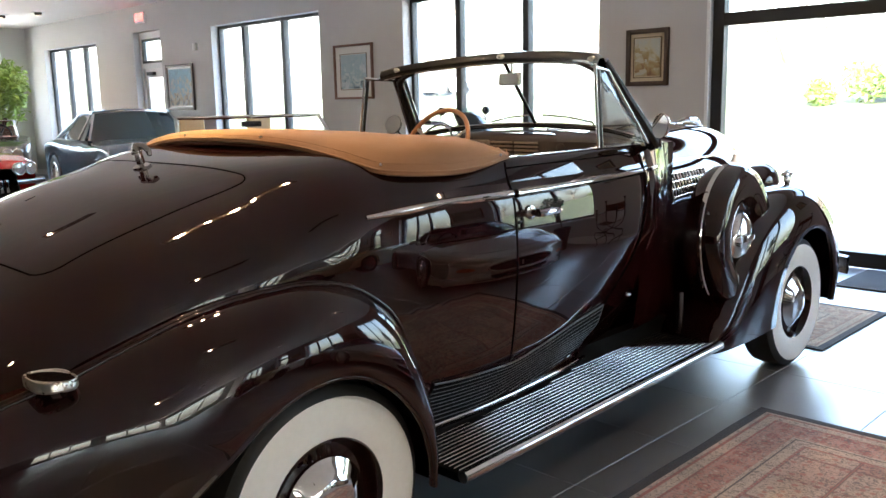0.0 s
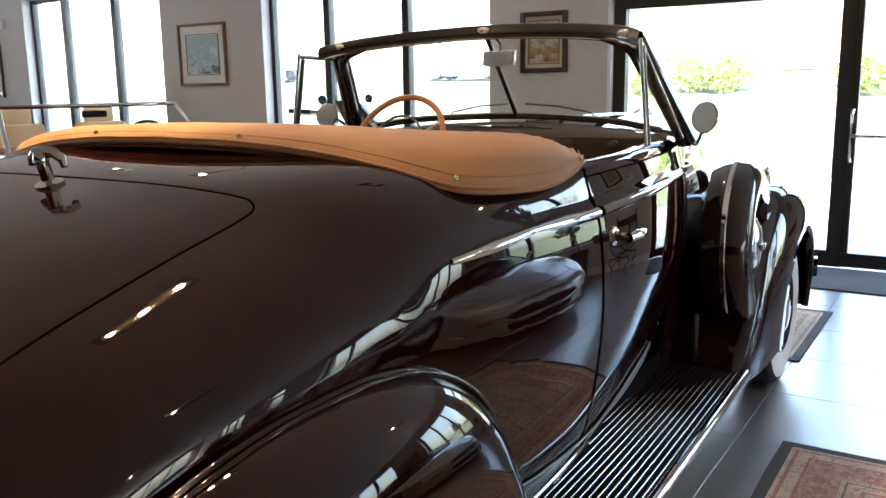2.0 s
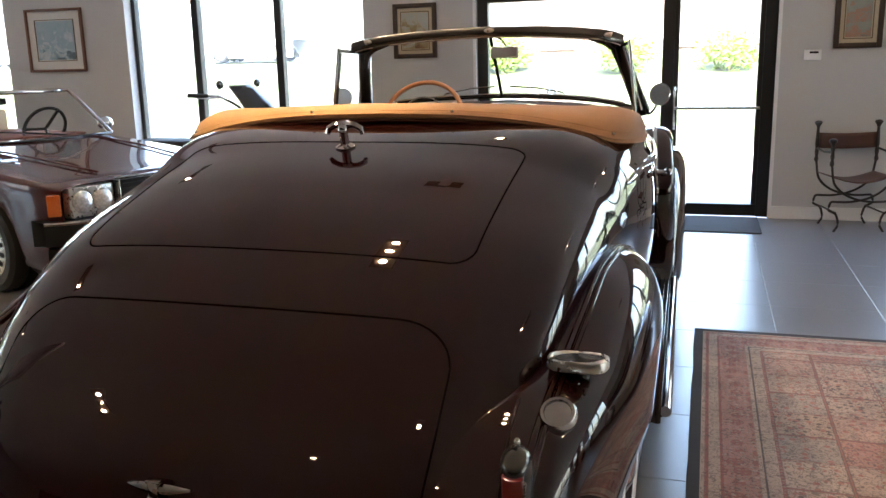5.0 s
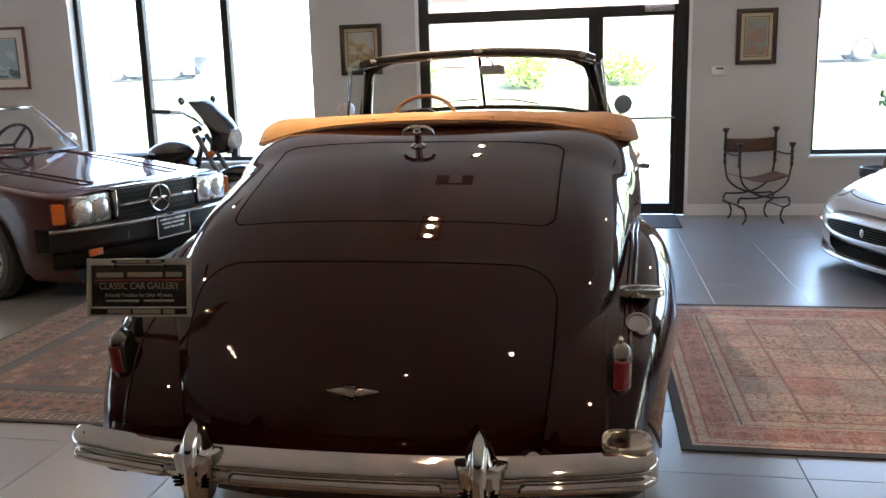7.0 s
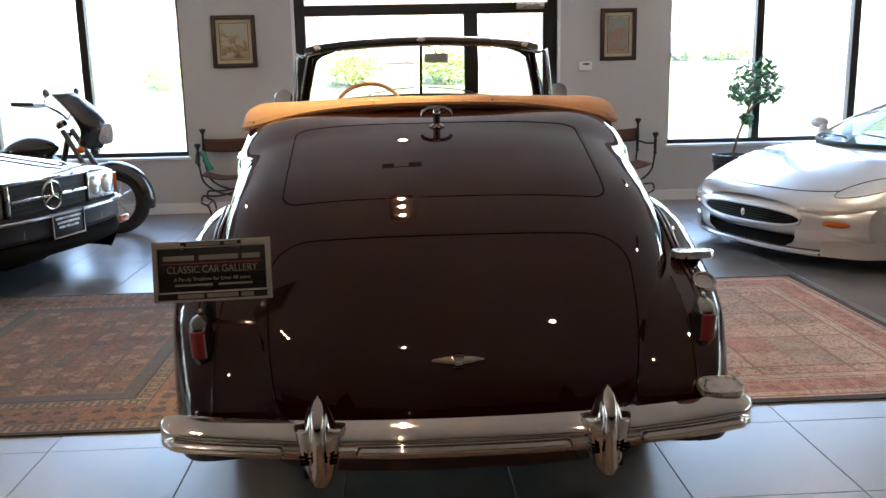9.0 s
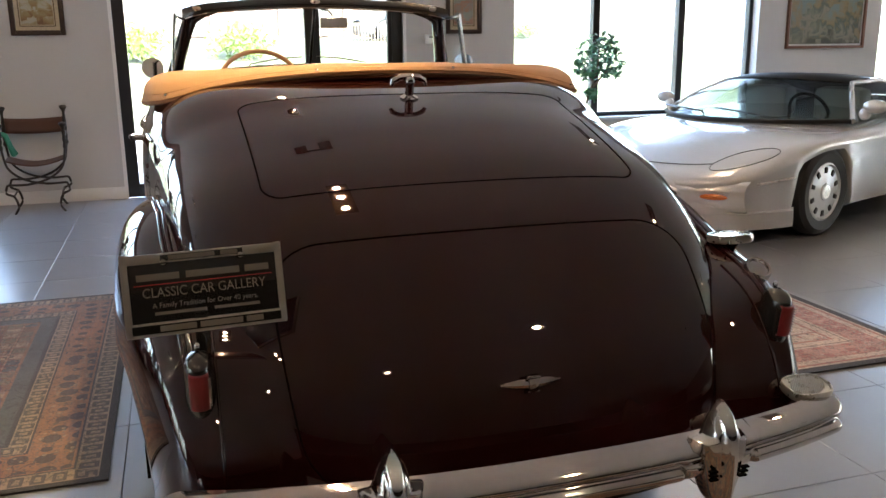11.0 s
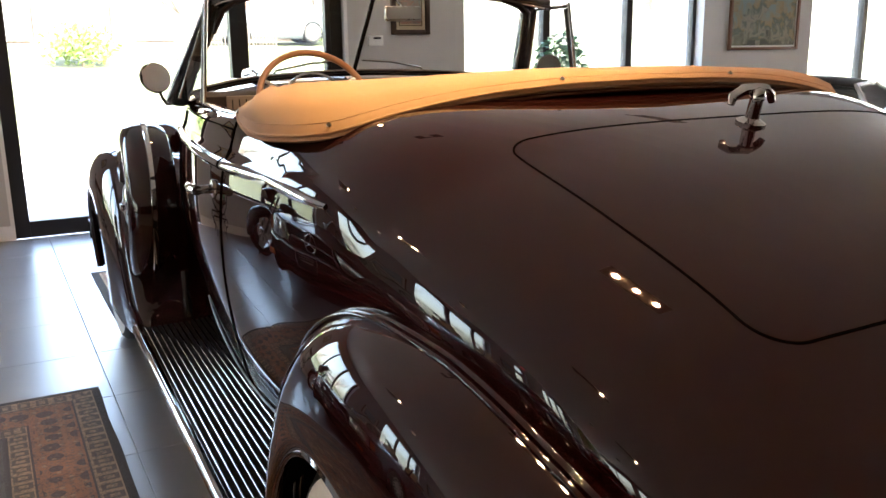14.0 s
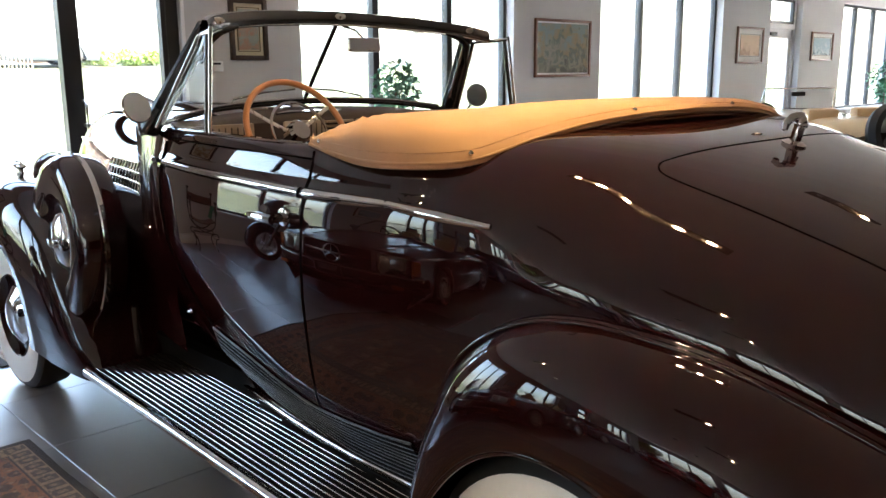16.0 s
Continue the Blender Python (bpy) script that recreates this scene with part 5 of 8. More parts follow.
# ---- bonnet fittings ----
for s in (-1, 1):
    def hood_at(y, z, off=0.004):
        k = min(1.0, max(0.0, (z - 0.85) / (hood_t(y) - 0.85)))
        a = math.acos(k ** (2.5 / 2))
        return Vector((s * (hood_w(y) * math.sin(a) ** (2 / 2.7) + off), y, z))
    lg = new("louvre_grille")
    lg.parent = ROAD
    lg["label"] = "chrome louvre grid on the bonnet side"
    bm = bmesh.new()
    bmesh.ops.contextual_create(bm, geom=[bm.verts.new(hood_at(y, z, 0.002)) for y, z in ((3.70, 1.00), (4.20, 1.00), (4.20, 1.10), (3.70, 1.10))])
    part("backing", bm, GROOVE, lg)
    for q in range(4):
        rod("bar", [hood_at(y, 0.996 + 0.036 * q) for y in (3.70, 3.82, 3.95, 4.08, 4.20)], 0.0055, CHROME, lg, seg=6)
    for q in range(13):
        y = 3.70 + 0.0417 * q
        rod("bar", [hood_at(y, z, 0.006) for z in (0.992, 1.03, 1.07, 1.108)], 0.0045, CHROME, lg, seg=6)
    bm = bmesh.new()
    lathe(bm, [(0, 0.16), (0.05, 0.14), (0.085, 0.08), (0.10, 0.0), (0.10, -0.05), (0.09, -0.06)], Matrix.Translation((s * 0.52, 4.80, 0.98)) @ pose(0, 0, 0, 90, 0, 0), 28)
    hl = part("headlamp", bm, PAINT, ROAD)
    bm = bmesh.new()
    lathe(bm, [(0.10, -0.05), (0.104, -0.06), (0.09, -0.08), (0, -0.095)], Matrix.Translation((s * 0.52, 4.80, 0.98)) @ pose(0, 0, 0, 90, 0, 0), 28)
    part("lens", bm, LENS, hl)
    bm = bmesh.new()
    ball(bm, (s * 0.72, 4.74, 1.040), 0.022, 0.075, 0.018)
    ball(bm, (s * 0.72, 4.75, 1.055), 0.008, 0.05, 0.012)
    ball(bm, (s * 0.72, 4.74, 1.005), 0.016, 0.035, 0.04)
    part("fender_lamp", bm, CHROME, ROAD, "chrome fender-top lamp")
    bm = bmesh.new()
    cyl(bm, (s * 0.70, 3.62, 0.36), (s * 0.70, 3.62, 0.56), 0.018)
    part("spare_clamp", bm, BLACK, ROAD)
    bm = bmesh.new()
    ball(bm, on_side(s, 3.2, 0.62, 0.004), 0.006, 0.02, 0.008)
    part("jack_cap", bm, CHROME, ROAD)
bm = bmesh.new()
tube(bm, [(0, 4.78, 1.318), (0, 4.90, 1.335), (0, 5.02, 1.325), (0, 5.12, 1.275)], [0.008, 0.017, 0.022, 0.008], 10)
part("bonnet_ornament", bm, CHROME, ROAD, "streamlined chrome bonnet ornament")
rod("bonnet_strip", [hood_pt(y, 0, 0.003) for y in (3.5, 3.9, 4.4, 4.85)], 0.006, CHROME, ROAD)
bx = [-0.90 + 1.80 * i / 24 for i in range(25)]
rows = [[(x, 5.44 - 0.20 * abs(x / 0.9) ** 2.4 + d, 0.47 + h) for d, h in ((-0.03, 0.05), (0.0, 0.055), (0.014, 0.03), (0.004, 0.0), (0.014, -0.03), (0, -0.055), (-0.03, -0.05))] for x in bx]
sheet("front_bumper", rows, CHROME, ROAD, "polished chrome front bumper", angle=60, close_v=True)
bm = bmesh.new()
box(bm, 0, 3.0, 0.36, 1.2, 4.0, 0.12)
box(bm, 0, 1.385, 0.34, 1.45, 0.10, 0.10)
box(bm, 0, 4.60, 0.34, 1.45, 0.10, 0.10)
part("chassis", bm, UNDER, ROAD)

# ---- other cars in the showroom ----
def road_wheel(parent, x, y, r, s, rim_mat, width=0.20, slots=14, wall=None):
    w = new("wheel")
    w.parent, w.matrix_basis = parent, Matrix.Translation((x, y, r)) @ pose(0, 0, 0, 0, 90 * s, 0)
    h = width / 2
    ri = r * 0.66
    bm = bmesh.new()
    lathe(bm, [(ri * 0.96, -h * 0.9), (r * 0.86, -h), (r * 0.97, -h * 0.8), (r, -h * 0.4), (r, h * 0.4), (r * 0.97, h * 0.8), (r * 0.86, h), (ri, h * 0.92)], seg=40)
    part("tyre", bm, RUBBER, w)
    if wall:
        bm = bmesh.new()
        lathe(bm, [(r * 0.85, h * 1.01), (r * 0.72, h * 1.01)], seg=40)
        part("whitewall", bm, wall, w)
    bm = bmesh.new()
    lathe(bm, [(ri, h * 0.90), (ri * 0.94, h * 0.95), (ri * 0.90, h * 0.80), (ri * 0.55, h * 0.86), (ri * 0.30, h * 0.92), (ri * 0.28, h), (0, h * 1.02)], seg=40)
    part("rim", bm, rim_mat, w)
    for k in range(slots):
        a = 2 * math.pi * k / slots
        bm = bmesh.new()
        box(bm, 0, 0, 0, ri * 0.20, ri * 0.15, 0.012, m=pose(ri * 0.74 * math.cos(a), ri * 0.74 * math.sin(a), h * 0.86, 0, 0, math.degrees(a)), bevel=0.004)
        part("slot", bm, DARKPLASTIC, w)


def car_shell(parent, L, half, top, belt, sill, wheels, paint, n=4.5, steps=64, floor=0.16):
    """Body loft from the nose (y = 0) back to -L with wheel arches cut into its lower edge."""
    hf, tf, bf = curve_fn(half), curve_fn(top), curve_fn(belt)
    rows = []
    for i in range(steps + 1):
        y = -L * i / steps
        w, zt, zs = hf(y), tf(y), bf(y)
        zl = sill
        for wy, r in wheels:
            ra = r * 1.13
            if abs(y - wy) < ra:
                zl = max(zl, r + math.sqrt(ra * ra - (y - wy) ** 2))
        zl = min(zl, zs - 0.04)
        sec = [(w - 0.10, zl - 0.01 if zl > sill else floor), (w - 0.025, zl)]
        for f in (0.15, 0.4, 0.65, 0.85, 1.0):
            sec.append((w - 0.012 * (1 - f) - 0.0, zl + (zs - zl) * f))
        for j in range(1, 13):
            a = radians(90 * j / 12)
            sec.append((w * max(0.0, math.cos(a)) ** (2 / n), zs + (zt - zs) * math.sin(a) ** (2 / 2.4)))
        rows.append([(x, y, z) for x, z in sec] + [(-x, y, z) for x, z in sec[::-1][1:]])
    ob = sheet("body", rows, paint, parent, angle=45)
    bm = bmesh.new()
    box(bm, 0, -L / 2, 0.26, hf(-L / 2) * 1.5, L * 0.82, 0.2)
    for wy, r in wheels:
        for s in (-1, 1):
            cyl(bm, (s * 0.40, wy, r), (s * (hf(wy) - 0.12), wy, r), r * 1.03, seg=28)
    part("underbody", bm, UNDER, parent)
    return ob


def at_nose(x, y, heading):
    return pose(x, y, 0, 0, 0, heading - 90)


def red_roadster():
    c = thing("roadster", at_nose(-5.34, 4.22, -16.5) @ Matrix.Scale(1.03, 4), "dark red open roadster with chrome grille and alloy wheels", "car")
    L, r = 4.50, 0.315
    wheels = [(-0.82, r), (-3.28, r)]
    car_shell(c, L, [(-L, 0.80), (-4.1, 0.86), (-3.0, 0.895), (-1.0, 0.885), (-0.3, 0.86), (-0.06, 0.83), (0, 0.80)],
              [(-L, 0.80), (-4.3, 0.90), (-3.4, 0.94), (-2.2, 0.95), (-1.75, 0.955), (-1.0, 0.90), (-0.25, 0.82), (-0.03, 0.80), (0, 0.78)],
              [(-L, 0.72), (-4.0, 0.80), (-2.0, 0.86), (-1.0, 0.82), (-0.2, 0.76), (0, 0.74)], 0.24, wheels, MERC, 5.0)
    for wy, rr in wheels:
        for s in (-1, 1):
            road_wheel(c, s * 0.775, wy, rr, s, STEEL)
    bm = bmesh.new()
    box(bm, 0, 0.015, 0.665, 0.80, 0.05, 0.24, bevel=0.015)
    g = part("grille", bm, DARKPLASTIC, c, "black slatted grille with chrome surround")
    for q in range(6):
        bm = bmesh.new()
        box(bm, 0, 0.043, 0.575 + 0.034 * q, 0.76, 0.012, 0.009)
        part("slat", bm, DARKPLASTIC, g)
    bm = bmesh.new()
    for a in ((0, 0.785, 0.84, 0.022), (0, 0.545, 0.84, 0.018)):
        box(bm, a[0], 0.035, a[1], a[2], 0.05, a[3], bevel=0.006)
    for s in (-1, 1):
        box(bm, s * 0.412, 0.035, 0.665, 0.018, 0.05, 0.23, bevel=0.006)
    box(bm, 0, 0.05, 0.665, 0.78, 0.02, 0.020, bevel=0.004)
    part("surround", bm, CHROME, g)
    bm = bmesh.new()
    lathe(bm, [(0.098 + 0.009 * math.cos(t), 0.009 * math.sin(t)) for t in [2 * math.pi * i / 8 for i in range(8)]], pose(0, 0.065, 0.665, 90, 0, 0), 32, True)
    for a in (90, 210, 330):
        tube(bm, [(0, 0.065, 0.665), (0.098 * math.cos(radians(a)), 0.065, 0.665 + 0.098 * math.sin(radians(a)))], [0.013, 0.005], 6)
    part("emblem", bm, CHROME, g, "round chrome emblem")
    for s in (-1, 1):
        hl = new("headlamp")
        hl.parent, hl.matrix_basis = c, Matrix.Translation((s * 0.60, 0, 0.665))
        bm = bmesh.new()
        box(bm, 0, -0.01, 0, 0.33, 0.08, 0.20, bevel=0.02)
        part("bezel", bm, STEEL, hl)
        for q in (-0.075, 0.075):
            bm = bmesh.new()
            lathe(bm, [(0.072, 0.0), (0.074, -0.012), (0.06, -0.022), (0, -0.03)], pose(q, 0.022, 0, 90, 0, 0), 24)
            part("lens", bm, LENS, hl)
        bm = bmesh.new()
        box(bm, s * 0.805, -0.075, 0.66, 0.085, 0.17, 0.14, rz=-s * 34, bevel=0.015)
        part("indicator", bm, AMBER, c, "amber corner indicator lens")
        bm = bmesh.new()
        box(bm, s * 0.34, 0.135, 0.46, 0.17, 0.03, 0.075, bevel=0.012)
        part("fog_lamp", bm, LENS, c)
        bm = bmesh.new()
        box(bm, s * 0.70, 0.135, 0.39, 0.11, 0.02, 0.05, bevel=0.008)
        part("bumper_lamp", bm, AMBER, c)
    rows = []
    for i in range(25):
        x = -0.90 + 1.8 * i / 24
        y = 0.16 - 0.22 * abs(x / 0.9) ** 4
        rows.append([(x, y + d, z) for d, z in ((-0.14, 0.56), (-0.02, 0.555), (0.0, 0.53), (0.0, 0.43), (-0.02, 0.40), (-0.14, 0.39))])
    sheet("front_bumper", rows, DARKPLASTIC, c, "black bumper with chrome top strip", angle=30, close_v=True)
    pts = [(-0.90 + 1.8 * i / 24, 0.163 - 0.22 * abs((-0.9 + 1.8 * i / 24) / 0.9) ** 4, 0.545) for i in range(25)]
    rod("bumper_strip", pts, 0.014, CHROME, c)
    pts = [(-0.86 + 1.72 * i / 24, 0.12 - 0.22 * abs((-0.9 + 1.8 * i / 24) / 0.9) ** 4, 0.33) for i in range(25)]
    rod("valance", pts, 0.05, UNDER, c, flat=1.2)
    bm = bmesh.new()
    box(bm, 0.0, 0.168, 0.47, 0.33, 0.012, 0.165, bevel=0.006)
    part("front_plate", bm, DARKPLASTIC, c, "framed front plate")
    bm = bmesh.new()
    for a in ((0, 0.552, 0.34, 0.012), (0, 0.388, 0.34, 0.012)):
        box(bm, a[0], 0.176, a[1], a[2], 0.008, a[3])
    for s in (-1, 1):
        box(bm, s * 0.165, 0.176, 0.47, 0.012, 0.008, 0.16)
    part("plate_frame", bm, CHROME, c)
    bm = bmesh.new()
    for k, z in enumerate((0.515, 0.485, 0.455)):
        box(bm, 0, 0.176, z, 0.26 - 0.03 * k, 0.004, 0.014)
    part("plate_bar", bm, STEEL, c)
    screen(c, -1.50, 0.955, 0.78, -2.02, 1.325, 0.71, CHROME)
    cockpit(c, -2.2, -3.05, 0.70, 0.955, BEIGE)
    for s in (-1, 1):
        bm = bmesh.new()
        ball(bm, (s * 0.93, -1.95, 1.02), 0.08, 0.05, 0.06)
        part("door_mirror", bm, CHROME, c)
        rod("bonnet_crease", [(s * 0.42, -0.15, 0.822), (s * 0.48, -0.9, 0.905), (s * 0.52, -1.6, 0.955)], 0.008, MERC, c)
        rod("side_strip", [(s * 0.893, y, 0.52) for y in (-1.35, -2.2, -3.05)], 0.012, CHROME, c)
    rod("screen_wiper", [(-0.35, -1.66, 0.97), (0.1, -1.75, 1.02), (0.4, -1.80, 1.03)], 0.007, BLACK, c)


def screen(c, y0, z0, w0, y1, z1, w1, frame_mat, r=0.018, glassy=None):
    """Raked open-car windscreen with its frame."""
    n = 12
    lo = [Vector((w0 * (-1 + 2 * i / n), y0 - 0.16 * abs(-1 + 2 * i / n) ** 2.2, z0)) for i in range(n + 1)]
    hi = [Vector((w1 * (-1 + 2 * i / n), y1 - 0.10 * abs(-1 + 2 * i / n) ** 2.2, z1)) for i in range(n + 1)]
    sheet("windscreen", [[a, b] for a, b in zip(lo, hi)], glassy or CLEAR, c).visible_shadow = False
    rod("screen_frame", [lo[0]] + hi + [lo[-1]], r, frame_mat, c)
    rod("screen_base", lo, 0.012, BLACK, c)
    bm = bmesh.new()
    box(bm, 0, y1 - 0.06, z1 - 0.07, 0.20, 0.03, 0.055, bevel=0.01)
    part("inside_mirror", bm, DARKPLASTIC, c)


def cockpit(c, y0, y1, w, z, seat_mat, headrests=True):
    bm = bmesh.new()
    box(bm, 0, (y0 + y1) / 2 + 0.1, z + 0.002, w * 1.9, abs(y1 - y0) + 0.5, 0.02, bevel=0.008)
    part("cockpit_opening", bm, LINING, c)
    for s in (-1, 1):
        st = new("seat")
        st.parent = c
        bm = bmesh.new()
        box(bm, s * 0.36, y1 + 0.05, z + 0.06, 0.46, 0.14, 0.30, bevel=0.05)
        part("backrest", bm, seat_mat, st)
        if not headrests:
            continue
        bm = bmesh.new()
        box(bm, s * 0.36, y1 + 0.02, z + 0.27, 0.26, 0.10, 0.17, bevel=0.04)
        part("headrest", bm, seat_mat, st)
    w_ = new("steering_wheel")
    w_.parent, w_.matrix_basis = c, Matrix.Translation((-0.36, y0 + 0.22, z + 0.06)) @ pose(0, 0, 0, 65, 0, 0)
    bm = bmesh.new()
    lathe(bm, [(0.19 + 0.014 * math.cos(t), 0.014 * math.sin(t)) for t in [2 * math.pi * i / 8 for i in range(8)]], seg=28, closed=True)
    part("rim", bm, DARKPLASTIC, w_)
    bm = bmesh.new()
    for a in (0, 120, 240):
        tube(bm, [(0, 0, -0.01), (0.19 * math.cos(radians(a)), 0.19 * math.sin(radians(a)), 0)], 0.014, 6)
    part("spoke", bm, DARKPLASTIC, w_)


COUPE_HALF = [(-4.9, 0.86), (-4.4, 1.0), (-3.6, 1.05), (-2.4, 1.02), (-1.15, 1.07), (-0.75, 1.05), (-0.42, 0.975), (-0.22, 0.87), (-0.09, 0.72), (-0.02, 0.56), (0.02, 0.40)]
COUPE_TOP = [(-4.9, 0.80), (-4.2, 0.93), (-3.0, 0.92), (-1.7, 0.855), (-0.9, 0.79), (-0.5, 0.69), (-0.2, 0.585), (-0.05, 0.525), (0.02, 0.485)]
COUPE_BELT = [(-4.9, 0.66), (-4.0, 0.80), (-2.6, 0.70), (-1.1, 0.69), (-0.6, 0.57), (-0.3, 0.48), (0.02, 0.43)]


def shell_z(x, y):
    tf, bf, hf = curve_fn(COUPE_TOP), curve_fn(COUPE_BELT), curve_fn(COUPE_HALF)
    c = min(1.0, (abs(x) / hf(y)) ** (2.6 / 2))
    return bf(y) + (tf(y) - bf(y)) * math.sin(math.acos(c)) ** (2 / 2.4)


def silver_coupe():
    c = thing("sports_coupe", at_nose(-0.03, 4.50, 199), "low silver mid-engined sports coupe with black oval grille", "car")
    L, r = 4.90, 0.34
    wheels = [(-1.06, r), (-3.72, r)]
    car_shell(c, L, COUPE_HALF, COUPE_TOP, COUPE_BELT, 0.20, wheels, SILVER, 2.6, 96)
    for wy, rr in wheels:
        for s in (-1, 1):
            road_wheel(c, s * 0.945, wy, rr, s, SILVER, 0.25, 10)
            bm = bmesh.new()
            lathe(bm, [(0.055, 0.0), (0.05, 0.012), (0.02, 0.016), (0, 0.016)], Matrix.Translation((s * 1.062, wy, rr)) @ pose(0, 0, 0, 0, 90 * s, 0), 20)
            part("hub_badge", bm, STEEL, c)
    def nose(x):
        return 0.035 - 0.30 * abs(x / 0.95) ** 2.6
    xs = [-0.93 + 1.86 * i / 40 for i in range(41)]
    prof = [(-0.10, 0.485), (-0.03, 0.475), (0.012, 0.445), (0.028, 0.40), (0.028, 0.345), (0.012, 0.29), (-0.02, 0.25), (-0.08, 0.235), (-0.3, 0.235)]
    sheet("nose_panel", [[(x * (1 + 0.25 * min(0.0, d + 0.03)), nose(x) + d, z) for d, z in prof] for x in xs], SILVER, c, angle=80)
    xs = [-0.66 + 1.32 * i / 28 for i in range(29)]
    sheet("lower_intake", [[(x, nose(x) + d, z) for d, z in ((-0.06, 0.236), (-0.03, 0.225), (-0.04, 0.15), (-0.2, 0.148))] for x in xs], UNDER, c, "black lower intake", angle=40)
    sheet("chin_spoiler", [[(x, nose(x) + d, z) for d, z in ((-0.12, 0.152), (0.025, 0.154), (0.035, 0.143), (0.022, 0.122), (-0.12, 0.112))] for x in xs], SILVER, c, angle=40)
    for s in (-1, 1):
        path = [(0.655, nose(0.655)), (0.74, nose(0.74)), (0.83, nose(0.83)), (0.91, nose(0.91)), (0.985, -0.42), (1.035, -0.58), (1.052, -0.67)]
        rows = []
        for k, (x, y) in enumerate(path):
            rows.append([(s * (x - 0.03), y - 0.04, 0.26), (s * (x + 0.002), y + 0.012, 0.245), (s * (x + 0.010), y + 0.02, 0.18), (s * (x + 0.004), y + 0.012, 0.125), (s * (x - 0.06), y - 0.05, 0.112)])
        sheet("front_skirt", rows, SILVER, c, angle=60)
    def oval(a, b, off):
        pts = []
        for k in range(48):
            t = 2 * math.pi * k / 48
            x = a * math.copysign(abs(math.cos(t)) ** 0.75, math.cos(t))
            pts.append((x, nose(x) + off, 0.372 + b * math.copysign(abs(math.sin(t)) ** 0.8, math.sin(t))))
        return pts
    rows = []
    for k in range(41):
        x = 0.515 * math.sin(math.pi * (k / 40 - 0.5))
        hgt = 0.060 * max(0.0, 1 - (abs(x) / 0.515) ** 2.67) ** (1 / 2.5)
        rows.append([(x, nose(x) + 0.030, 0.372 + hgt * f) for f in (-1, 0, 1)])
    mouth = sheet("grille_mouth", rows, UNDER, c, "black oval grille mouth")
    rod("mouth_rim", oval(0.522, 0.066, 0.031), 0.013, SILVER, c, closed=True)
    for q in range(5):
        z = 0.334 + 0.019 * q
        rod("grille_bar", [(x, nose(x) + 0.036, z) for x in [(-0.46 + 0.092 * i) * (1 - 0.5 * abs(z - 0.372)) for i in range(11)]], 0.0030, DARKPLASTIC, mouth, seg=6)
    bm = bmesh.new()
    ball(bm, (0, nose(0) + 0.040, 0.372), 0.018, 0.008, 0.030)
    part("emblem", bm, STEEL, mouth)
    for s in (-1, 1):
        bm = bmesh.new()
        ball(bm, (0, 0, 0), 0.105, 0.022, 0.024, m=pose(s * 0.745, nose(0.745) + 0.022, 0.365, 0, 0, -s * 24))
        part("indicator", bm, AMBER, c, "amber oval indicator lens")
        pts = []
        for k in range(36):
            t = 2 * math.pi * k / 36
            u, v = 0.27 * math.cos(t), 0.105 * math.sin(t)
            x, y = 0.775 + 0.50 * u + 0.86 * v * 0.8, -0.42 - 0.86 * u + 0.50 * v
            pts.append(Vector((s * x, y, shell_z(x, y) + 0.001)))
        rod("headlamp_line", pts, 0.0025, GROOVE, c, closed=True, seg=6)
        rod("side_strip", [(s * (curve_fn(COUPE_HALF)(y) + 0.002), y, 0.455 - 0.10 * (y + 0.34)) for y in (-0.34, -0.42, -0.5, -0.58, -0.66)], 0.008, STEEL, c)
        bm = bmesh.new()
        ball(bm, (s * 1.04, -1.72, 0.95), 0.10, 0.06, 0.055)
        ball(bm, (s * 0.97, -1.70, 0.89), 0.05, 0.03, 0.05)
        part("door_mirror", bm, SILVER, c)
    rod("bonnet_line", [(x, -0.13 - 0.55 * (abs(x) / 0.6) ** 3.0 * 0.2, shell_z(x, -0.13 - 0.11 * (abs(x) / 0.6) ** 3.0) + 0.001) for x in [-0.62 + 0.062 * i for i in range(21)]], 0.0035, GROOVE, c, seg=6)
    n = 16
    def arc(w, y, z, sweep, drop):
        return [Vector((w * (-1 + 2 * i / n), y - sweep * abs(-1 + 2 * i / n) ** 2.2, z - drop * abs(-1 + 2 * i / n) ** 2.5)) for i in range(n + 1)]
    a, b, d, e = arc(0.92, -1.12, 0.825, 0.50, -0.01), arc(0.62, -1.85, 1.145, 0.25, 0.04), arc(0.62, -2.55, 1.165, 0.0, 0.04), arc(0.60, -3.7, 0.93, 0.0, 0.04)
    sheet("windscreen", [[p, p.lerp(q, 0.5) + Vector((0, 0.05, 0.02)), q] for p, q in zip(a, b)], TINTED, c, "raked tinted windscreen")
    sheet("roof", [[p, p.lerp(q, 0.5) + Vector((0, 0, 0.02)), q] for p, q in zip(b, d)], DARKPLASTIC, c, "dark glass roof panel", thick=0.02)
    sheet("rear_deck_glass", [[p, p.lerp(q, 0.5) + Vector((0, 0, 0.03)), q] for p, q in zip(d, e)], BLACK, c)
    for s, k in ((-1, 0), (1, n)):
        low = [Vector((s * 0.95, -1.75, 0.83)), Vector((s * 0.96, -2.3, 0.84)), Vector((s * 0.95, -3.1, 0.87))]
        sheet("side_glass", [[a[k].lerp(low[0], 0.5), a[k].lerp(b[k], 0.5)], [low[0], b[k]], [low[1], b[k].lerp(d[k], 0.5)], [low[2], d[k]], [e[k] + Vector((s * 0.2, 0, -0.05)), e[k]]], TINTED, c)
        rod("roof_rail", [a[k], a[k].lerp(b[k], 0.5) + Vector((s * 0.01, 0.02, 0.01)), b[k], d[k], e[k]], 0.024, SILVER, c)
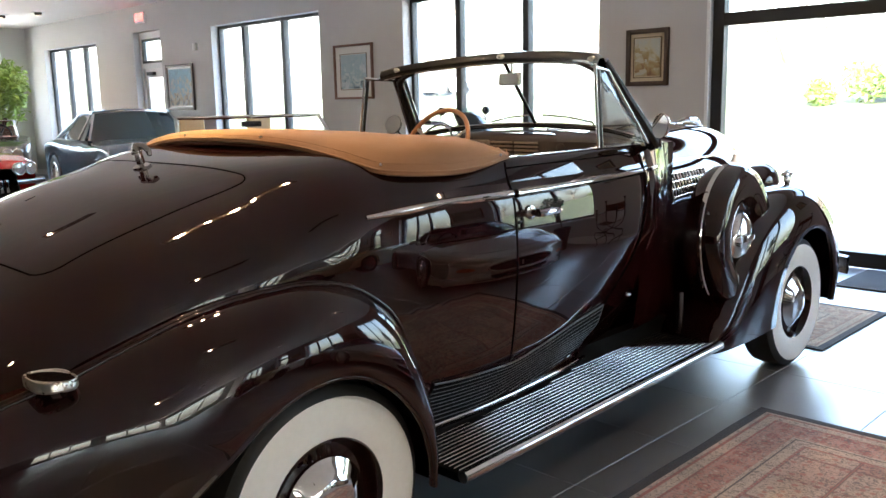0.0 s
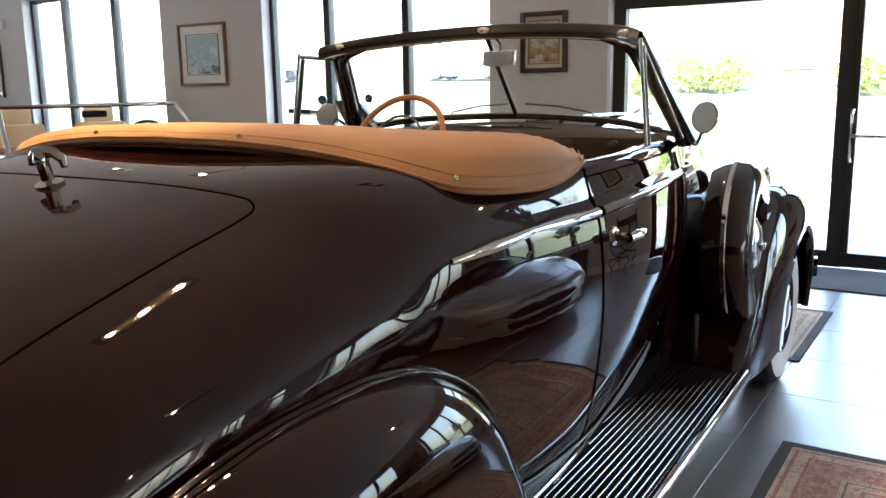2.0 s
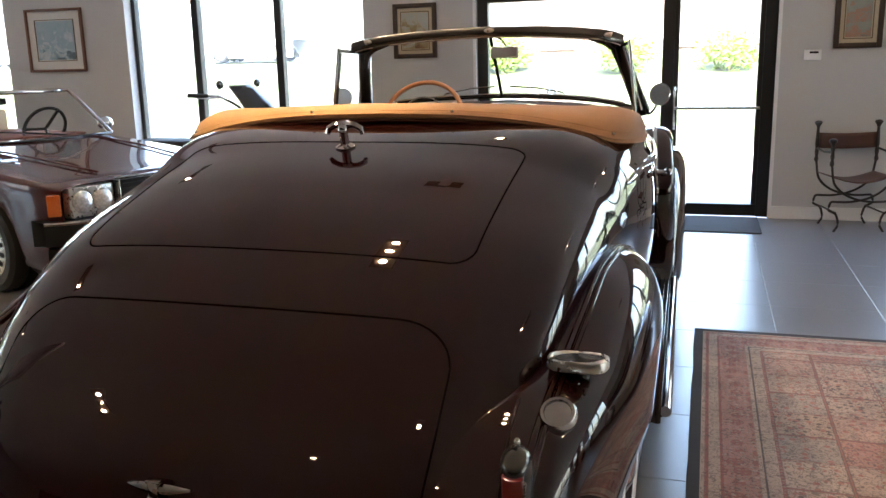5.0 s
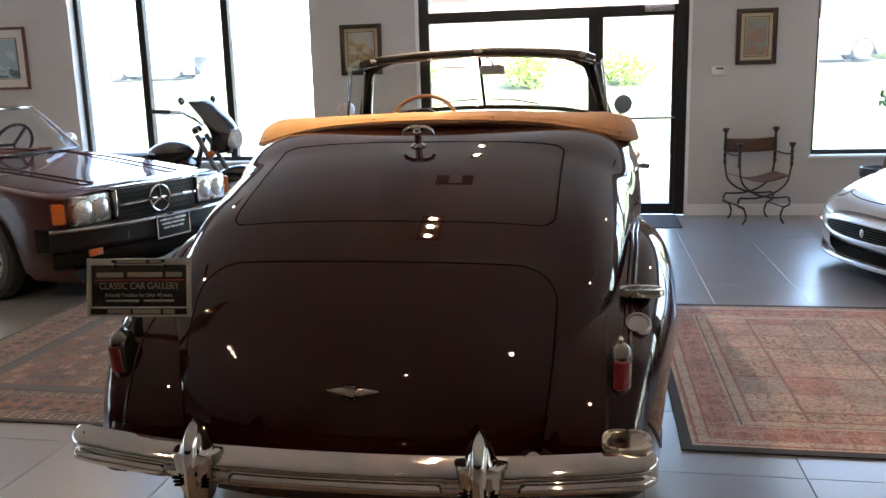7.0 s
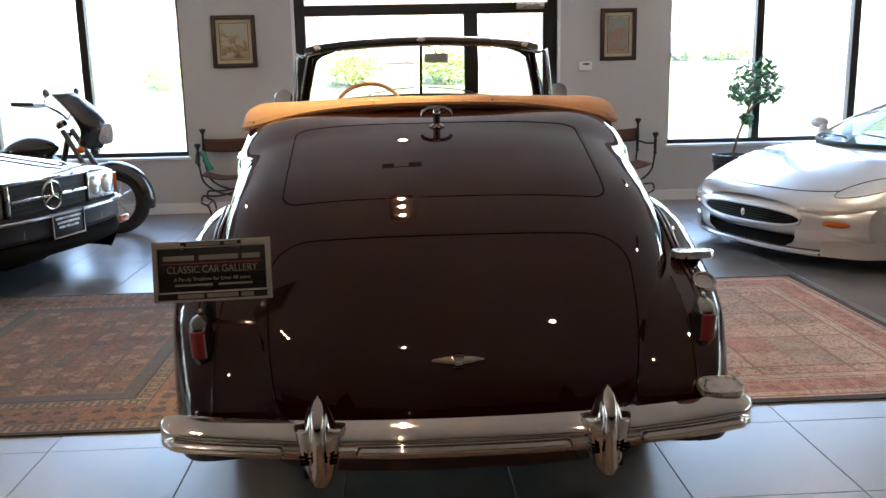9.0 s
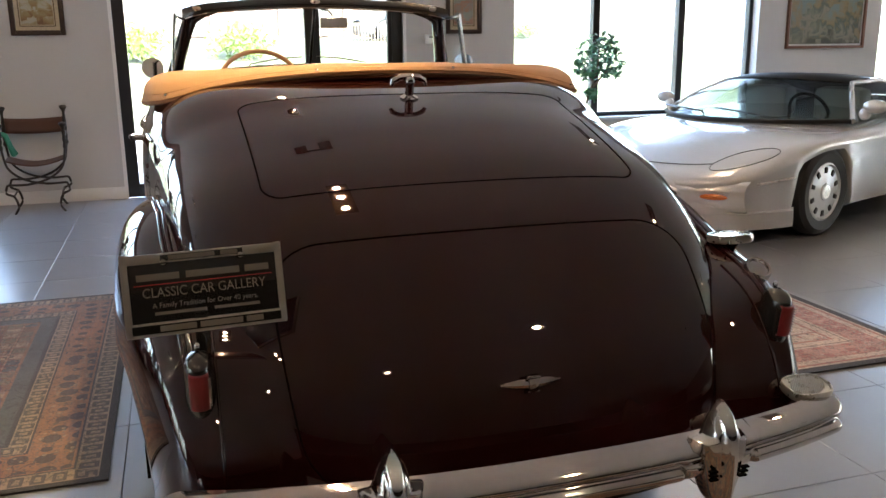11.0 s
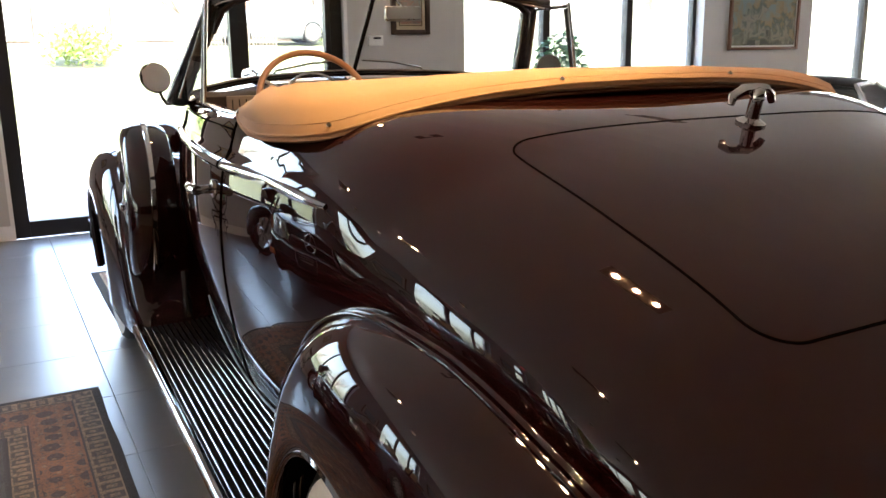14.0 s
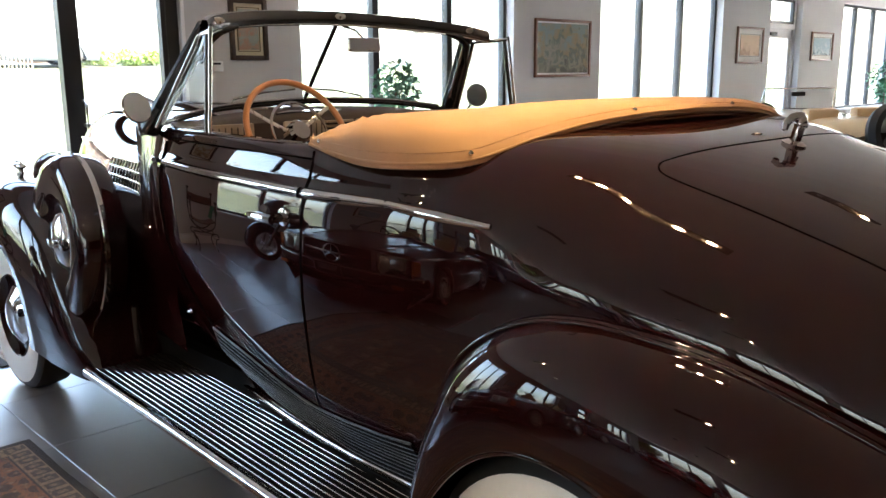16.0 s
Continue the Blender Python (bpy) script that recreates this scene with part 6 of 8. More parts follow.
    rod("cowl_line", [p + Vector((0, 0.03, 0.0)) for p in a], 0.020, DARKPLASTIC, c)
    for x in (-0.42, 0.12):
        rod("screen_wiper", [(x, -1.10, 0.85), (x + 0.05, -1.15, 0.88), (x + 0.30, -1.19, 0.90), (x + 0.58, -1.30, 0.905)], 0.008, BLACK, c)
    for x in (-0.36, 0.36):
        bm = bmesh.new()
        box(bm, x, -2.45, 0.80, 0.46, 0.22, 0.52, bevel=0.08)
        part("seat", bm, mat("grey_leather", (0.34, 0.34, 0.33), 0.6), c)
    sw_ = new("steering_wheel")
    sw_.parent, sw_.matrix_basis = c, Matrix.Translation((-0.36, -1.92, 0.86)) @ pose(0, 0, 0, 65, 0, 0)
    bm = bmesh.new()
    lathe(bm, [(0.18 + 0.014 * math.cos(t), 0.014 * math.sin(t)) for t in [2 * math.pi * i / 8 for i in range(8)]], seg=28, closed=True)
    part("rim", bm, DARKPLASTIC, sw_)
    bm = bmesh.new()
    box(bm, 0, -1.62, 0.80, 1.5, 0.5, 0.06, bevel=0.03)
    part("dashboard", bm, DARKPLASTIC, c)


red_roadster()
silver_coupe()


DARKGLASS = mat("dark_car_glass", (0.020, 0.042, 0.045), 0.06, coat=1.0, vary=0.05)


def blue_coupe():
    c = thing("fastback_coupe", at_nose(-10.55, 5.95, -8) @ Matrix.Scale(1.13, 4), "metallic blue sixties sports coupe", "car", )
    L, r = 4.45, 0.33
    wheels = [(-0.85, r), (-3.35, r)]
    car_shell(c, L, [(-L, 0.70), (-3.6, 0.86), (-2.2, 0.82), (-1.0, 0.87), (-0.3, 0.84), (0, 0.66)],
              [(-L, 0.70), (-3.4, 0.92), (-1.7, 0.90), (-0.8, 0.88), (-0.25, 0.74), (0, 0.62)],
              [(-L, 0.62), (-3.4, 0.80), (-2.0, 0.74), (-0.85, 0.80), (0, 0.56)], 0.24, wheels, BLUE, 3.4)
    for wy, rr in wheels:
        for s in (-1, 1):
            road_wheel(c, s * 0.75, wy, rr, s, STEEL, 0.19, 12)
    n = 10
    def arc(w, y, z, sw):
        return [Vector((w * (-1 + 2 * i / n), y - sw * abs(-1 + 2 * i / n) ** 2.2, z - 0.03 * abs(-1 + 2 * i / n) ** 2)) for i in range(n + 1)]
    a, b, d, e = arc(0.68, -1.62, 0.90, 0.35), arc(0.52, -2.12, 1.265, 0.12), arc(0.53, -2.75, 1.27, 0), arc(0.62, -3.9, 0.90, 0)
    sheet("windscreen", [[p, q] for p, q in zip(a, b)], DARKGLASS, c, "curved windscreen")
    sheet("roof", [[p, p.lerp(q, 0.5) + Vector((0, 0, 0.02)), q] for p, q in zip(b, d)], BLUE, c, thick=0.02)
    sheet("rear_window", [[p, p.lerp(q, 0.5) + Vector((0, 0, 0.06)), q] for p, q in zip(d, e)], DARKGLASS, c)
    for s, k in ((-1, 0), (1, n)):
        sheet("side_glass", [[Vector((s * 0.74, -2.0, 0.88)), b[k]], [Vector((s * 0.76, -2.9, 0.90)), d[k]]], DARKGLASS, c)
        rod("screen_pillar", [a[k], b[k]], 0.022, CHROME, c)
        rod("roof_pillar", [b[k], d[k], e[k]], 0.03, BLUE, c)
        rod("vent_pillar", [(s * 0.75, -2.25, 0.89), b[k].lerp(d[k], 0.25)], 0.014, CHROME, c)
    rod("screen_top_trim", b, 0.014, CHROME, c)
    bm = bmesh.new()
    box(bm, 0, -2.6, 0.72, 1.1, 0.3, 0.42, bevel=0.08)
    part("seat", bm, DARKPLASTIC, c)
    pts = [(-0.72 + 1.44 * i / 16, 0.05 - 0.2 * abs((-0.72 + 1.44 * i / 16) / 0.8) ** 3, 0.46) for i in range(17)]
    rod("front_bumper", pts, 0.035, CHROME, c)


def quad_lamp_roadster(name, m, paint, label):
    c = thing(name, m, label, "car")
    L, r = 4.45, 0.33
    wheels = [(-0.85, r), (-3.35, r)]
    car_shell(c, L, [(-L, 0.72), (-3.4, 0.86), (-2.0, 0.84), (-0.8, 0.87), (-0.2, 0.82), (0, 0.70)],
              [(-L, 0.72), (-3.4, 0.90), (-1.7, 0.88), (-0.8, 0.86), (-0.2, 0.78), (0, 0.68)],
              [(-L, 0.64), (-3.4, 0.80), (-2.0, 0.76), (-0.6, 0.78), (0, 0.60)], 0.24, wheels, paint, 3.6)
    for wy, rr in wheels:
        for s in (-1, 1):
            road_wheel(c, s * 0.75, wy, rr, s, CHROME, 0.17, 0, WHITEWALL)
    for s in (-1, 1):
        for q in (0.50, 0.66):
            bm = bmesh.new()
            lathe(bm, [(0.078, -0.03), (0.080, 0.0), (0.072, 0.012), (0.05, 0.018), (0, 0.024)], pose(s * q, 0.0 - 0.10 * (q - 0.5), 0.665, -90, 0, 0), 24)
            part("headlamp", bm, LENS, c, "round chrome-ringed headlamp")
            bm = bmesh.new()
            lathe(bm, [(0.078 + 0.008 * math.cos(t), 0.008 * math.sin(t)) for t in [2 * math.pi * i / 8 for i in range(8)]], pose(s * q, 0.012 - 0.10 * (q - 0.5), 0.665, 90, 0, 0), 24, True)
            part("headlamp_ring", bm, CHROME, c)
    bm = bmesh.new()
    for q in range(9):
        box(bm, -0.30 + 0.075 * q, 0.04, 0.46, 0.04, 0.05, 0.16, bevel=0.012)
    part("grille_teeth", bm, CHROME, c, "chrome grille teeth")
    for s in (-1, 1):
        rod("front_bumper", [(s * x, 0.07 - 0.14 * (x / 0.85) ** 2, 0.50) for x in (0.42, 0.55, 0.7, 0.84)], 0.04, CHROME, c)
    screen(c, -1.6, 0.89, 0.66, -1.95, 1.20, 0.60, CHROME)
    cockpit(c, -2.1, -2.85, 0.66, 0.89, LEATHER)


blue_coupe()
quad_lamp_roadster("open_sports_car", at_nose(-11.9, 3.63, 10) @ Matrix.Scale(1.06, 4), RED, "bright red fifties roadster with quad round headlamps")
quad_lamp_roadster("open_sports_car", at_nose(-16.6, 5.0, -20) @ Matrix.Scale(1.06, 4), BLACK, "black open sports car with chrome windscreen frame")


def cream_roadster():
    c = thing("vintage_roadster", at_nose(7.05, 7.05, 65), "cream vintage roadster with tan interior and rear-mounted spare", "car")
    L, r = 3.45, 0.34
    car_shell(c, L, [(-L, 0.48), (-3.2, 0.62), (-2.2, 0.66), (-1.6, 0.58), (-0.5, 0.36), (0, 0.28)],
              [(-L, 0.72), (-3.2, 0.90), (-2.6, 0.92), (-1.8, 0.96), (-0.5, 0.94), (0, 0.88)],
              [(-L, 0.62), (-3.2, 0.78), (-2.2, 0.82), (-0.5, 0.76), (0, 0.7)], 0.34, [], CREAM, 3.2)
    for wy in (-0.55, -2.90):
        for s in (-1, 1):
            road_wheel(c, s * 0.62, wy, r, s, CHROME, 0.15, 0)
            rows = []
            for k in range(15):
                a = radians(-5 + 195 * k / 14)
                rows.append([(s * (0.62 + q), wy + (r + 0.09 - 5 * q * q) * math.cos(a), r + (r + 0.09 - 5 * q * q) * math.sin(a)) for q in (-0.12, -0.08, -0.03, 0.03, 0.08, 0.12)])
            sheet("fender", rows, CREAM, c, thick=0.012)
    sp = new("spare_wheel")
    sp.parent, sp.matrix_basis = c, Matrix.Translation((0, -3.60, 0.76)) @ pose(0, 0, 0, 82, 0, 0)
    bm = bmesh.new()
    lathe(bm, [(0.20, -0.07), (0.30, -0.075), (0.33, 0), (0.30, 0.075), (0.22, 0.07)], seg=36)
    part("tyre", bm, RUBBER, sp)
    bm = bmesh.new()
    lathe(bm, [(0.22, 0.05), (0.1, 0.07), (0.06, 0.10), (0, 0.11)], seg=28)
    part("hubcap", bm, CHROME, sp)
    screen(c, -1.92, 0.95, 0.58, -2.05, 1.22, 0.55, CHROME, 0.010)
    cockpit(c, -2.2, -2.95, 0.55, 0.80, BEIGE, False)


cream_roadster()


# ---- motorcycle by the window ----
def motorcycle():
    c = thing("motorcycle", pose(-5.56, 6.42, 0, 0, 0, -96), "black touring motorcycle with fairing and chrome trim", "motorcycle")
    r = 0.33
    for y in (0.0, -1.62):
        w = new("wheel")
        w.parent, w.matrix_basis = c, Matrix.Translation((0, y, r)) @ pose(0, 0, 0, 0, 90, 0)
        bm = bmesh.new()
        lathe(bm, [(0.22, -0.06), (0.29, -0.07), (r, -0.03), (r, 0.03), (0.29, 0.07), (0.22, 0.06)], seg=40)
        part("tyre", bm, RUBBER, w)
        bm = bmesh.new()
        lathe(bm, [(0.225, -0.05), (0.235, 0), (0.225, 0.05), (0.205, 0.04), (0.205, -0.04)], seg=40, closed=True)
        for k in range(9):
            a = 2 * math.pi * k / 9
            tube(bm, [(0.03 * math.cos(a), 0.03 * math.sin(a), 0), (0.21 * math.cos(a), 0.21 * math.sin(a), 0)], 0.014, 6)
        cyl(bm, (0, 0, -0.07), (0, 0, 0.07), 0.045)
        part("rim", bm, STEEL, w)
        rows = []
        for k in range(17):
            a = radians((-12 if y == 0 else 5) + (172 if y == 0 else 165) * k / 16)
            skirt = 0.10 * math.sin(math.pi * k / 16)
            rows.append([(x, y + q * math.cos(a), r + q * math.sin(a)) for x, q in ((-0.100, r - 0.01 - skirt), (-0.098, r), (-0.075, r + 0.03), (-0.03, r + 0.048), (0.03, r + 0.048), (0.075, r + 0.03), (0.098, r), (0.100, r - 0.01 - skirt))])
        sheet("fender", rows, BLACK, c, "glossy black fender with chrome tip", thick=0.006)
    for s in (-1, 1):
        rod("fork_leg", [(s * 0.10, 0, r), (s * 0.10, -0.25, 0.72), (s * 0.09, -0.42, 1.02)], 0.026, RIBSTEEL, c, seg=10)
        rod("handlebar", [(0, -0.40, 1.12), (s * 0.13, -0.41, 1.19), (s * 0.28, -0.46, 1.265), (s * 0.46, -0.62, 1.28)], 0.014, CHROME, c)
        rod("grip", [(s * 0.36, -0.53, 1.272), (s * 0.50, -0.66, 1.285)], 0.021, RUBBER, c)
        rod("lever", [(s * 0.30, -0.42, 1.255), (s * 0.40, -0.46, 1.25), (s * 0.50, -0.56, 1.255)], 0.008, CHROME, c)
        bm = bmesh.new()
        ball(bm, (s * 0.30, -0.43, 1.375), 0.055, 0.022, 0.042)
        part("mirror", bm, BLACK, c)
        rod("mirror_stem", [(s * 0.30, -0.46, 1.27), (s * 0.30, -0.44, 1.34)], 0.006, CHROME, c)
        bm = bmesh.new()
        box(bm, s * 0.24, -1.62, 0.62, 0.20, 0.62, 0.36, bevel=0.06)
        part("saddlebag", bm, BLACK, c)
        rod("exhaust", [(s * 0.17, -0.55, 0.35), (s * 0.20, -0.9, 0.22), (s * 0.22, -1.9, 0.24)], 0.04, CHROME, c, seg=10)
        bm = bmesh.new()
        ball(bm, (s * 0.17, -0.22, 0.84), 0.035)
        part("indicator", bm, AMBER, c)
    fy = curve_fn([(0.0, -0.10), (0.35, -0.02), (0.6, -0.08), (1.0, -0.30)])
    rows = []
    for k in range(15):
        f = k / 14
        z = 0.84 + 0.52 * f
        w = 0.04 + 0.15 * math.sin(math.pi * (0.10 + 0.78 * f)) ** 0.8
        rows.append([(w * math.sin(radians(a)), fy(f) + 0.15 * (math.cos(radians(a)) - 1), z) for a in range(-100, 101, 10)])
    sheet("fairing", rows, BLACK, c, "black handlebar fairing", thick=0.012)
    rod("fairing_rim", [rows[-1 - k][0] for k in range(15)] , 0.008, CHROME, c)
    rod("fairing_rim", [rows[-1 - k][-1] for k in range(15)], 0.008, CHROME, c)
    rows = []
    for k in range(7):
        f = k / 6
        w = 0.17 - 0.05 * f
        rows.append([(w * math.sin(radians(a)), -0.31 - 0.08 * f + 0.12 * (math.cos(radians(a)) - 1), 1.35 + 0.06 * f) for a in range(-80, 81, 10)])
    sheet("windshield", rows, TINTED, c, "short smoked windshield")
    bm = bmesh.new()
    lathe(bm, [(0.055, -0.03), (0.06, 0.0), (0.05, 0.02), (0, 0.026)], pose(0, -0.47, 1.08, 30, 0, 0), 24)
    part("gauge", bm, CHROME, c, "chrome speedometer pod")
    bm = bmesh.new()
    lathe(bm, [(0.10, -0.06), (0.105, 0.0), (0.095, 0.02), (0, 0.035)], pose(0, -0.02, 0.98, -90, 0, 0), 28)
    part("headlamp", bm, LENS, c, "round headlamp")
    rows = []
    for k in range(11):
        f = k / 10
        y = -0.55 - 0.55 * f
        w, h = 0.16 * math.sin(math.pi * (0.015 + 0.97 * f)) ** 0.6, 0.14 * math.sin(math.pi * (0.015 + 0.97 * f)) ** 0.6
        rows.append([(w * math.cos(t), y + 0.02, 0.845 - 0.04 * f + h * math.sin(t)) for t in [2 * math.pi * j / 18 for j in range(18)]])
    sheet("fuel_tank", rows, BLACK, c, "black teardrop fuel tank", close_v=True)
    bm = bmesh.new()
    box(bm, 0, -1.35, 0.76, 0.34, 0.62, 0.14, bevel=0.06)
    part("saddle", bm, RUBBER, c)
    bm = bmesh.new()
    box(bm, 0, -0.85, 0.42, 0.26, 0.5, 0.34, bevel=0.04)
    for a in (-0.12, 0.14):
        cyl(bm, (0, -0.85 + a * 0.6, 0.5), (0, -0.85 + a * 1.8, 0.76), 0.085, seg=18)
    part("engine", bm, RIBSTEEL, c)
    bm = bmesh.new()
    tube(bm, [(0, -0.40, 1.0), (0, -0.55, 0.5), (0, -1.0, 0.3), (0, -1.62, 0.33)], 0.03)
    part("frame", bm, BLACK, c)
    bm = bmesh.new()
    tube(bm, [(-0.02, -0.9, 0.24), (-0.22, -0.95, 0.012)], 0.014)
    part("side_stand", bm, BLACK, c)


motorcycle()


# ---- scissor armchairs of wrought iron and leather ----
def iron_chair(x, y, rz, cloth=False, label=""):
    c = thing("iron_armchair", pose(x, y, 0, 0, 0, rz), label, "chair", "iron armchairs")
    for yy in (-0.20, 0.20):
        for s in (-1, 1):
            leg = spline([(s * 0.21, yy, 0.0), (s * 0.175, yy, 0.07), (s * 0.20, yy, 0.16), (s * 0.265, yy, 0.20), (s * 0.24, yy, 0.27), (s * 0.12, yy, 0.265), (0, yy, 0.28), (-s * 0.13, yy, 0.33), (-s * 0.235, yy, 0.44), (-s * 0.262, yy, 0.60)], 34)
            rod("leg", leg, 0.0105, IRON, c)
            top = 0.93 if yy > 0 else 0.80
            bm = bmesh.new()
            lathe(bm, [(0.014, 0.58), (0.020, 0.60), (0.012, 0.63), (0.018, 0.66), (0.013, 0.70), (0.019, 0.73), (0.012, top - 0.05), (0.018, top - 0.03), (0.030, top - 0.012), (0.036, top), (0.028, top + 0.014), (0, top + 0.02)], Matrix.Translation((s * 0.262, yy, 0)), 14)
            part("post", bm, IRON, c, "turned iron post with knob")
    for s in (-1, 1):
        rod("arm_bar", [(s * 0.262, -0.20, 0.70), (s * 0.265, 0, 0.685), (s * 0.262, 0.20, 0.70)], 0.010, IRON, c)
        rod("foot_bar", [(s * 0.20, -0.20, 0.17), (s * 0.20, 0.20, 0.17)], 0.008, IRON, c)
    rows = [[(-0.25 + 0.5 * i / 12, -0.20 + 0.40 * j / 6, 0.485 - 0.055 * math.sin(math.pi * i / 12)) for j in range(7)] for i in range(13)]
    sheet("seat", rows, LEATHER, c, "sagging brown leather sling seat", thick=0.008)
    rows = [[(-0.255 + 0.51 * i / 12, 0.20 + 0.05 * math.sin(math.pi * i / 12), 0.70 + 0.14 * j / 4 - 0.015 * math.sin(math.pi * i / 12)) for j in range(5)] for i in range(13)]
    sheet("backrest", rows, LEATHER, c, "brown leather back strap", thick=0.007)
    if cloth:
        g = thing("folded_cloth", pose(x, y, 0, 0, 0, rz), "green cloth hung over a chair arm", "cloth")
        rows = []
        for i in range(9):
            yy = -0.16 + 0.26 * i / 8
            w = 0.012 * math.sin(i * 2.1)
            rows.append([(-0.262 + d + w, yy, z) for d, z in ((-0.045, 0.60), (-0.03, 0.70), (0.0, 0.722), (0.03, 0.70), (0.06, 0.60), (0.09 + w, 0.52))])
        sheet("drape", rows, GREENCLOTH, g, thick=0.006)


iron_chair(-0.33, 7.18, 12, False, "wrought-iron scissor armchair with brown leather slings")
iron_chair(-4.62, 7.20, 4, True, "wrought-iron scissor armchair with leather slings and a green cloth")


# ---- framed pictures ----
def art(name, ground, tones, scale, seed):
    """Loose painterly blotches in a few muted tones."""
    m, nt, b = nodes_of(name)
    lk = nt.links.new
    tc = nt.nodes.new("ShaderNodeTexCoord")
    mp = nt.nodes.new("ShaderNodeMapping")
    mp.inputs["Location"].default_value = (seed, seed * 1.7, seed * 0.3)
    lk(tc.outputs["Object"], mp.inputs[0])
    n1 = nt.nodes.new("ShaderNodeTexNoise")
    n1.inputs["Scale"].default_value, n1.inputs["Detail"].default_value, n1.inputs["Distortion"].default_value = scale, 5, 1.2
    lk(mp.outputs[0], n1.inputs[0])
    sx = nt.nodes.new("ShaderNodeSeparateXYZ")
    lk(tc.outputs["Generated"], sx.inputs[0])
    ad = nt.nodes.new("ShaderNodeMath")
    ad.operation = "MULTIPLY_ADD"
    ad.inputs[1].default_value = 0.45
    lk(sx.outputs["Z"], ad.inputs[0])
    vo = nt.nodes.new("ShaderNodeTexVoronoi")
    vo.distance = "CHEBYCHEV"
    vo.inputs["Scale"].default_value = scale * 1.3
    lk(mp.outputs[0], vo.inputs[0])
    bl = nt.nodes.new("ShaderNodeMath")
    bl.operation = "MULTIPLY_ADD"
    bl.inputs[1].default_value = 0.42
    lk(vo.outputs["Color"], bl.inputs[0])
    so = nt.nodes.new("ShaderNodeMath")
    so.operation = "MULTIPLY_ADD"
    so.inputs[1].default_value, so.inputs[2].default_value = 0.75, -0.09
    lk(n1.outputs[0], so.inputs[0])
    lk(so.outputs[0], bl.inputs[2])
    lk(bl.outputs[0], ad.inputs[2])
    cr = nt.nodes.new("ShaderNodeValToRGB")
    cr.color_ramp.elements[0].position, cr.color_ramp.elements[0].color = 0.40, (*tones[0], 1)
    cr.color_ramp.elements[1].position, cr.color_ramp.elements[1].color = 0.95, (*ground, 1)
    for k, t in enumerate(tones[1:]):
        e = cr.color_ramp.elements.new(0.50 + 0.38 * k / max(1, len(tones) - 1))
        e.color = (*t, 1)
    lk(ad.outputs[0], cr.inputs[0])
    lk(cr.outputs[0], b.inputs["Base Color"])
    b.inputs["Roughness"].default_value = 0.6
    return m


def picture(x0, x1, z0, z1, frame_mat, border, matte, canvas, label, liner=None):
    cx, cz = (x0 + x1) / 2, (z0 + z1) / 2
    p = thing("framed_picture", pose(cx, WY, cz), label, "picture", "framed pictures")
    w, h = (x1 - x0) / 2, (z1 - z0) / 2
    bm = bmesh.new()
    for s in (-1, 1):
        box(bm, s * (w - border / 2), -0.018, 0, border, 0.036, 2 * h, bevel=0.006)
        box(bm, 0, -0.018, s * (h - border / 2), 2 * (w - border), 0.034, border, bevel=0.006)
    part("frame", bm, frame_mat, p)
    w1, h1 = w - border, h - border
    bm = bmesh.new()
    box(bm, 0, -0.008, 0, 2 * w1, 0.006, 2 * h1)
    part("mount", bm, liner or PLASTIC, p, smooth=False)
    w2, h2 = w1 - matte, h1 - matte
    bm = bmesh.new()
    box(bm, 0, -0.013, 0.0, 2 * w2, 0.004, 2 * h2)
    part("canvas", bm, canvas, p, smooth=False)
    if liner:
        bm = bmesh.new()
        for s in (-1, 1):
            box(bm, s * (w2 + 0.012), -0.016, 0, 0.008, 0.006, 2 * h2 + 0.03)
            box(bm, 0, -0.016, s * (h2 + 0.012), 2 * w2 + 0.016, 0.006, 0.008)
        part("gilt_slip", bm, mat("dark_gilt", (0.12, 0.085, 0.04), 0.45, 0.5), p)


DARKWOOD = mat("dark_walnut_frame", (0.045, 0.026, 0.018), 0.4, vary=0.25, scale=14)
BROWNWOOD = mat("brown_wood_frame", (0.15, 0.065, 0.035), 0.4, vary=0.25, scale=14)
LINEN = mat("linen_liner", (0.55, 0.47, 0.33), 0.8, vary=0.1, scale=40)
PAPER = mat("print_paper", (0.66, 0.64, 0.60), 0.7, vary=0.03)
SAGE = art("landscape_tones", (0.42, 0.45, 0.42), [(0.20, 0.11, 0.05), (0.30, 0.20, 0.09), (0.34, 0.28, 0.14), (0.46, 0.44, 0.34)], 9, 1.3)
ROSE = art("figure_tones", (0.30, 0.31, 0.26), [(0.20, 0.12, 0.09), (0.27, 0.26, 0.22), (0.40, 0.20, 0.13), (0.26, 0.30, 0.26)], 10, 4.1)
SNOW = art("winter_print_tones", (0.35, 0.45, 0.50), [(0.10, 0.15, 0.18), (0.25, 0.36, 0.42), (0.52, 0.58, 0.60), (0.30, 0.42, 0.48)], 7, 7.7)
TOWN = art("harbour_tones", (0.17, 0.22, 0.20), [(0.05, 0.055, 0.04), (0.13, 0.13, 0.09), (0.24, 0.22, 0.17), (0.07, 0.10, 0.075), (0.24, 0.18, 0.09)], 5, 2.4)
STREET = art("street_tones", (0.22, 0.38, 0.50), [(0.10, 0.12, 0.14), (0.35, 0.28, 0.18), (0.44, 0.42, 0.38), (0.18, 0.30, 0.40)], 9, 5.9)
SEPIA = art("sepia_tones", (0.60, 0.45, 0.30), [(0.38, 0.22, 0.12), (0.50, 0.34, 0.20), (0.60, 0.42, 0.26)], 6, 3.3)
picture(-14.21, -13.28, 1.415, 2.20, DARKWOOD, 0.05, 0.03, STREET, "small street painting in a dark wood frame")
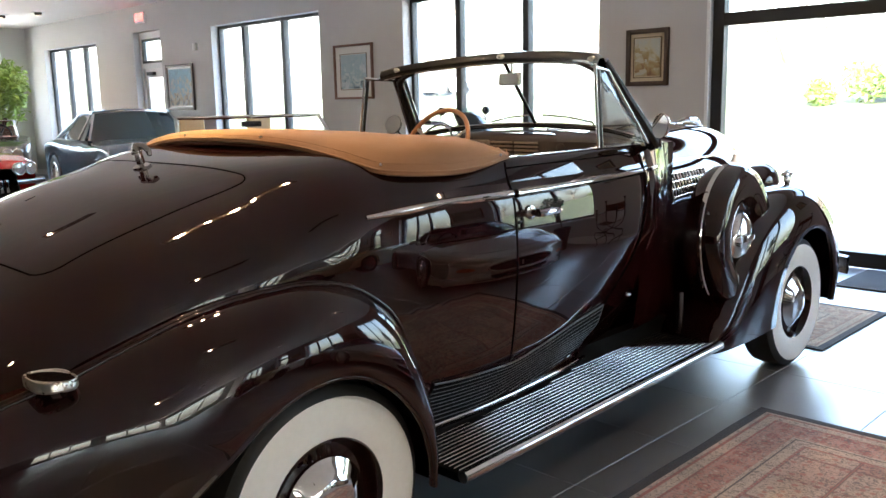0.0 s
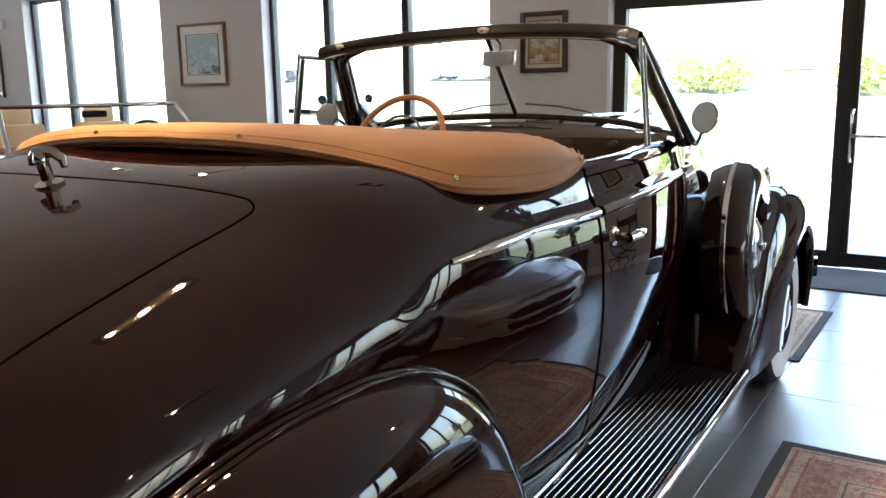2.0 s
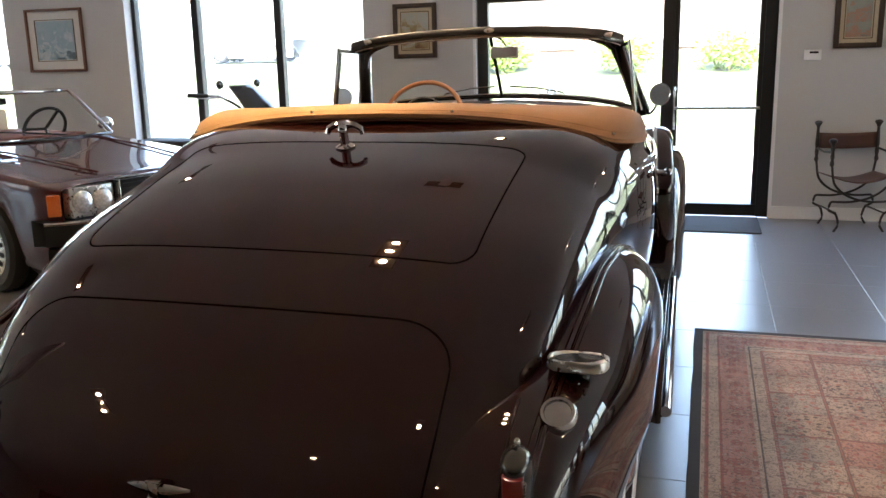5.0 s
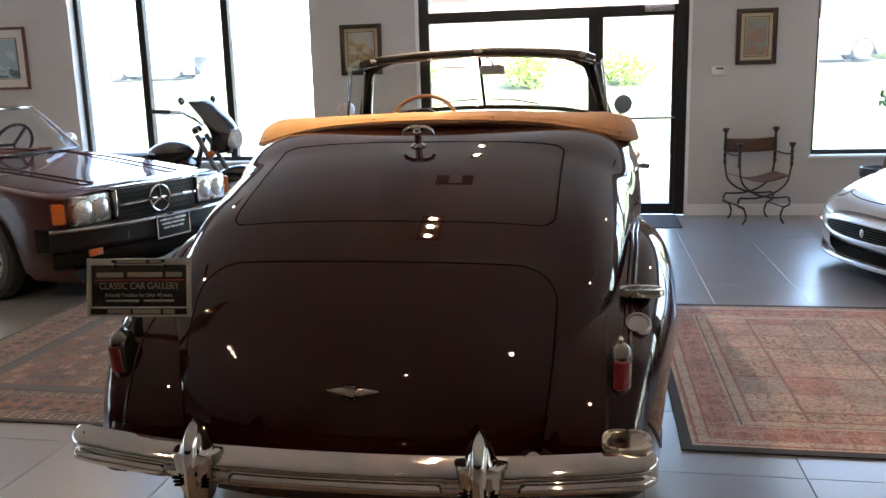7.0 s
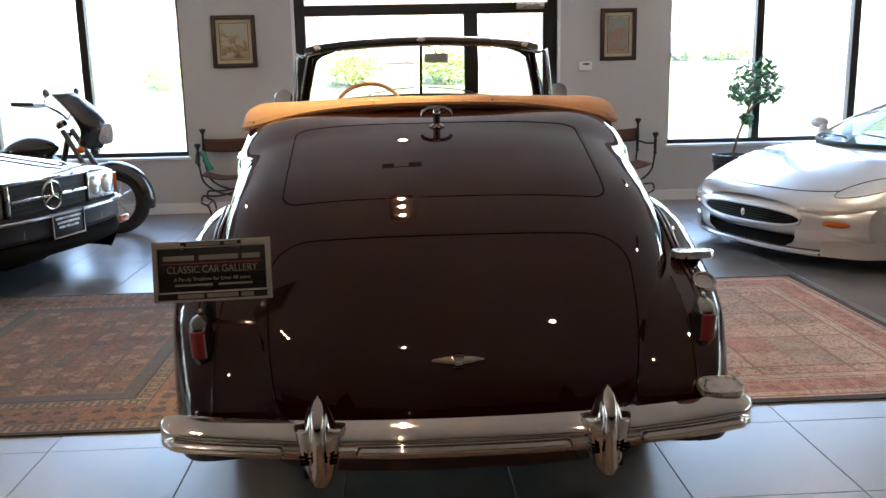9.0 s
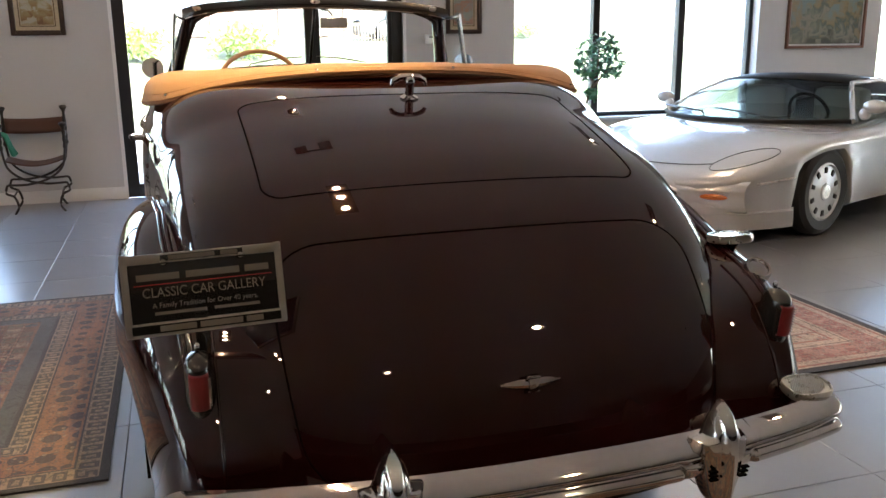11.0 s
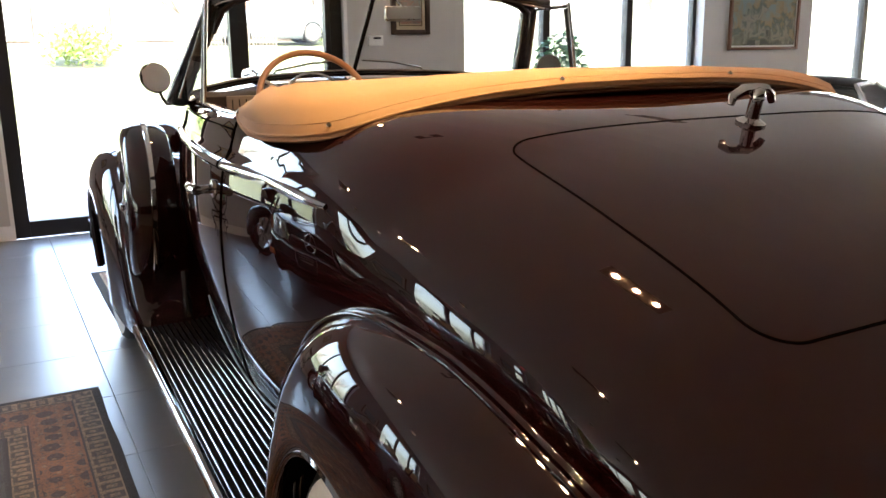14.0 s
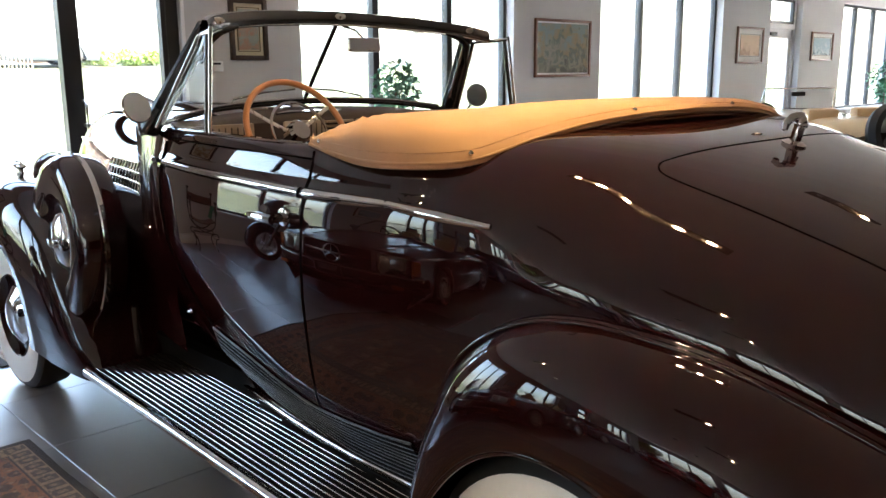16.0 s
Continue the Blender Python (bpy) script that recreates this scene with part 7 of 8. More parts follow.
picture(-9.44, -8.63, 1.53, 2.26, BROWNWOOD, 0.03, 0.11, SNOW, "winter sleigh print with white mount in brown frame", PAPER)
picture(-4.755, -4.285, 1.585, 2.135, DARKWOOD, 0.045, 0.05, SAGE, "small landscape painting in dark walnut frame", LINEN)
picture(-0.53, -0.13, 1.578, 2.138, DARKWOOD, 0.045, 0.05, ROSE, "small upright painting in dark walnut frame", LINEN)
picture(3.82, 4.99, 1.378, 2.115, BROWNWOOD, 0.035, 0.02, TOWN, "harbour painting in a brown wooden frame")
picture(9.125, 10.08, 1.555, 2.17, BROWNWOOD, 0.035, 0.10, SEPIA, "sepia print in a narrow brown frame", PAPER)
picture(12.10, 13.12, 1.61, 2.16, BROWNWOOD, 0.035, 0.08, SNOW, "pale landscape print in a brown frame", PAPER)


def wall_box(name, x, z, w, h, d, material, label, category, inset=None):
    t = thing(name, pose(x, WY, z), label, category)
    bm = bmesh.new()
    box(bm, 0, -d / 2, 0, w, d, h, bevel=0.008)
    part("case", bm, material, t)
    if inset:
        bm = bmesh.new()
        box(bm, *inset[0], bevel=0.0)
        part(inset[2], bm, inset[1], t, smooth=False)
    return t


wall_box("thermostat", -0.695, 1.525, 0.15, 0.095, 0.03, PLASTIC, "white wall thermostat with grey display", "thermostat", ((0.01, -0.0315, 0.022, 0.075, 0.003, 0.018), DARKPLASTIC, "display"))
wall_box("wall_sensor", -13.15, 2.46, 0.09, 0.12, 0.05, PLASTIC, "small white wall sensor", "sensor")
ex = wall_box("exit_sign", -15.0, 3.08, 0.34, 0.20, 0.05, PLASTIC, "white exit sign with red letters", "exit sign")
text("lettering", "EXIT", 0.16, Matrix.Translation((0, -0.0525, 0)) @ pose(0, 0, 0, 90, 0, 0), glow("exit_red", (1.0, 0.06, 0.04), 0.5), ex)


# ---- plants ----
def leaf_cloud(name, parent, blobs, count, size, material, seed):
    rnd = random.Random(seed)
    verts, faces = [], []
    for _ in range(count):
        c, r = rnd.choice(blobs)
        while True:
            d = Vector((rnd.uniform(-1, 1), rnd.uniform(-1, 1), rnd.uniform(-1, 1)))
            if 0.15 < d.length < 1:
                break
        p = Vector(c) + Vector((d.x * r[0], d.y * r[1], d.z * r[2]))
        e = Euler((rnd.uniform(-1.1, 1.1), rnd.uniform(-0.9, 0.9), rnd.uniform(0, 6.28))).to_matrix()
        s = size * rnd.uniform(0.6, 1.25)
        k = len(verts)
        for q in ((0, -0.5, 0), (0.22, -0.1, 0.05), (0.16, 0.25, 0.02), (0, 0.55, -0.12), (-0.16, 0.25, 0.02), (-0.22, -0.1, 0.05), (0, 0.05, -0.03)):
            verts.append(p + e @ (Vector(q) * s))
        faces += [(k, k + 1, k + 6), (k + 1, k + 2, k + 6), (k + 2, k + 3, k + 6), (k + 3, k + 4, k + 6), (k + 4, k + 5, k + 6), (k + 5, k, k + 6)]
    ob = link(name, verts, faces, material, parent, smooth=False)
    ob["kind"] = "stuff"
    return ob


def potted(x, y, label, stem, blobs, count, size, leaf_mat, seed, pot_r=0.20, pot_h=0.56):
    t = thing("potted_plant", pose(x, y, 0), label, "plant", "potted plants")
    bm = bmesh.new()
    lathe(bm, [(0, 0), (pot_r * 0.72, 0), (pot_r * 0.78, 0.02), (pot_r * 0.93, pot_h - 0.09), (pot_r, pot_h - 0.08), (pot_r, pot_h), (pot_r * 0.9, pot_h), (pot_r * 0.88, pot_h - 0.05), (0, pot_h - 0.05)], seg=36)
    part("pot", bm, POTGLAZE, t, "dark glazed pot")
    bm = bmesh.new()
    lathe(bm, [(pot_r * 0.87, pot_h - 0.048), (0, pot_h - 0.03)], seg=24)
    part("soil", bm, SOIL, t)
    for k, pts in enumerate(stem):
        rod("trunk" if k == 0 else "branch", pts, [0.016 - 0.010 * i / (len(pts) - 1) for i in range(len(pts))], BARK, t, seg=7)
    leaf_cloud("foliage", t, blobs, count, size, leaf_mat, seed)


potted(0.80, 7.02, "small ficus tree in a dark pot", [[(0, 0, 0.5), (0.06, 0, 0.75), (0.14, 0, 0.98), (0.20, -0.02, 1.20), (0.23, 0, 1.42)], [(0.14, 0, 0.98), (0.28, 0.02, 1.12), (0.38, 0, 1.22)], [(0.17, 0, 1.06), (0.10, 0.04, 1.16), (0.05, 0.02, 1.24)]],
       [((0.22, 0, 1.32), (0.25, 0.24, 0.25)), ((0.24, 0, 1.40), (0.20, 0.2, 0.18)), ((0.38, 0, 1.22), (0.17, 0.17, 0.14)), ((0.06, 0, 1.20), (0.13, 0.15, 0.13)), ((0.14, 0, 0.93), (0.06, 0.08, 0.07))], 460, 0.088, LEAF, 3)
potted(-19.3, 6.55, "large leafy yellow-green plant in a pot", [[(0, 0, 0.5), (0.1, 0, 1.0), (0.05, 0, 1.5)], [(0, 0, 0.6), (-0.3, -0.1, 1.1), (-0.4, -0.1, 1.5)], [(0, 0, 0.6), (0.35, 0, 1.1), (0.4, 0.1, 1.4)]],
       [((0, 0, 2.1), (0.5, 0.45, 0.42)), ((-0.5, -0.2, 1.9), (0.45, 0.4, 0.45)), ((0.45, -0.1, 1.85), (0.42, 0.4, 0.42)), ((0, -0.1, 1.5), (0.6, 0.5, 0.35))], 1300, 0.17, LEAF2, 5, 0.26, 0.5)
potted(14.35, 6.9, "leafy ficus in a dark pot by the window", [[(0, 0, 0.5), (0.02, 0, 0.9), (0, 0, 1.4)]],
       [((0, 0, 1.25), (0.35, 0.35, 0.35)), ((0.2, 0, 1.0), (0.3, 0.3, 0.25))], 380, 0.12, LEAF, 9, 0.22, 0.5)


# ---- rugs ----
def rug_mat(name, sx, sy, tones, panels, seed):
    """Woven borders by distance from the edge, a field of panels, and small knotted motifs."""
    m, nt, b = nodes_of(name)
    lk = nt.links.new
    def math_(op, a, c=None):
        nd = nt.nodes.new("ShaderNodeMath")
        nd.operation = op
        for i, v in enumerate((a, c)):
            if v is None:
                continue
            if isinstance(v, (int, float)):
                nd.inputs[i].default_value = v
            else:
                lk(v, nd.inputs[i])
        return nd.outputs[0]
    tc = nt.nodes.new("ShaderNodeTexCoord")
    xyz = nt.nodes.new("ShaderNodeSeparateXYZ")
    lk(tc.outputs["Object"], xyz.inputs[0])
    dx = math_("SUBTRACT", sx / 2, math_("ABSOLUTE", xyz.outputs[0]))
    dy = math_("SUBTRACT", sy / 2, math_("ABSOLUTE", xyz.outputs[1]))
    d = math_("MINIMUM", dx, dy)
    band = nt.nodes.new("ShaderNodeValToRGB")
    band.color_ramp.interpolation = "CONSTANT"
    E_, C_, R_, G_, D_, F_, B_ = (tones[k] for k in ("edge", "cream", "red", "ground", "dark", "field", "blue"))
    if tones["keys"]:
        stops = [(0.0, E_), (0.03, C_), (0.11, D_), (0.12, G_), (0.29, D_), (0.30, C_), (0.37, D_), (0.39, B_), (0.46, G_), (0.475, F_)]
    else:
        stops = [(0.0, E_), (0.045, C_), (0.06, R_), (0.075, C_), (0.12, R_), (0.13, G_), (0.26, C_), (0.275, D_), (0.285, C_), (0.33, R_), (0.345, F_)]
    inner = stops[-1][0]
    for k, (p, c) in enumerate(stops):
        e = band.color_ramp.elements[k] if k < 2 else band.color_ramp.elements.new(p)
        e.position, e.color = p, (*c, 1)
    lk(d, band.inputs[0])
    inside = math_("GREATER_THAN", d, inner)
    pw, ph = panels
    ux, uy = math_("DIVIDE", xyz.outputs[0], pw), math_("DIVIDE", xyz.outputs[1], ph)
    cell = nt.nodes.new("ShaderNodeCombineXYZ")
    lk(math_("FLOOR", ux), cell.inputs[0])
    lk(math_("FLOOR", uy), cell.inputs[1])
    cell.inputs[2].default_value = seed * 1.37
    wn = nt.nodes.new("ShaderNodeTexWhiteNoise")
    lk(cell.outputs[0], wn.inputs["Vector"])
    pal = nt.nodes.new("ShaderNodeValToRGB")
    pal.color_ramp.interpolation = "CONSTANT"
    picks = [tones["field"], tones["cream"], tones["ground"], tones["olive"], tones["field"], tones["blue"], tones["cream"], tones["rose"]]
    for k, col_ in enumerate(picks):
        e = pal.color_ramp.elements[k] if k < 2 else pal.color_ramp.elements.new(k / len(picks))
        e.position, e.color = k / len(picks), (*col_, 1)
    lk(wn.outputs["Value"], pal.inputs[0])
    def edge_of(u, size):
        fr = math_("FRACT", u)
        return math_("MULTIPLY", math_("MINIMUM", fr, math_("SUBTRACT", 1.0, fr)), size)
    ex_, ey_ = edge_of(ux, pw), edge_of(uy, ph)
    near = math_("MINIMUM", ex_, ey_)
    def mix(fac, a, tone):
        m2 = nt.nodes.new("ShaderNodeMix")
        m2.data_type = "RGBA"
        lk(fac, m2.inputs[0])
        lk(a, m2.inputs[6])
        if isinstance(tone, tuple):
            m2.inputs[7].default_value = (*tone, 1)
        else:
            lk(tone, m2.inputs[7])
        return m2.outputs[2]
    def spots(sc, thr, loc, feature="F1", rnd_=0.55):
        vo = nt.nodes.new("ShaderNodeTexVoronoi")
        vo.feature = feature
        vo.inputs["Scale"].default_value, vo.inputs["Randomness"].default_value = sc, rnd_
        off = nt.nodes.new("ShaderNodeMapping")
        off.inputs["Location"].default_value = (seed + loc, seed * 2, 0)
        off.inputs["Scale"].default_value = (1, 1, 0)
        lk(tc.outputs["Object"], off.inputs[0])
        lk(off.outputs[0], vo.inputs[0])
        return math_("LESS_THAN", vo.outputs["Distance"], thr)
    def curls(sc, width, loc):
        cn = nt.nodes.new("ShaderNodeTexNoise")
        cn.inputs["Scale"].default_value, cn.inputs["Detail"].default_value, cn.inputs["Distortion"].default_value = sc, 1.0, 1.5
        off = nt.nodes.new("ShaderNodeMapping")
        off.inputs["Location"].default_value = (loc, seed, 0)
        lk(tc.outputs["Object"], off.inputs[0])
        lk(off.outputs[0], cn.inputs[0])
        return math_("LESS_THAN", math_("ABSOLUTE", math_("SUBTRACT", cn.outputs[0], 0.5)), width)
    # field: coloured panels with curling stems and flowers, parted by a red lattice with rosettes
    fld = pal.outputs[0]
    busy = math_("GREATER_THAN", wn.outputs["Color"], 0.62)
    fld = mix(math_("MULTIPLY", curls(34, 0.045, 3.0), 0.7), fld, tones["dark"])
    fld = mix(math_("MULTIPLY", math_("MULTIPLY", spots(30, 0.30, 11), busy), 0.9), fld, tones["dark"])
    fld = mix(math_("MULTIPLY", spots(24, 0.30, 5), 0.75), fld, tones["red"])
    fld = mix(math_("MULTIPLY", spots(48, 0.26, 8), 0.5), fld, tones["cream"])
    fld = mix(math_("MULTIPLY", math_("LESS_THAN", near, tones["lattice"]), 0.85), fld, tones["red"])
    fld = mix(math_("MULTIPLY", math_("LESS_THAN", math_("ABSOLUTE", math_("SUBTRACT", near, tones["lattice"])), 0.003), 0.6), fld, tones["dark"])
    ring = math_("MULTIPLY", math_("LESS_THAN", near, tones["lattice"] * 0.8), spots(19, 0.30, 1, rnd_=0.15))
    fld = mix(math_("MULTIPLY", ring, 0.7), fld, tones["cream"])
    # border: scrolls of red, dark and cream on the ground tone
    brd = band.outputs[0]
    wide = math_("MULTIPLY", math_("GREATER_THAN", d, 0.13), math_("LESS_THAN", d, 0.28 if tones["keys"] else 0.26))
    brd = mix(math_("MULTIPLY", math_("MULTIPLY", spots(11, 0.40, 21, rnd_=0.35), wide), 0.9), brd, tones["dark"] if tones["keys"] else tones["red"])
    brd = mix(math_("MULTIPLY", math_("MULTIPLY", spots(26, 0.24, 27), wide), 0.8), brd, tones["cream"])
    inb = math_("GREATER_THAN", d, 0.05)
    for lo, hi in tones["keys"]:
        # key pattern: open squares along the band
        band_k = math_("MULTIPLY", math_("GREATER_THAN", d, lo), math_("LESS_THAN", d, hi))
        along = math_("FRACT", math_("DIVIDE", math_("ADD", math_("MULTIPLY", xyz.outputs[0], math_("LESS_THAN", dy, dx)), math_("MULTIPLY", xyz.outputs[1], math_("LESS_THAN", dx, dy))), 0.07))
        bar = math_("LESS_THAN", math_("ABSOLUTE", math_("SUBTRACT", along, 0.5)), 0.34)
        hole = math_("LESS_THAN", math_("ABSOLUTE", math_("SUBTRACT", along, 0.5)), 0.16)
        mid = math_("LESS_THAN", math_("ABSOLUTE", math_("SUBTRACT", d, (lo + hi) / 2)), (hi - lo) * 0.42)
        mid2 = math_("LESS_THAN", math_("ABSOLUTE", math_("SUBTRACT", d, (lo + hi) / 2)), (hi - lo) * 0.22)
        brd = mix(math_("MULTIPLY", math_("MULTIPLY", math_("MULTIPLY", bar, mid), band_k), 0.8), brd, tones["dark"])
        brd = mix(math_("MULTIPLY", math_("MULTIPLY", math_("MULTIPLY", hole, mid2), band_k), 0.9), brd, tones["cream"])
    brd = mix(math_("MULTIPLY", math_("MULTIPLY", curls(30, 0.035, 9.0), inb), 0.7), brd, tones["dark"])
    brd = mix(math_("MULTIPLY", math_("MULTIPLY", spots(40, 0.25, 31, rnd_=0.2), inb), 0.55), brd, tones["blue"])
    col = mix(inside, brd, fld)
    # wear and weave
    nz = nt.nodes.new("ShaderNodeTexNoise")
    nz.inputs["Scale"].default_value, nz.inputs["Detail"].default_value = 3.0, 8
    lk(tc.outputs["Object"], nz.inputs[0])
    wr = nt.nodes.new("ShaderNodeMapRange")
    wr.inputs[1].default_value, wr.inputs[2].default_value, wr.inputs[3].default_value, wr.inputs[4].default_value = 0.3, 0.7, 0.75, 1.2
    lk(nz.outputs[0], wr.inputs[0])
    sc_ = nt.nodes.new("ShaderNodeVectorMath")
    sc_.operation = "SCALE"
    lk(col, sc_.inputs[0])
    lk(wr.outputs[0], sc_.inputs["Scale"])
    lk(sc_.outputs[0], b.inputs["Base Color"])
    b.inputs["Roughness"].default_value = 0.95
    b.inputs["Sheen Weight"].default_value = 0.15
    wv = nt.nodes.new("ShaderNodeTexNoise")
    wv.inputs["Scale"].default_value = 500
    lk(tc.outputs["Object"], wv.inputs[0])
    bp = nt.nodes.new("ShaderNodeBump")
    bp.inputs["Strength"].default_value, bp.inputs["Distance"].default_value = 0.4, 0.003
    lk(wv.outputs[0], bp.inputs["Height"])
    lk(bp.outputs[0], b.inputs["Normal"])
    return m


def rug(x0, x1, y0, y1, tones, panels, seed, label):
    sx, sy = x1 - x0, y1 - y0
    n, k = 20, 20
    rnd = random.Random(seed)
    rows = []
    for i in range(n + 1):
        row = []
        for j in range(k + 1):
            x, y = -sx / 2 + sx * i / n, -sy / 2 + sy * j / k
            z = 0.009 + 0.0015 * noise.noise(Vector((x * 2 + seed, y * 2, 0)))
            row.append((x + (0.006 * noise.noise(Vector((seed, y * 3, 1))) if i in (0, n) else 0), y + (0.006 * noise.noise(Vector((x * 3, seed, 2))) if j in (0, k) else 0), z))
        rows.append(row)
    verts, faces = grid(rows)
    ring = [i * (k + 1) for i in range(n + 1)] + [n * (k + 1) + j for j in range(1, k + 1)] + [i * (k + 1) + k for i in range(n - 1, -1, -1)] + [j for j in range(k - 1, 0, -1)]
    base = len(verts)
    verts += [(verts[i][0], verts[i][1], 0.001) for i in ring]
    m = len(ring)
    faces += [(ring[i], ring[(i + 1) % m], base + (i + 1) % m, base + i) for i in range(m)]
    ob = link("rug", verts, faces, rug_mat("rug_wool", sx, sy, tones, panels, seed), smooth=False)
    ob.location = ((x0 + x1) / 2, (y0 + y1) / 2, 0)
    return tagged(ob, label, "rug", "oriental rugs")


T1 = dict(edge=(0.03, 0.026, 0.028), cream=(0.58, 0.44, 0.34), red=(0.40, 0.15, 0.12), ground=(0.50, 0.27, 0.21), dark=(0.13, 0.10, 0.095), field=(0.56, 0.40, 0.31), blue=(0.44, 0.35, 0.29), olive=(0.53, 0.39, 0.30), rose=(0.54, 0.36, 0.28), lattice=0.005, keys=[])
T2 = dict(edge=(0.022, 0.019, 0.020), cream=(0.27, 0.195, 0.13), red=(0.18, 0.070, 0.045), ground=(0.22, 0.105, 0.062), dark=(0.040, 0.037, 0.042), field=(0.155, 0.118, 0.084), blue=(0.080, 0.083, 0.086), olive=(0.14, 0.112, 0.075), rose=(0.17, 0.088, 0.058), lattice=0.006, keys=[(0.03, 0.11), (0.30, 0.37)])
T3 = dict(T1, cream=(0.60, 0.48, 0.33), ground=(0.55, 0.41, 0.27), field=(0.56, 0.44, 0.29), rose=(0.52, 0.38, 0.26), red=(0.40, 0.24, 0.16))
rug(-1.61, 0.01, 1.53, 3.83, T1, (0.235, 0.235), 1, "worn red and cream oriental panel rug with dark edge")
rug(-5.62, -3.69, 1.50, 3.93, T2, (0.085, 0.085), 2, "worn dark oriental rug with tan and blue border")
rug(-3.48, -1.75, 4.95, 6.10, T3, (0.3, 0.3), 3, "small tan oriental rug before the entrance")
rug(-3.55, -1.76, -1.4, 0.66, T2, (0.12, 0.12), 4, "dark oriental rug behind the convertible")
bm = bmesh.new()
box(bm, -1.72, 7.13, 0.006, 1.26, 0.78, 0.011, bevel=0.003)
tagged(part("door_mat", bm, mat("grey_mat", (0.05, 0.05, 0.052), 0.95, bump=0.5, fine=300)), "dark grey ribbed entrance mat", "mat")


# ---- outside: lawn, shrubs, bare trees, far building, parked cars ----
bank = curve_fn([(15, -0.06), (20, 0.10), (25, 0.50), (30, 1.05), (34, 1.70), (36, 1.82), (40, 1.88), (70, 1.88)])
rows = [[(x, y, bank(y) + 0.03 * noise.noise(Vector((x * 0.3, y * 0.3, 0)))) for y in [15 + 2.5 * k for k in range(23)]] for x in [-150 + 5 * k for k in range(61)]]
tagged(sheet("lawn", rows, LAWN), "sunlit spring lawn rising across the car park", "lawn", kind="structure")


def shrub(x, y, r, h, seed):
    t = thing("shrub", pose(x, y, bank(y) - 0.05), "clipped bright green round shrub", "shrub", "shrubs outside")
    rnd = random.Random(seed)
    blobs = [((rnd.uniform(-0.4, 0.4) * r, rnd.uniform(-0.4, 0.4) * r, h * rnd.uniform(0.35, 0.62)), (r * 0.72, r * 0.72, h * 0.42)) for _ in range(7)]
    leaf_cloud("foliage", t, blobs, 1100, 0.21, HEDGE, seed)
    bm = bmesh.new()
    cyl(bm, (0, 0, 0), (0, 0, h * 0.5), 0.05)
    part("stem", bm, BARK, t)


TREEBARK = mat("grey_tree_bark", (0.21, 0.175, 0.135), 0.9)


def bare_tree(x, y, h, seed):
    t = thing("bare_tree", pose(x, y, bank(y) - 0.05), "pale bare spring tree with thin branches", "tree", "trees outside")
    rnd = random.Random(seed)
    bm = bmesh.new()
    top = h * 0.29
    tube(bm, [(0, 0, 0), (0.03, 0, top * 0.5), (0, 0.02, top)], [0.24, 0.19, 0.17], 9)
    part("trunk", bm, TREEBARK, t)
    bm = bmesh.new()
    tips = []
    for k in range(9):
        a = 2 * math.pi * k / 9 + rnd.uniform(-0.3, 0.3)
        sp = rnd.uniform(0.25, 0.5) * h
        p0 = Vector((0, 0, top * rnd.uniform(0.8, 1.0)))
        p2 = Vector((math.cos(a) * sp, math.sin(a) * sp, h * rnd.uniform(0.65, 1.0)))
        p1 = p0.lerp(p2, 0.5) + Vector((0, 0, -0.08 * h))
        tube(bm, [p0, p1, p2], [0.11, 0.07, 0.02], 6)
        for _ in range(7):
            q0 = p0.lerp(p2, rnd.uniform(0.35, 0.95))
            q1 = q0 + Vector((rnd.uniform(-1, 1), rnd.uniform(-1, 1), rnd.uniform(0.1, 1))) * h * 0.17
            tube(bm, [q0, q0.lerp(q1, 0.5) + Vector((0, 0, 0.03)), q1], [0.035, 0.022, 0.010], 5)
            tips.append((q1, (0.3, 0.3, 0.25)))
    part("limbs", bm, TREEBARK, t)
    leaf_cloud("buds", t, tips, 500, 0.11, mat("pale_bud", (0.13, 0.105, 0.075), 0.7, vary=0.3), seed)


for k, (x, y, r, h) in enumerate([(-10.0, 30.6, 0.95, 1.45), (-8.7, 30.6, 0.95, 1.45), (-11.6, 30.2, 0.6, 1.0), (-4.25, 30, 1.2, 1.45), (-0.95, 30, 1.2, 1.45), (9.7, 35, 0.75, 0.7), (10.9, 35.1, 0.75, 0.7), (12.1, 35, 0.75, 0.7)]):
    shrub(x, y, r, h, 20 + k)
for k, (x, y, h) in enumerate([(-12.7, 30.2, 5.2), (2.4, 30.6, 5.6), (-24, 35.5, 6), (15, 35.5, 6), (-36.5, 36.5, 6), (28.5, 36.5, 6)]):
    bare_tree(x, y, h, 40 + k)


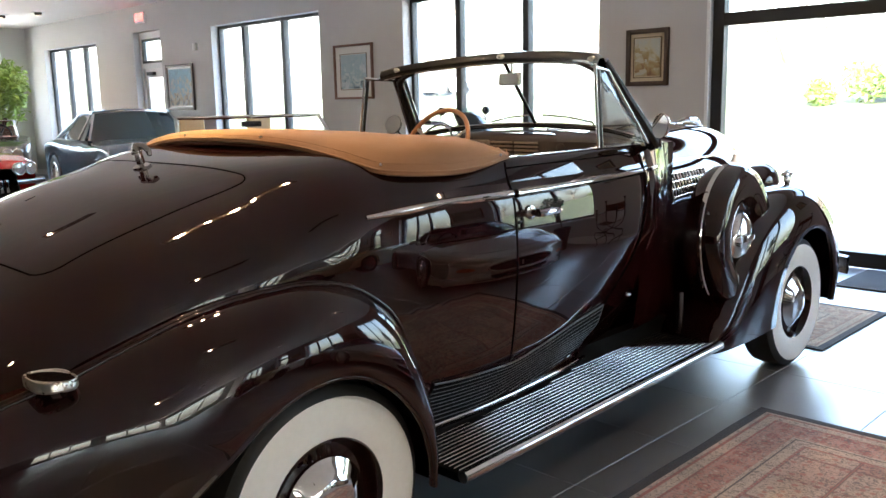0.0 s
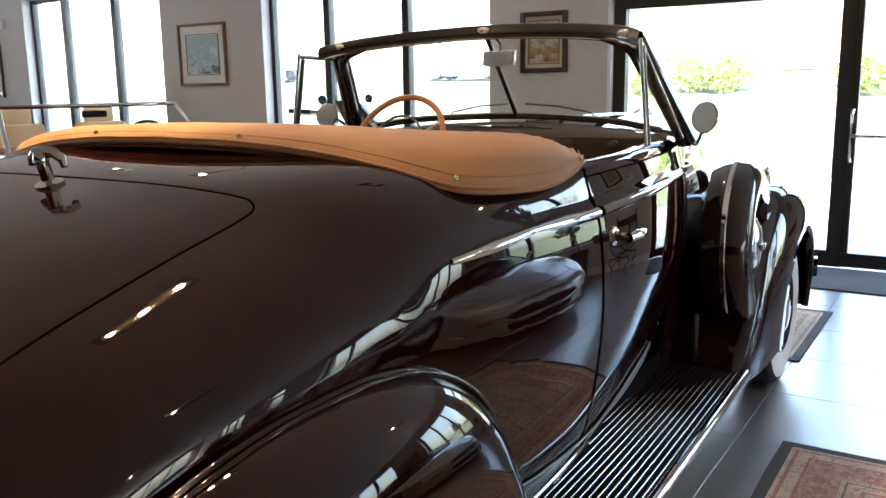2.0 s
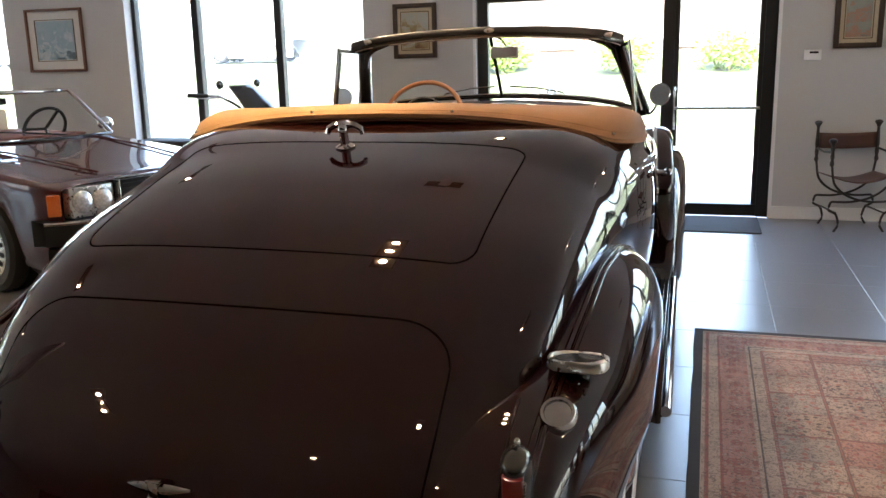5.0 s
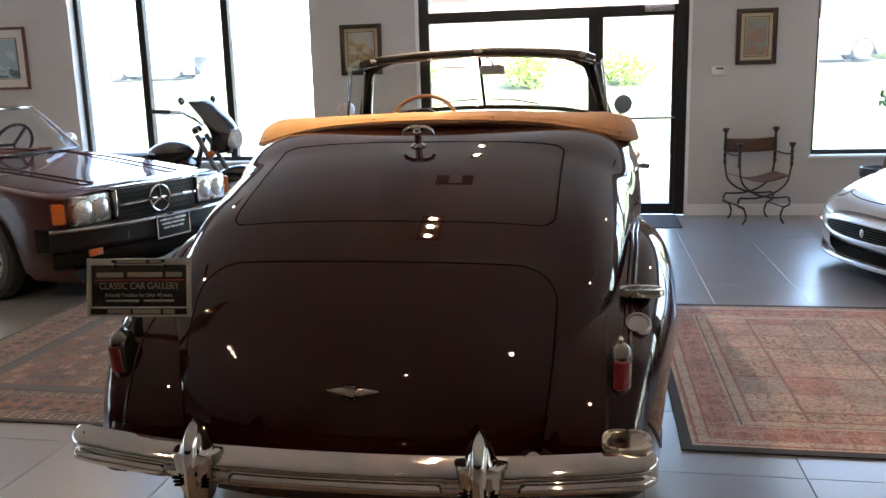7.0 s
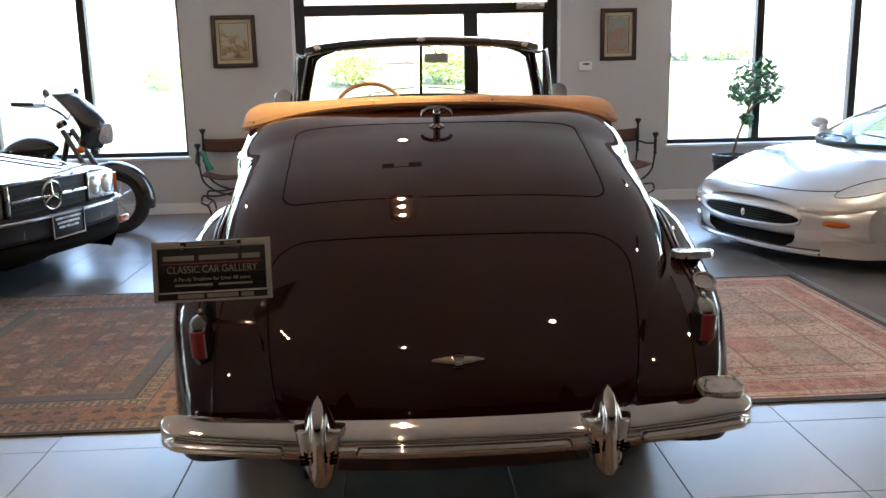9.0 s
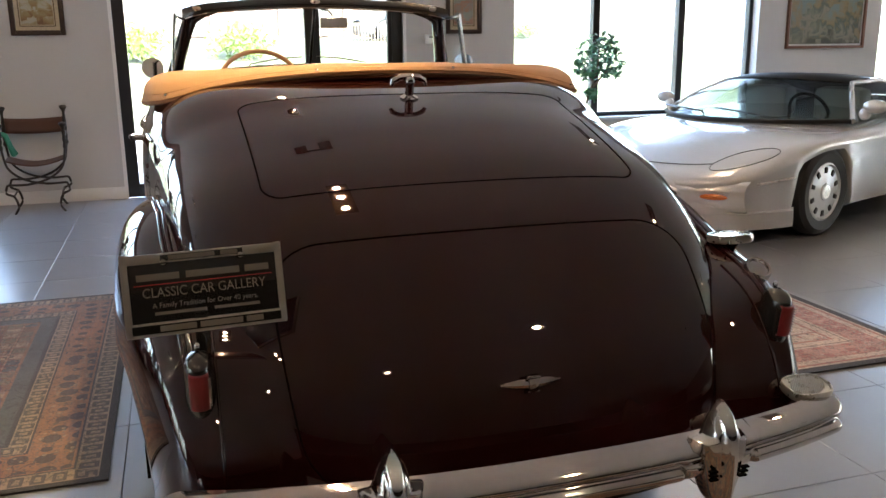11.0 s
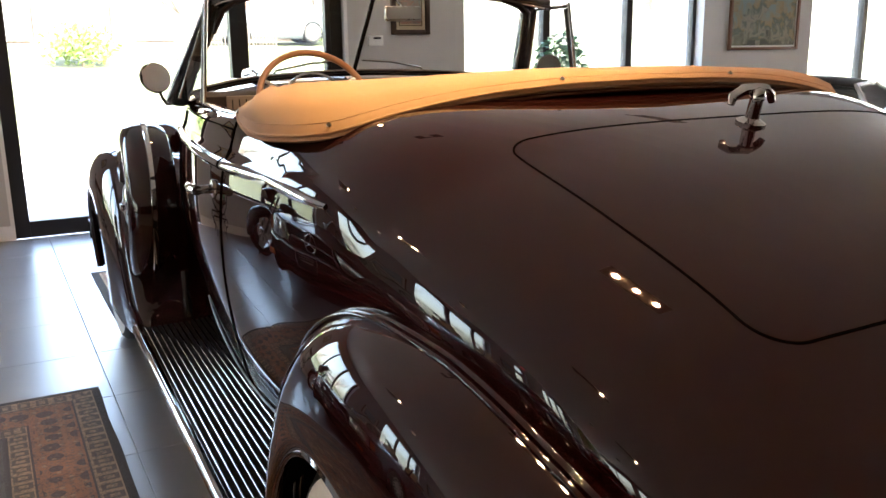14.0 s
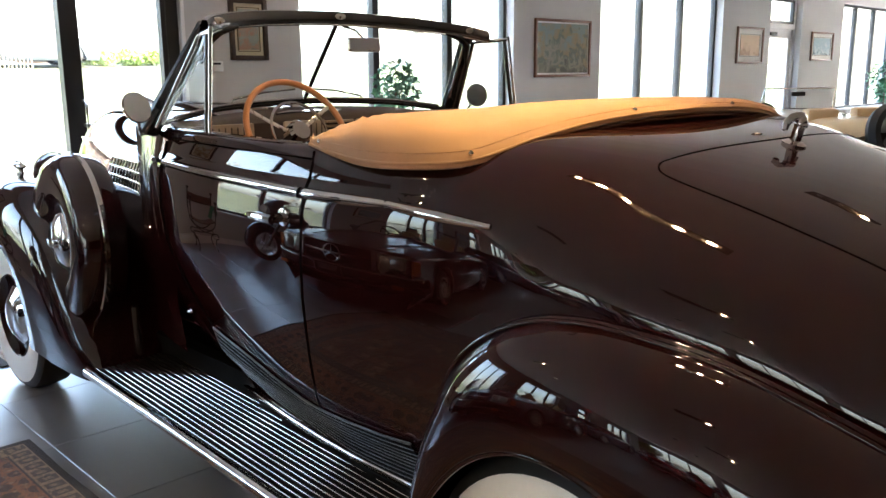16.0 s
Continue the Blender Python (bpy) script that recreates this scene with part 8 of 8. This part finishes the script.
def far_building(x, y, w, d, h, bays, wall_m, label):
    b = thing("far_building", pose(x, y, bank(min(y, 70)) - 0.05), label, "building", "buildings outside")
    bm = bmesh.new()
    box(bm, 0, d / 2, h / 2, w, d, h)
    part("wall", bm, wall_m, b, smooth=False)
    bm = bmesh.new()
    box(bm, 0, d / 2 - 0.3, h + 0.2, w + 0.8, d + 1.4, 0.4)
    part("roof", bm, STUCCO, b, smooth=False)
    for k in range(bays + 1):
        bm = bmesh.new()
        box(bm, -w / 2 + w * k / bays, -0.12, h / 2, 0.7, 0.24, h)
        part("pier", bm, STUCCO, b, smooth=False)
    for k in range(bays):
        win = new("window")
        win.parent, win.location = b, (-w / 2 + w * (k + 0.5) / bays, 0, 1.95)
        wide = 1.9 if k % 3 else 2.7
        bm = bmesh.new()
        box(bm, 0, -0.01, 0, wide, 0.06, 2.9)
        part("pane", bm, FARGLASS, win, smooth=False)
        bm = bmesh.new()
        for q in (-1, 0, 1):
            box(bm, q * wide / 2, -0.05, 0, 0.09, 0.08, 2.9)
        box(bm, 0, -0.05, 0.5, wide, 0.07, 0.08)
        part("window_frame", bm, STUCCO, win, smooth=False)
        bm = bmesh.new()
        box(bm, 0, -0.07, -1.52, wide + 0.3, 0.16, 0.12)
        part("sill", bm, STUCCO, win, smooth=False)


far_building(-0.5, 54, 33, 14, 5.2, 8, BRICK, "long low brick building across the road")


def parked(x, y, heading, paint, label, size=1.0):
    c = thing("parked_car", at_nose(x, y, heading) @ Matrix.Scale(size, 4), label, "car", "cars parked outside")
    c.location.z = bank(y) + 0.02
    L, r = 4.6, 0.34
    wheels = [(-0.95, r), (-3.65, r)]
    car_shell(c, L, [(-L, 0.80), (-3.6, 0.90), (-1.0, 0.90), (0, 0.72)], [(-L, 0.95), (-4.2, 1.0), (-1.4, 1.0), (-0.3, 0.85), (0, 0.7)], [(-L, 0.8), (-3.6, 0.92), (-1.0, 0.9), (0, 0.6)], 0.26, wheels, paint, 4.5, 48)
    for wy, rr in wheels:
        for s in (-1, 1):
            road_wheel(c, s * 0.80, wy, rr, s, STEEL, 0.2, 0)
    rows = []
    for y_, z_, w_ in ((-1.3, 1.0, 0.80), (-2.0, 1.45, 0.62), (-3.6, 1.47, 0.62), (-4.3, 1.0, 0.76)):
        rows.append([(w_, y_, z_ - 0.02), (w_ * 0.8, y_, z_), (0, y_, z_ + 0.02), (-w_ * 0.8, y_, z_), (-w_, y_, z_ - 0.02)])
    sheet("glasshouse", rows, FARGLASS, c, angle=60)
    rows = [[(s * r_[0][0], r_[0][1], r_[0][2]), (s * 0.84, r_[0][1], 0.95)] for s in (1,) for r_ in rows]
    sheet("side_window", rows, FARGLASS, c)
    sheet("side_window", [[(-a[0], a[1], a[2]), (-b[0], b[1], b[2])] for a, b in rows], FARGLASS, c)


parked(4.15, 34.6, 180, mat("grey_car_paint", (0.055, 0.065, 0.075), 0.4, coat=0.3), "dark grey car parked outside behind a fence", 1.1)
parked(-24, 35, 180, mat("blue_grey_car_paint", (0.24, 0.27, 0.30), 0.4, coat=0.3), "blue-grey car parked outside on asphalt")
parked(-33, 35.5, 0, mat("white_car_paint", (0.5, 0.5, 0.5), 0.4, coat=0.3), "white car parked outside on asphalt")


# ---- low iron fence before the parked car ----
fence = thing("fence", pose(4.6, 32.9, bank(32.9) - 0.05), "low grey iron picket fence on the lawn", "fence")
for dz in (0.12, 0.82):
    bm = bmesh.new()
    box(bm, 0, 0, dz, 3.6, 0.03, 0.04)
    part("rail", bm, TREEBARK, fence)
bm = bmesh.new()
box(bm, 0, 0, 0.45, 0.025, 0.025, 0.9)
picket = part("picket", bm, TREEBARK, fence, smooth=False)
picket.location.x = -1.78
for k in range(1, 28):
    ob = new("picket", picket.data)
    ob.parent, ob.location.x = fence, -1.78 + 0.132 * k

# ---- floor ----
TS = 0.618
bm = bmesh.new()
box(bm, (XL + XR) / 2, YM, -0.035, XR - XL, WY - YB, 0.05)
FLOOR = tagged(part("floor", bm, GROUT, smooth=False), "dark charcoal square floor tiles with thin joints", "floor", kind="structure")
tv = [(-0.5, -0.5), (0.5, -0.5), (0.5, 0.5), (-0.5, 0.5)]
def tile_mesh():
    g = TS / 2 - 0.0015
    h = g - 0.0015
    v = [(x * 2 * g, y * 2 * g, -0.0095) for x, y in tv] + [(x * 2 * g, y * 2 * g, -0.0015) for x, y in tv] + [(x * 2 * h, y * 2 * h, 0.0) for x, y in tv]
    f = [(8, 9, 10, 11)] + [(i, (i + 1) % 4, 4 + (i + 1) % 4, 4 + i) for i in range(4)] + [(4 + i, 4 + (i + 1) % 4, 8 + (i + 1) % 4, 8 + i) for i in range(4)]
    return v, f
tvv, tff = tile_mesh()
tile_me = bpy.data.meshes.new("tile")
tile_me.from_pydata(tvv, [], tff)
tile_me.materials.append(TILE)
far_v, far_f = [], []
for i in range(-28, 37):
    for j in range(-24, 11):
        cx, cy = -3.64 + TS * (i + 0.5), 1.335 + TS * (j + 0.5)
        x0, x1 = max(cx - TS / 2, XL), min(cx + TS / 2, XR)
        y0, y1 = max(cy - TS / 2, YB), min(cy + TS / 2, WY)
        if x1 - x0 < 0.03 or y1 - y0 < 0.03:
            continue
        whole = x1 - x0 > TS - 0.001 and y1 - y0 > TS - 0.001
        if whole and -6.8 < cx < 1.6 and -1.3 < cy < 7.5:
            ob = new("tile", tile_me)
            ob.location = (cx, cy, 0)
            ob.parent = FLOOR
        else:
            n = len(far_v)
            sx, sy = (x1 - x0) / TS, (y1 - y0) / TS
            far_v += [((x0 + x1) / 2 + a * sx, (y0 + y1) / 2 + b * sy, c) for a, b, c in tvv]
            far_f += [tuple(q + n for q in f) for f in tff]
ft = link("tiles", far_v, far_f, TILE, FLOOR, smooth=False)
ft["kind"] = "stuff"
